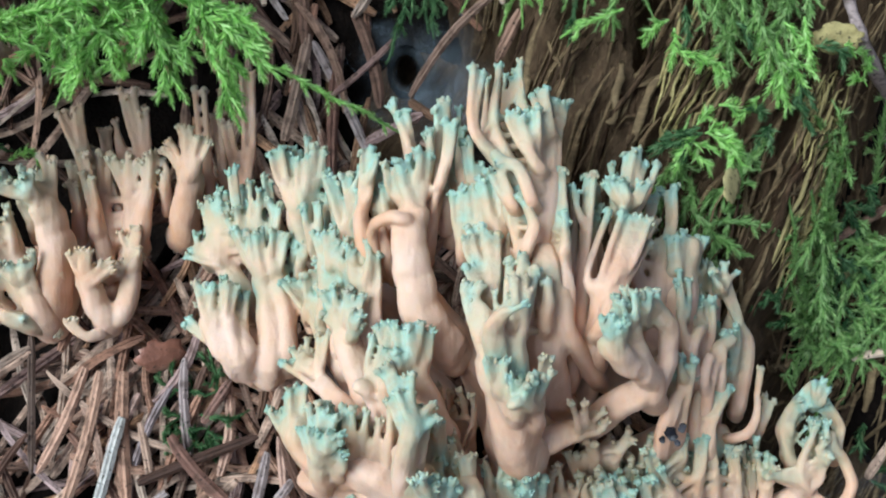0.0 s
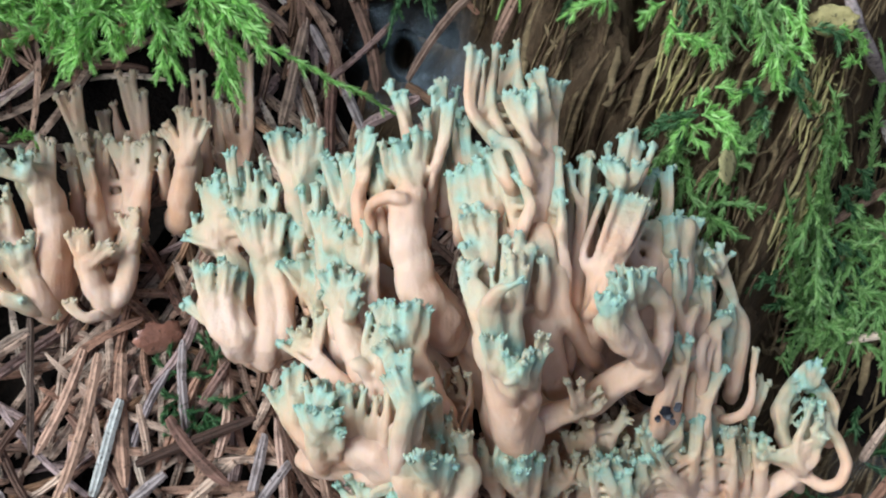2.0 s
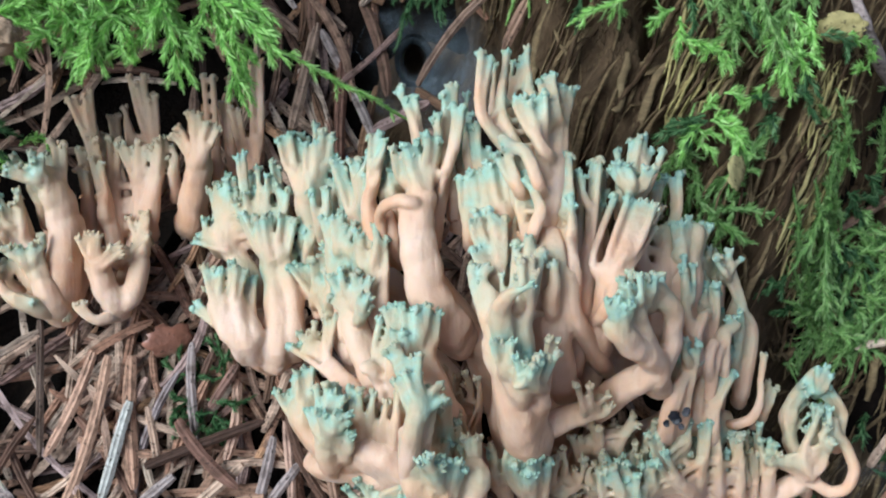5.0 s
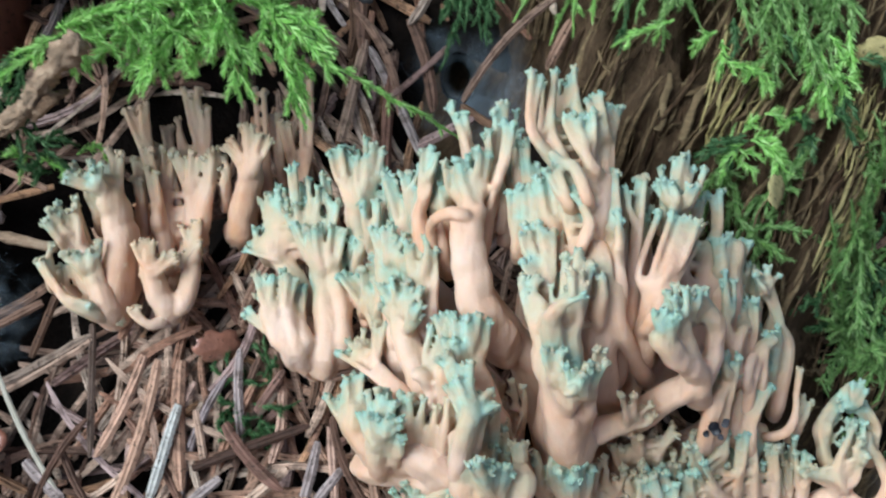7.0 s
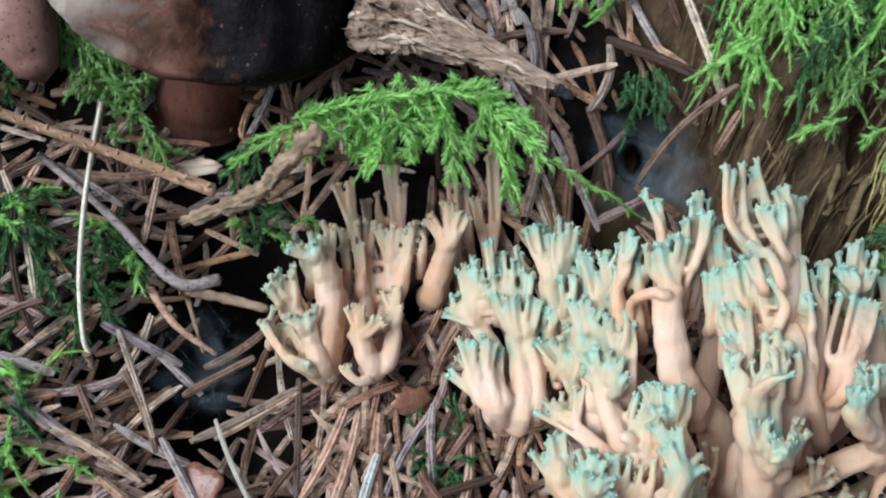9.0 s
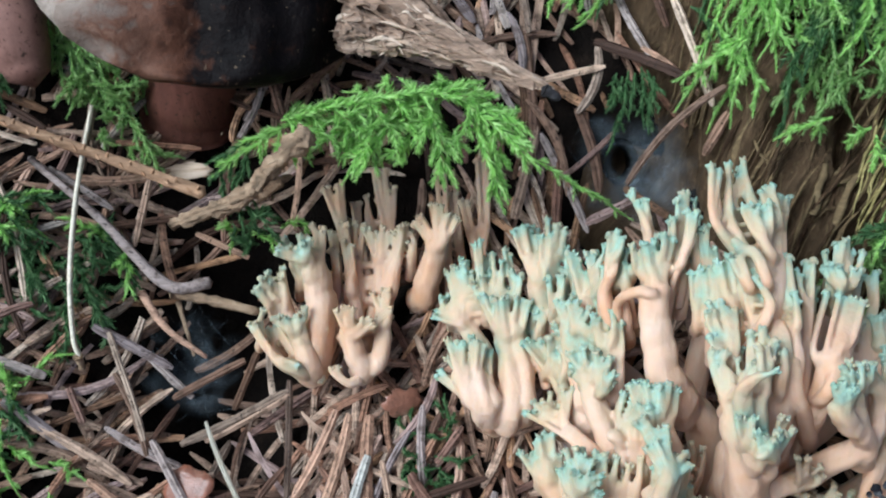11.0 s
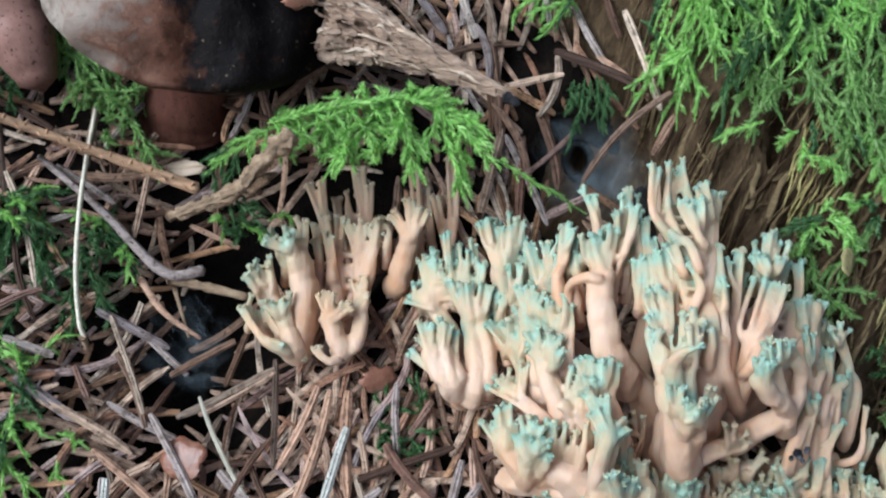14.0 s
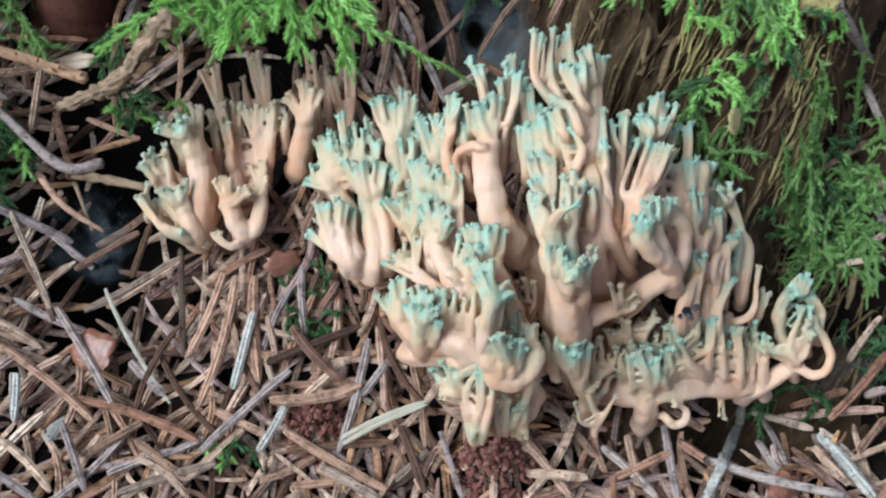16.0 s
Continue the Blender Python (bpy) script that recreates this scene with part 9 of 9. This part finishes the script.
shoot(curtain, (54.3, 151.4, 32.4), (56.4, 148.4, 28.2), 2.2, 0.8, 0, mat_moss)
shoot(curtain, (58.4, 144.0, 27.2), (57.9, 140.9, 23.1), 2, 0.8, 0, mat_moss)
shoot(curtain, (62.1, 143.9, 26.2), (60.7, 140.1, 21.4), 2, 0.8, 0, mat_moss_dark)
shoot(curtain, (55.3, 141.6, 23.6), (52.1, 139.2, 19.9), 2, 0.8, 0, mat_moss)
shoot(curtain, (57.2, 138.6, 20.4), (54.8, 136.8, 17.2), 2, 0.8, 0, mat_moss_dark)
shoot(curtain, (60.5, 141.0, 23.0), (64.6, 138.3, 18.2), 2, 0.8, 0, mat_moss_dark)
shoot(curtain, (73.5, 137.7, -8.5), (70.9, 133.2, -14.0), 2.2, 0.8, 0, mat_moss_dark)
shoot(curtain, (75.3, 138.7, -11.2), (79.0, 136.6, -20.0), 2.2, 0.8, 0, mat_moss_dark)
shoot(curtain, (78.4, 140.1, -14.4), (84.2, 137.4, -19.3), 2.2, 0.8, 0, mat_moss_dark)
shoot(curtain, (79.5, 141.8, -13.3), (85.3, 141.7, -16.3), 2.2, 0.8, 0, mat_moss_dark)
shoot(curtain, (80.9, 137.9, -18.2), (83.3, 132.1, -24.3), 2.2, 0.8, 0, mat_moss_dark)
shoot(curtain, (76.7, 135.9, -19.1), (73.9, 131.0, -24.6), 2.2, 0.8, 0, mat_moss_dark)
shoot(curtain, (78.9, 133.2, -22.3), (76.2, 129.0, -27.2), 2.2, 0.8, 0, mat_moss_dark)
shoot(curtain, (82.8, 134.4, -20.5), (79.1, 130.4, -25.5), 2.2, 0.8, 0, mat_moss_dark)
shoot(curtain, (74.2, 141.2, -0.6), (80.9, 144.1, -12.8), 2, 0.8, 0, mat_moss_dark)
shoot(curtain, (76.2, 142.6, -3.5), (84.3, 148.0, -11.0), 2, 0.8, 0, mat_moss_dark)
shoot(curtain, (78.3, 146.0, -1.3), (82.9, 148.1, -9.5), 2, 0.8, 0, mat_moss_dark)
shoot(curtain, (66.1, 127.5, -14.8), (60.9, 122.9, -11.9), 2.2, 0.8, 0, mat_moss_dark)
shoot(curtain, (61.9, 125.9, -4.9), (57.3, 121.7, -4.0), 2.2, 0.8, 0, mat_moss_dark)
moss_patch(40.0, 181.0, 19, 12, 52, "lush fresh green moss curtain on top of the stump", lift=(3, 14), long=(10, 20))
moss_patch(48.4, 167.9, 15, 12, 42, "lush fresh green moss hanging over rotten wood", lift=(3, 13), long=(10, 18), material=mat_moss_soft)
moss_patch(19.7, 181.8, 13, 7, 22, "fresh green moss tips beside the stump", lift=(3, 10), long=(8, 15))
moss_patch(-4.0, 193.3, 10, 5, 12, "fresh green moss edge above the litter", lift=(3, 9), long=(8, 14))
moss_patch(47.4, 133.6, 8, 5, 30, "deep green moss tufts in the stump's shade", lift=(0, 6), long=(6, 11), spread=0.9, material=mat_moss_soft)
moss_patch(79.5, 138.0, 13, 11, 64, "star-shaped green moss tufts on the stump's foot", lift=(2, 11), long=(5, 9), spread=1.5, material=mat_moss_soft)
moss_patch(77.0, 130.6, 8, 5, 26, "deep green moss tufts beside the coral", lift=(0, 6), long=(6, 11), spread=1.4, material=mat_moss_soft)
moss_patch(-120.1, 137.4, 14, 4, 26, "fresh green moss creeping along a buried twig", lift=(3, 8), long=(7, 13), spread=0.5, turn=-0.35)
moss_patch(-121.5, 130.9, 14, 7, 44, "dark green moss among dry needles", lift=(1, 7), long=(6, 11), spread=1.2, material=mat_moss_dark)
moss_patch(-121.7, 100.4, 10, 9, 26, "green moss at the litter's edge", lift=(2, 7), long=(7, 12), spread=0.8)
moss_patch(-123.1, 111.9, 7, 4, 9, "green moss at the litter's edge", lift=(2, 7), long=(7, 12), spread=0.5, turn=-0.3)
moss_patch(-129.1, 165.4, 6, 7, 20, "dark moss beside the brown mushroom", lift=(2, 8), long=(5, 9), spread=1.2, material=mat_moss_dark)
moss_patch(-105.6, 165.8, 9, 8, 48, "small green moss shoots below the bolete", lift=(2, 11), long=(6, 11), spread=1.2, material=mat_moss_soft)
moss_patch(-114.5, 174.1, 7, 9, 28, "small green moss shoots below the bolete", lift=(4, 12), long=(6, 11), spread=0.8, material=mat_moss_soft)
moss_patch(-39.1, 114.1, 5, 6, 26, "fine dark green moss between needles", lift=(1, 5), long=(4, 8), spread=1.3, material=mat_moss_dark, width=(0.9, 1.4))
moss_patch(-56.0, 85.7, 4, 2, 7, "small fresh moss sprig between needles", lift=(4, 7), long=(3, 6), spread=1.0, width=(1.0, 1.5))
moss_patch(-104.4, 138.5, 5, 4, 10, "fresh green moss between twigs", lift=(3, 7), long=(5, 9), spread=0.8)
moss_patch(-73.0, 142.0, 5, 3, 12, "fresh green moss round the broken twig", lift=(12, 18), long=(3, 6), spread=0.8)
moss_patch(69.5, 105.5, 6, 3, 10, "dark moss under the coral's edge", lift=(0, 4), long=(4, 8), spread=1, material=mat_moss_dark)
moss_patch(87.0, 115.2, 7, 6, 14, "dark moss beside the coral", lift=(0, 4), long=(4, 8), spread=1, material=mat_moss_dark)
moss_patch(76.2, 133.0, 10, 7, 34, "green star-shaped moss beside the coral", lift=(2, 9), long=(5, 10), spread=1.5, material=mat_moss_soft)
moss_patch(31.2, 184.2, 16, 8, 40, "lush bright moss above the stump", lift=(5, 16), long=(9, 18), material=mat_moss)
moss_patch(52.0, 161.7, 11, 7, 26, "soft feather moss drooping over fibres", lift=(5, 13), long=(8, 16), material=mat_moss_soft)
moss_patch(54.2, 180.2, 10, 9, 30, "bright moss at the top of the stump", lift=(6, 16), long=(8, 15), material=mat_moss)
moss_patch(26.6, 172.5, 9, 6, 16, "bright feather moss over dark wood", lift=(5, 12), long=(7, 13), material=mat_moss)

# ---- dead strands on the stump ----
def strands(label, a, b, count, spread, lift):
    """Dead straw-coloured strands that run together over the stump, from one place to another in millimetres."""
    at = lie((a[0] + b[0]) * 0.0005, (a[1] + b[1]) * 0.0005)
    owner = thing("dead_moss", at, label, "dead moss", "dead moss strands")
    a, b = Vector((*a, 0)) * 0.001, Vector((*b, 0)) * 0.001
    side = (b - a).cross(Vector((0, 0, 1))).normalized()
    for k in range(count):
        off, u0, u1 = rng.gauss(0, spread * 0.001), rng.uniform(-0.1, 0.4), rng.uniform(0.6, 1.1)
        rise = rng.uniform(0.3, 1.0) * lift * 0.001
        line = []
        for j in range(8):
            q = a.lerp(b, u0 + (u1 - u0) * j / 7) + side * off * (1 - 0.4 * j / 7) + Vector(noise.noise_vector(Vector((k * 2.7, j * 0.5, 1)))) * 0.0014
            line.append(Vector((q.x, q.y, floor_at(q.x, q.y) + rise + 0.0012 * noise.noise(Vector((k * 1.9, j * 0.6, 7))))) - at)
        w = rng.uniform(0.00012, 0.00042)
        bm = bmesh.new()
        tube(bm, line, [w * f for f in (0.4, 0.8, 1.0, 1.1, 1.0, 0.9, 0.7, 0.2)], 6, 0.2, k, 0.7)
        shade(part("strand", bm, mat_dead if k % 3 else mat_fibre, owner))
    return owner


strands("straw-coloured dead moss strands hanging on the stump", (69.0, 148.5), (63.5, 137.5), 34, 2.0, 6.0)
strands("olive dead moss strands across the stump's flank", (74.0, 144.0), (61.5, 125.5), 44, 2.2, 4.0)
strands("brown dead moss strands beside fresh shoots", (52.0, 158.0), (41.0, 140.0), 26, 3.5, 4.0)

# ---- spider silk ----
web((1.5, 161.4, 1.6), 13.0, 10.0, 30, "hazy sheet of spider silk round a dark funnel", (-1.8, 163.6, 10.6), 0.8)
web((-87.6, 123.3, 6.0), 11.0, 9.0, 24, "torn sheet of spider silk over a dark hollow", thick=0.55)
web((79.9, 107.0, 6.0), 10.0, 6.0, 14, "torn spider silk below the coral's edge", thick=0.4)
web((-113.6, 170.0, 9.0), 12.0, 9.0, 16, "spider silk below the old bolete", thick=0.8)
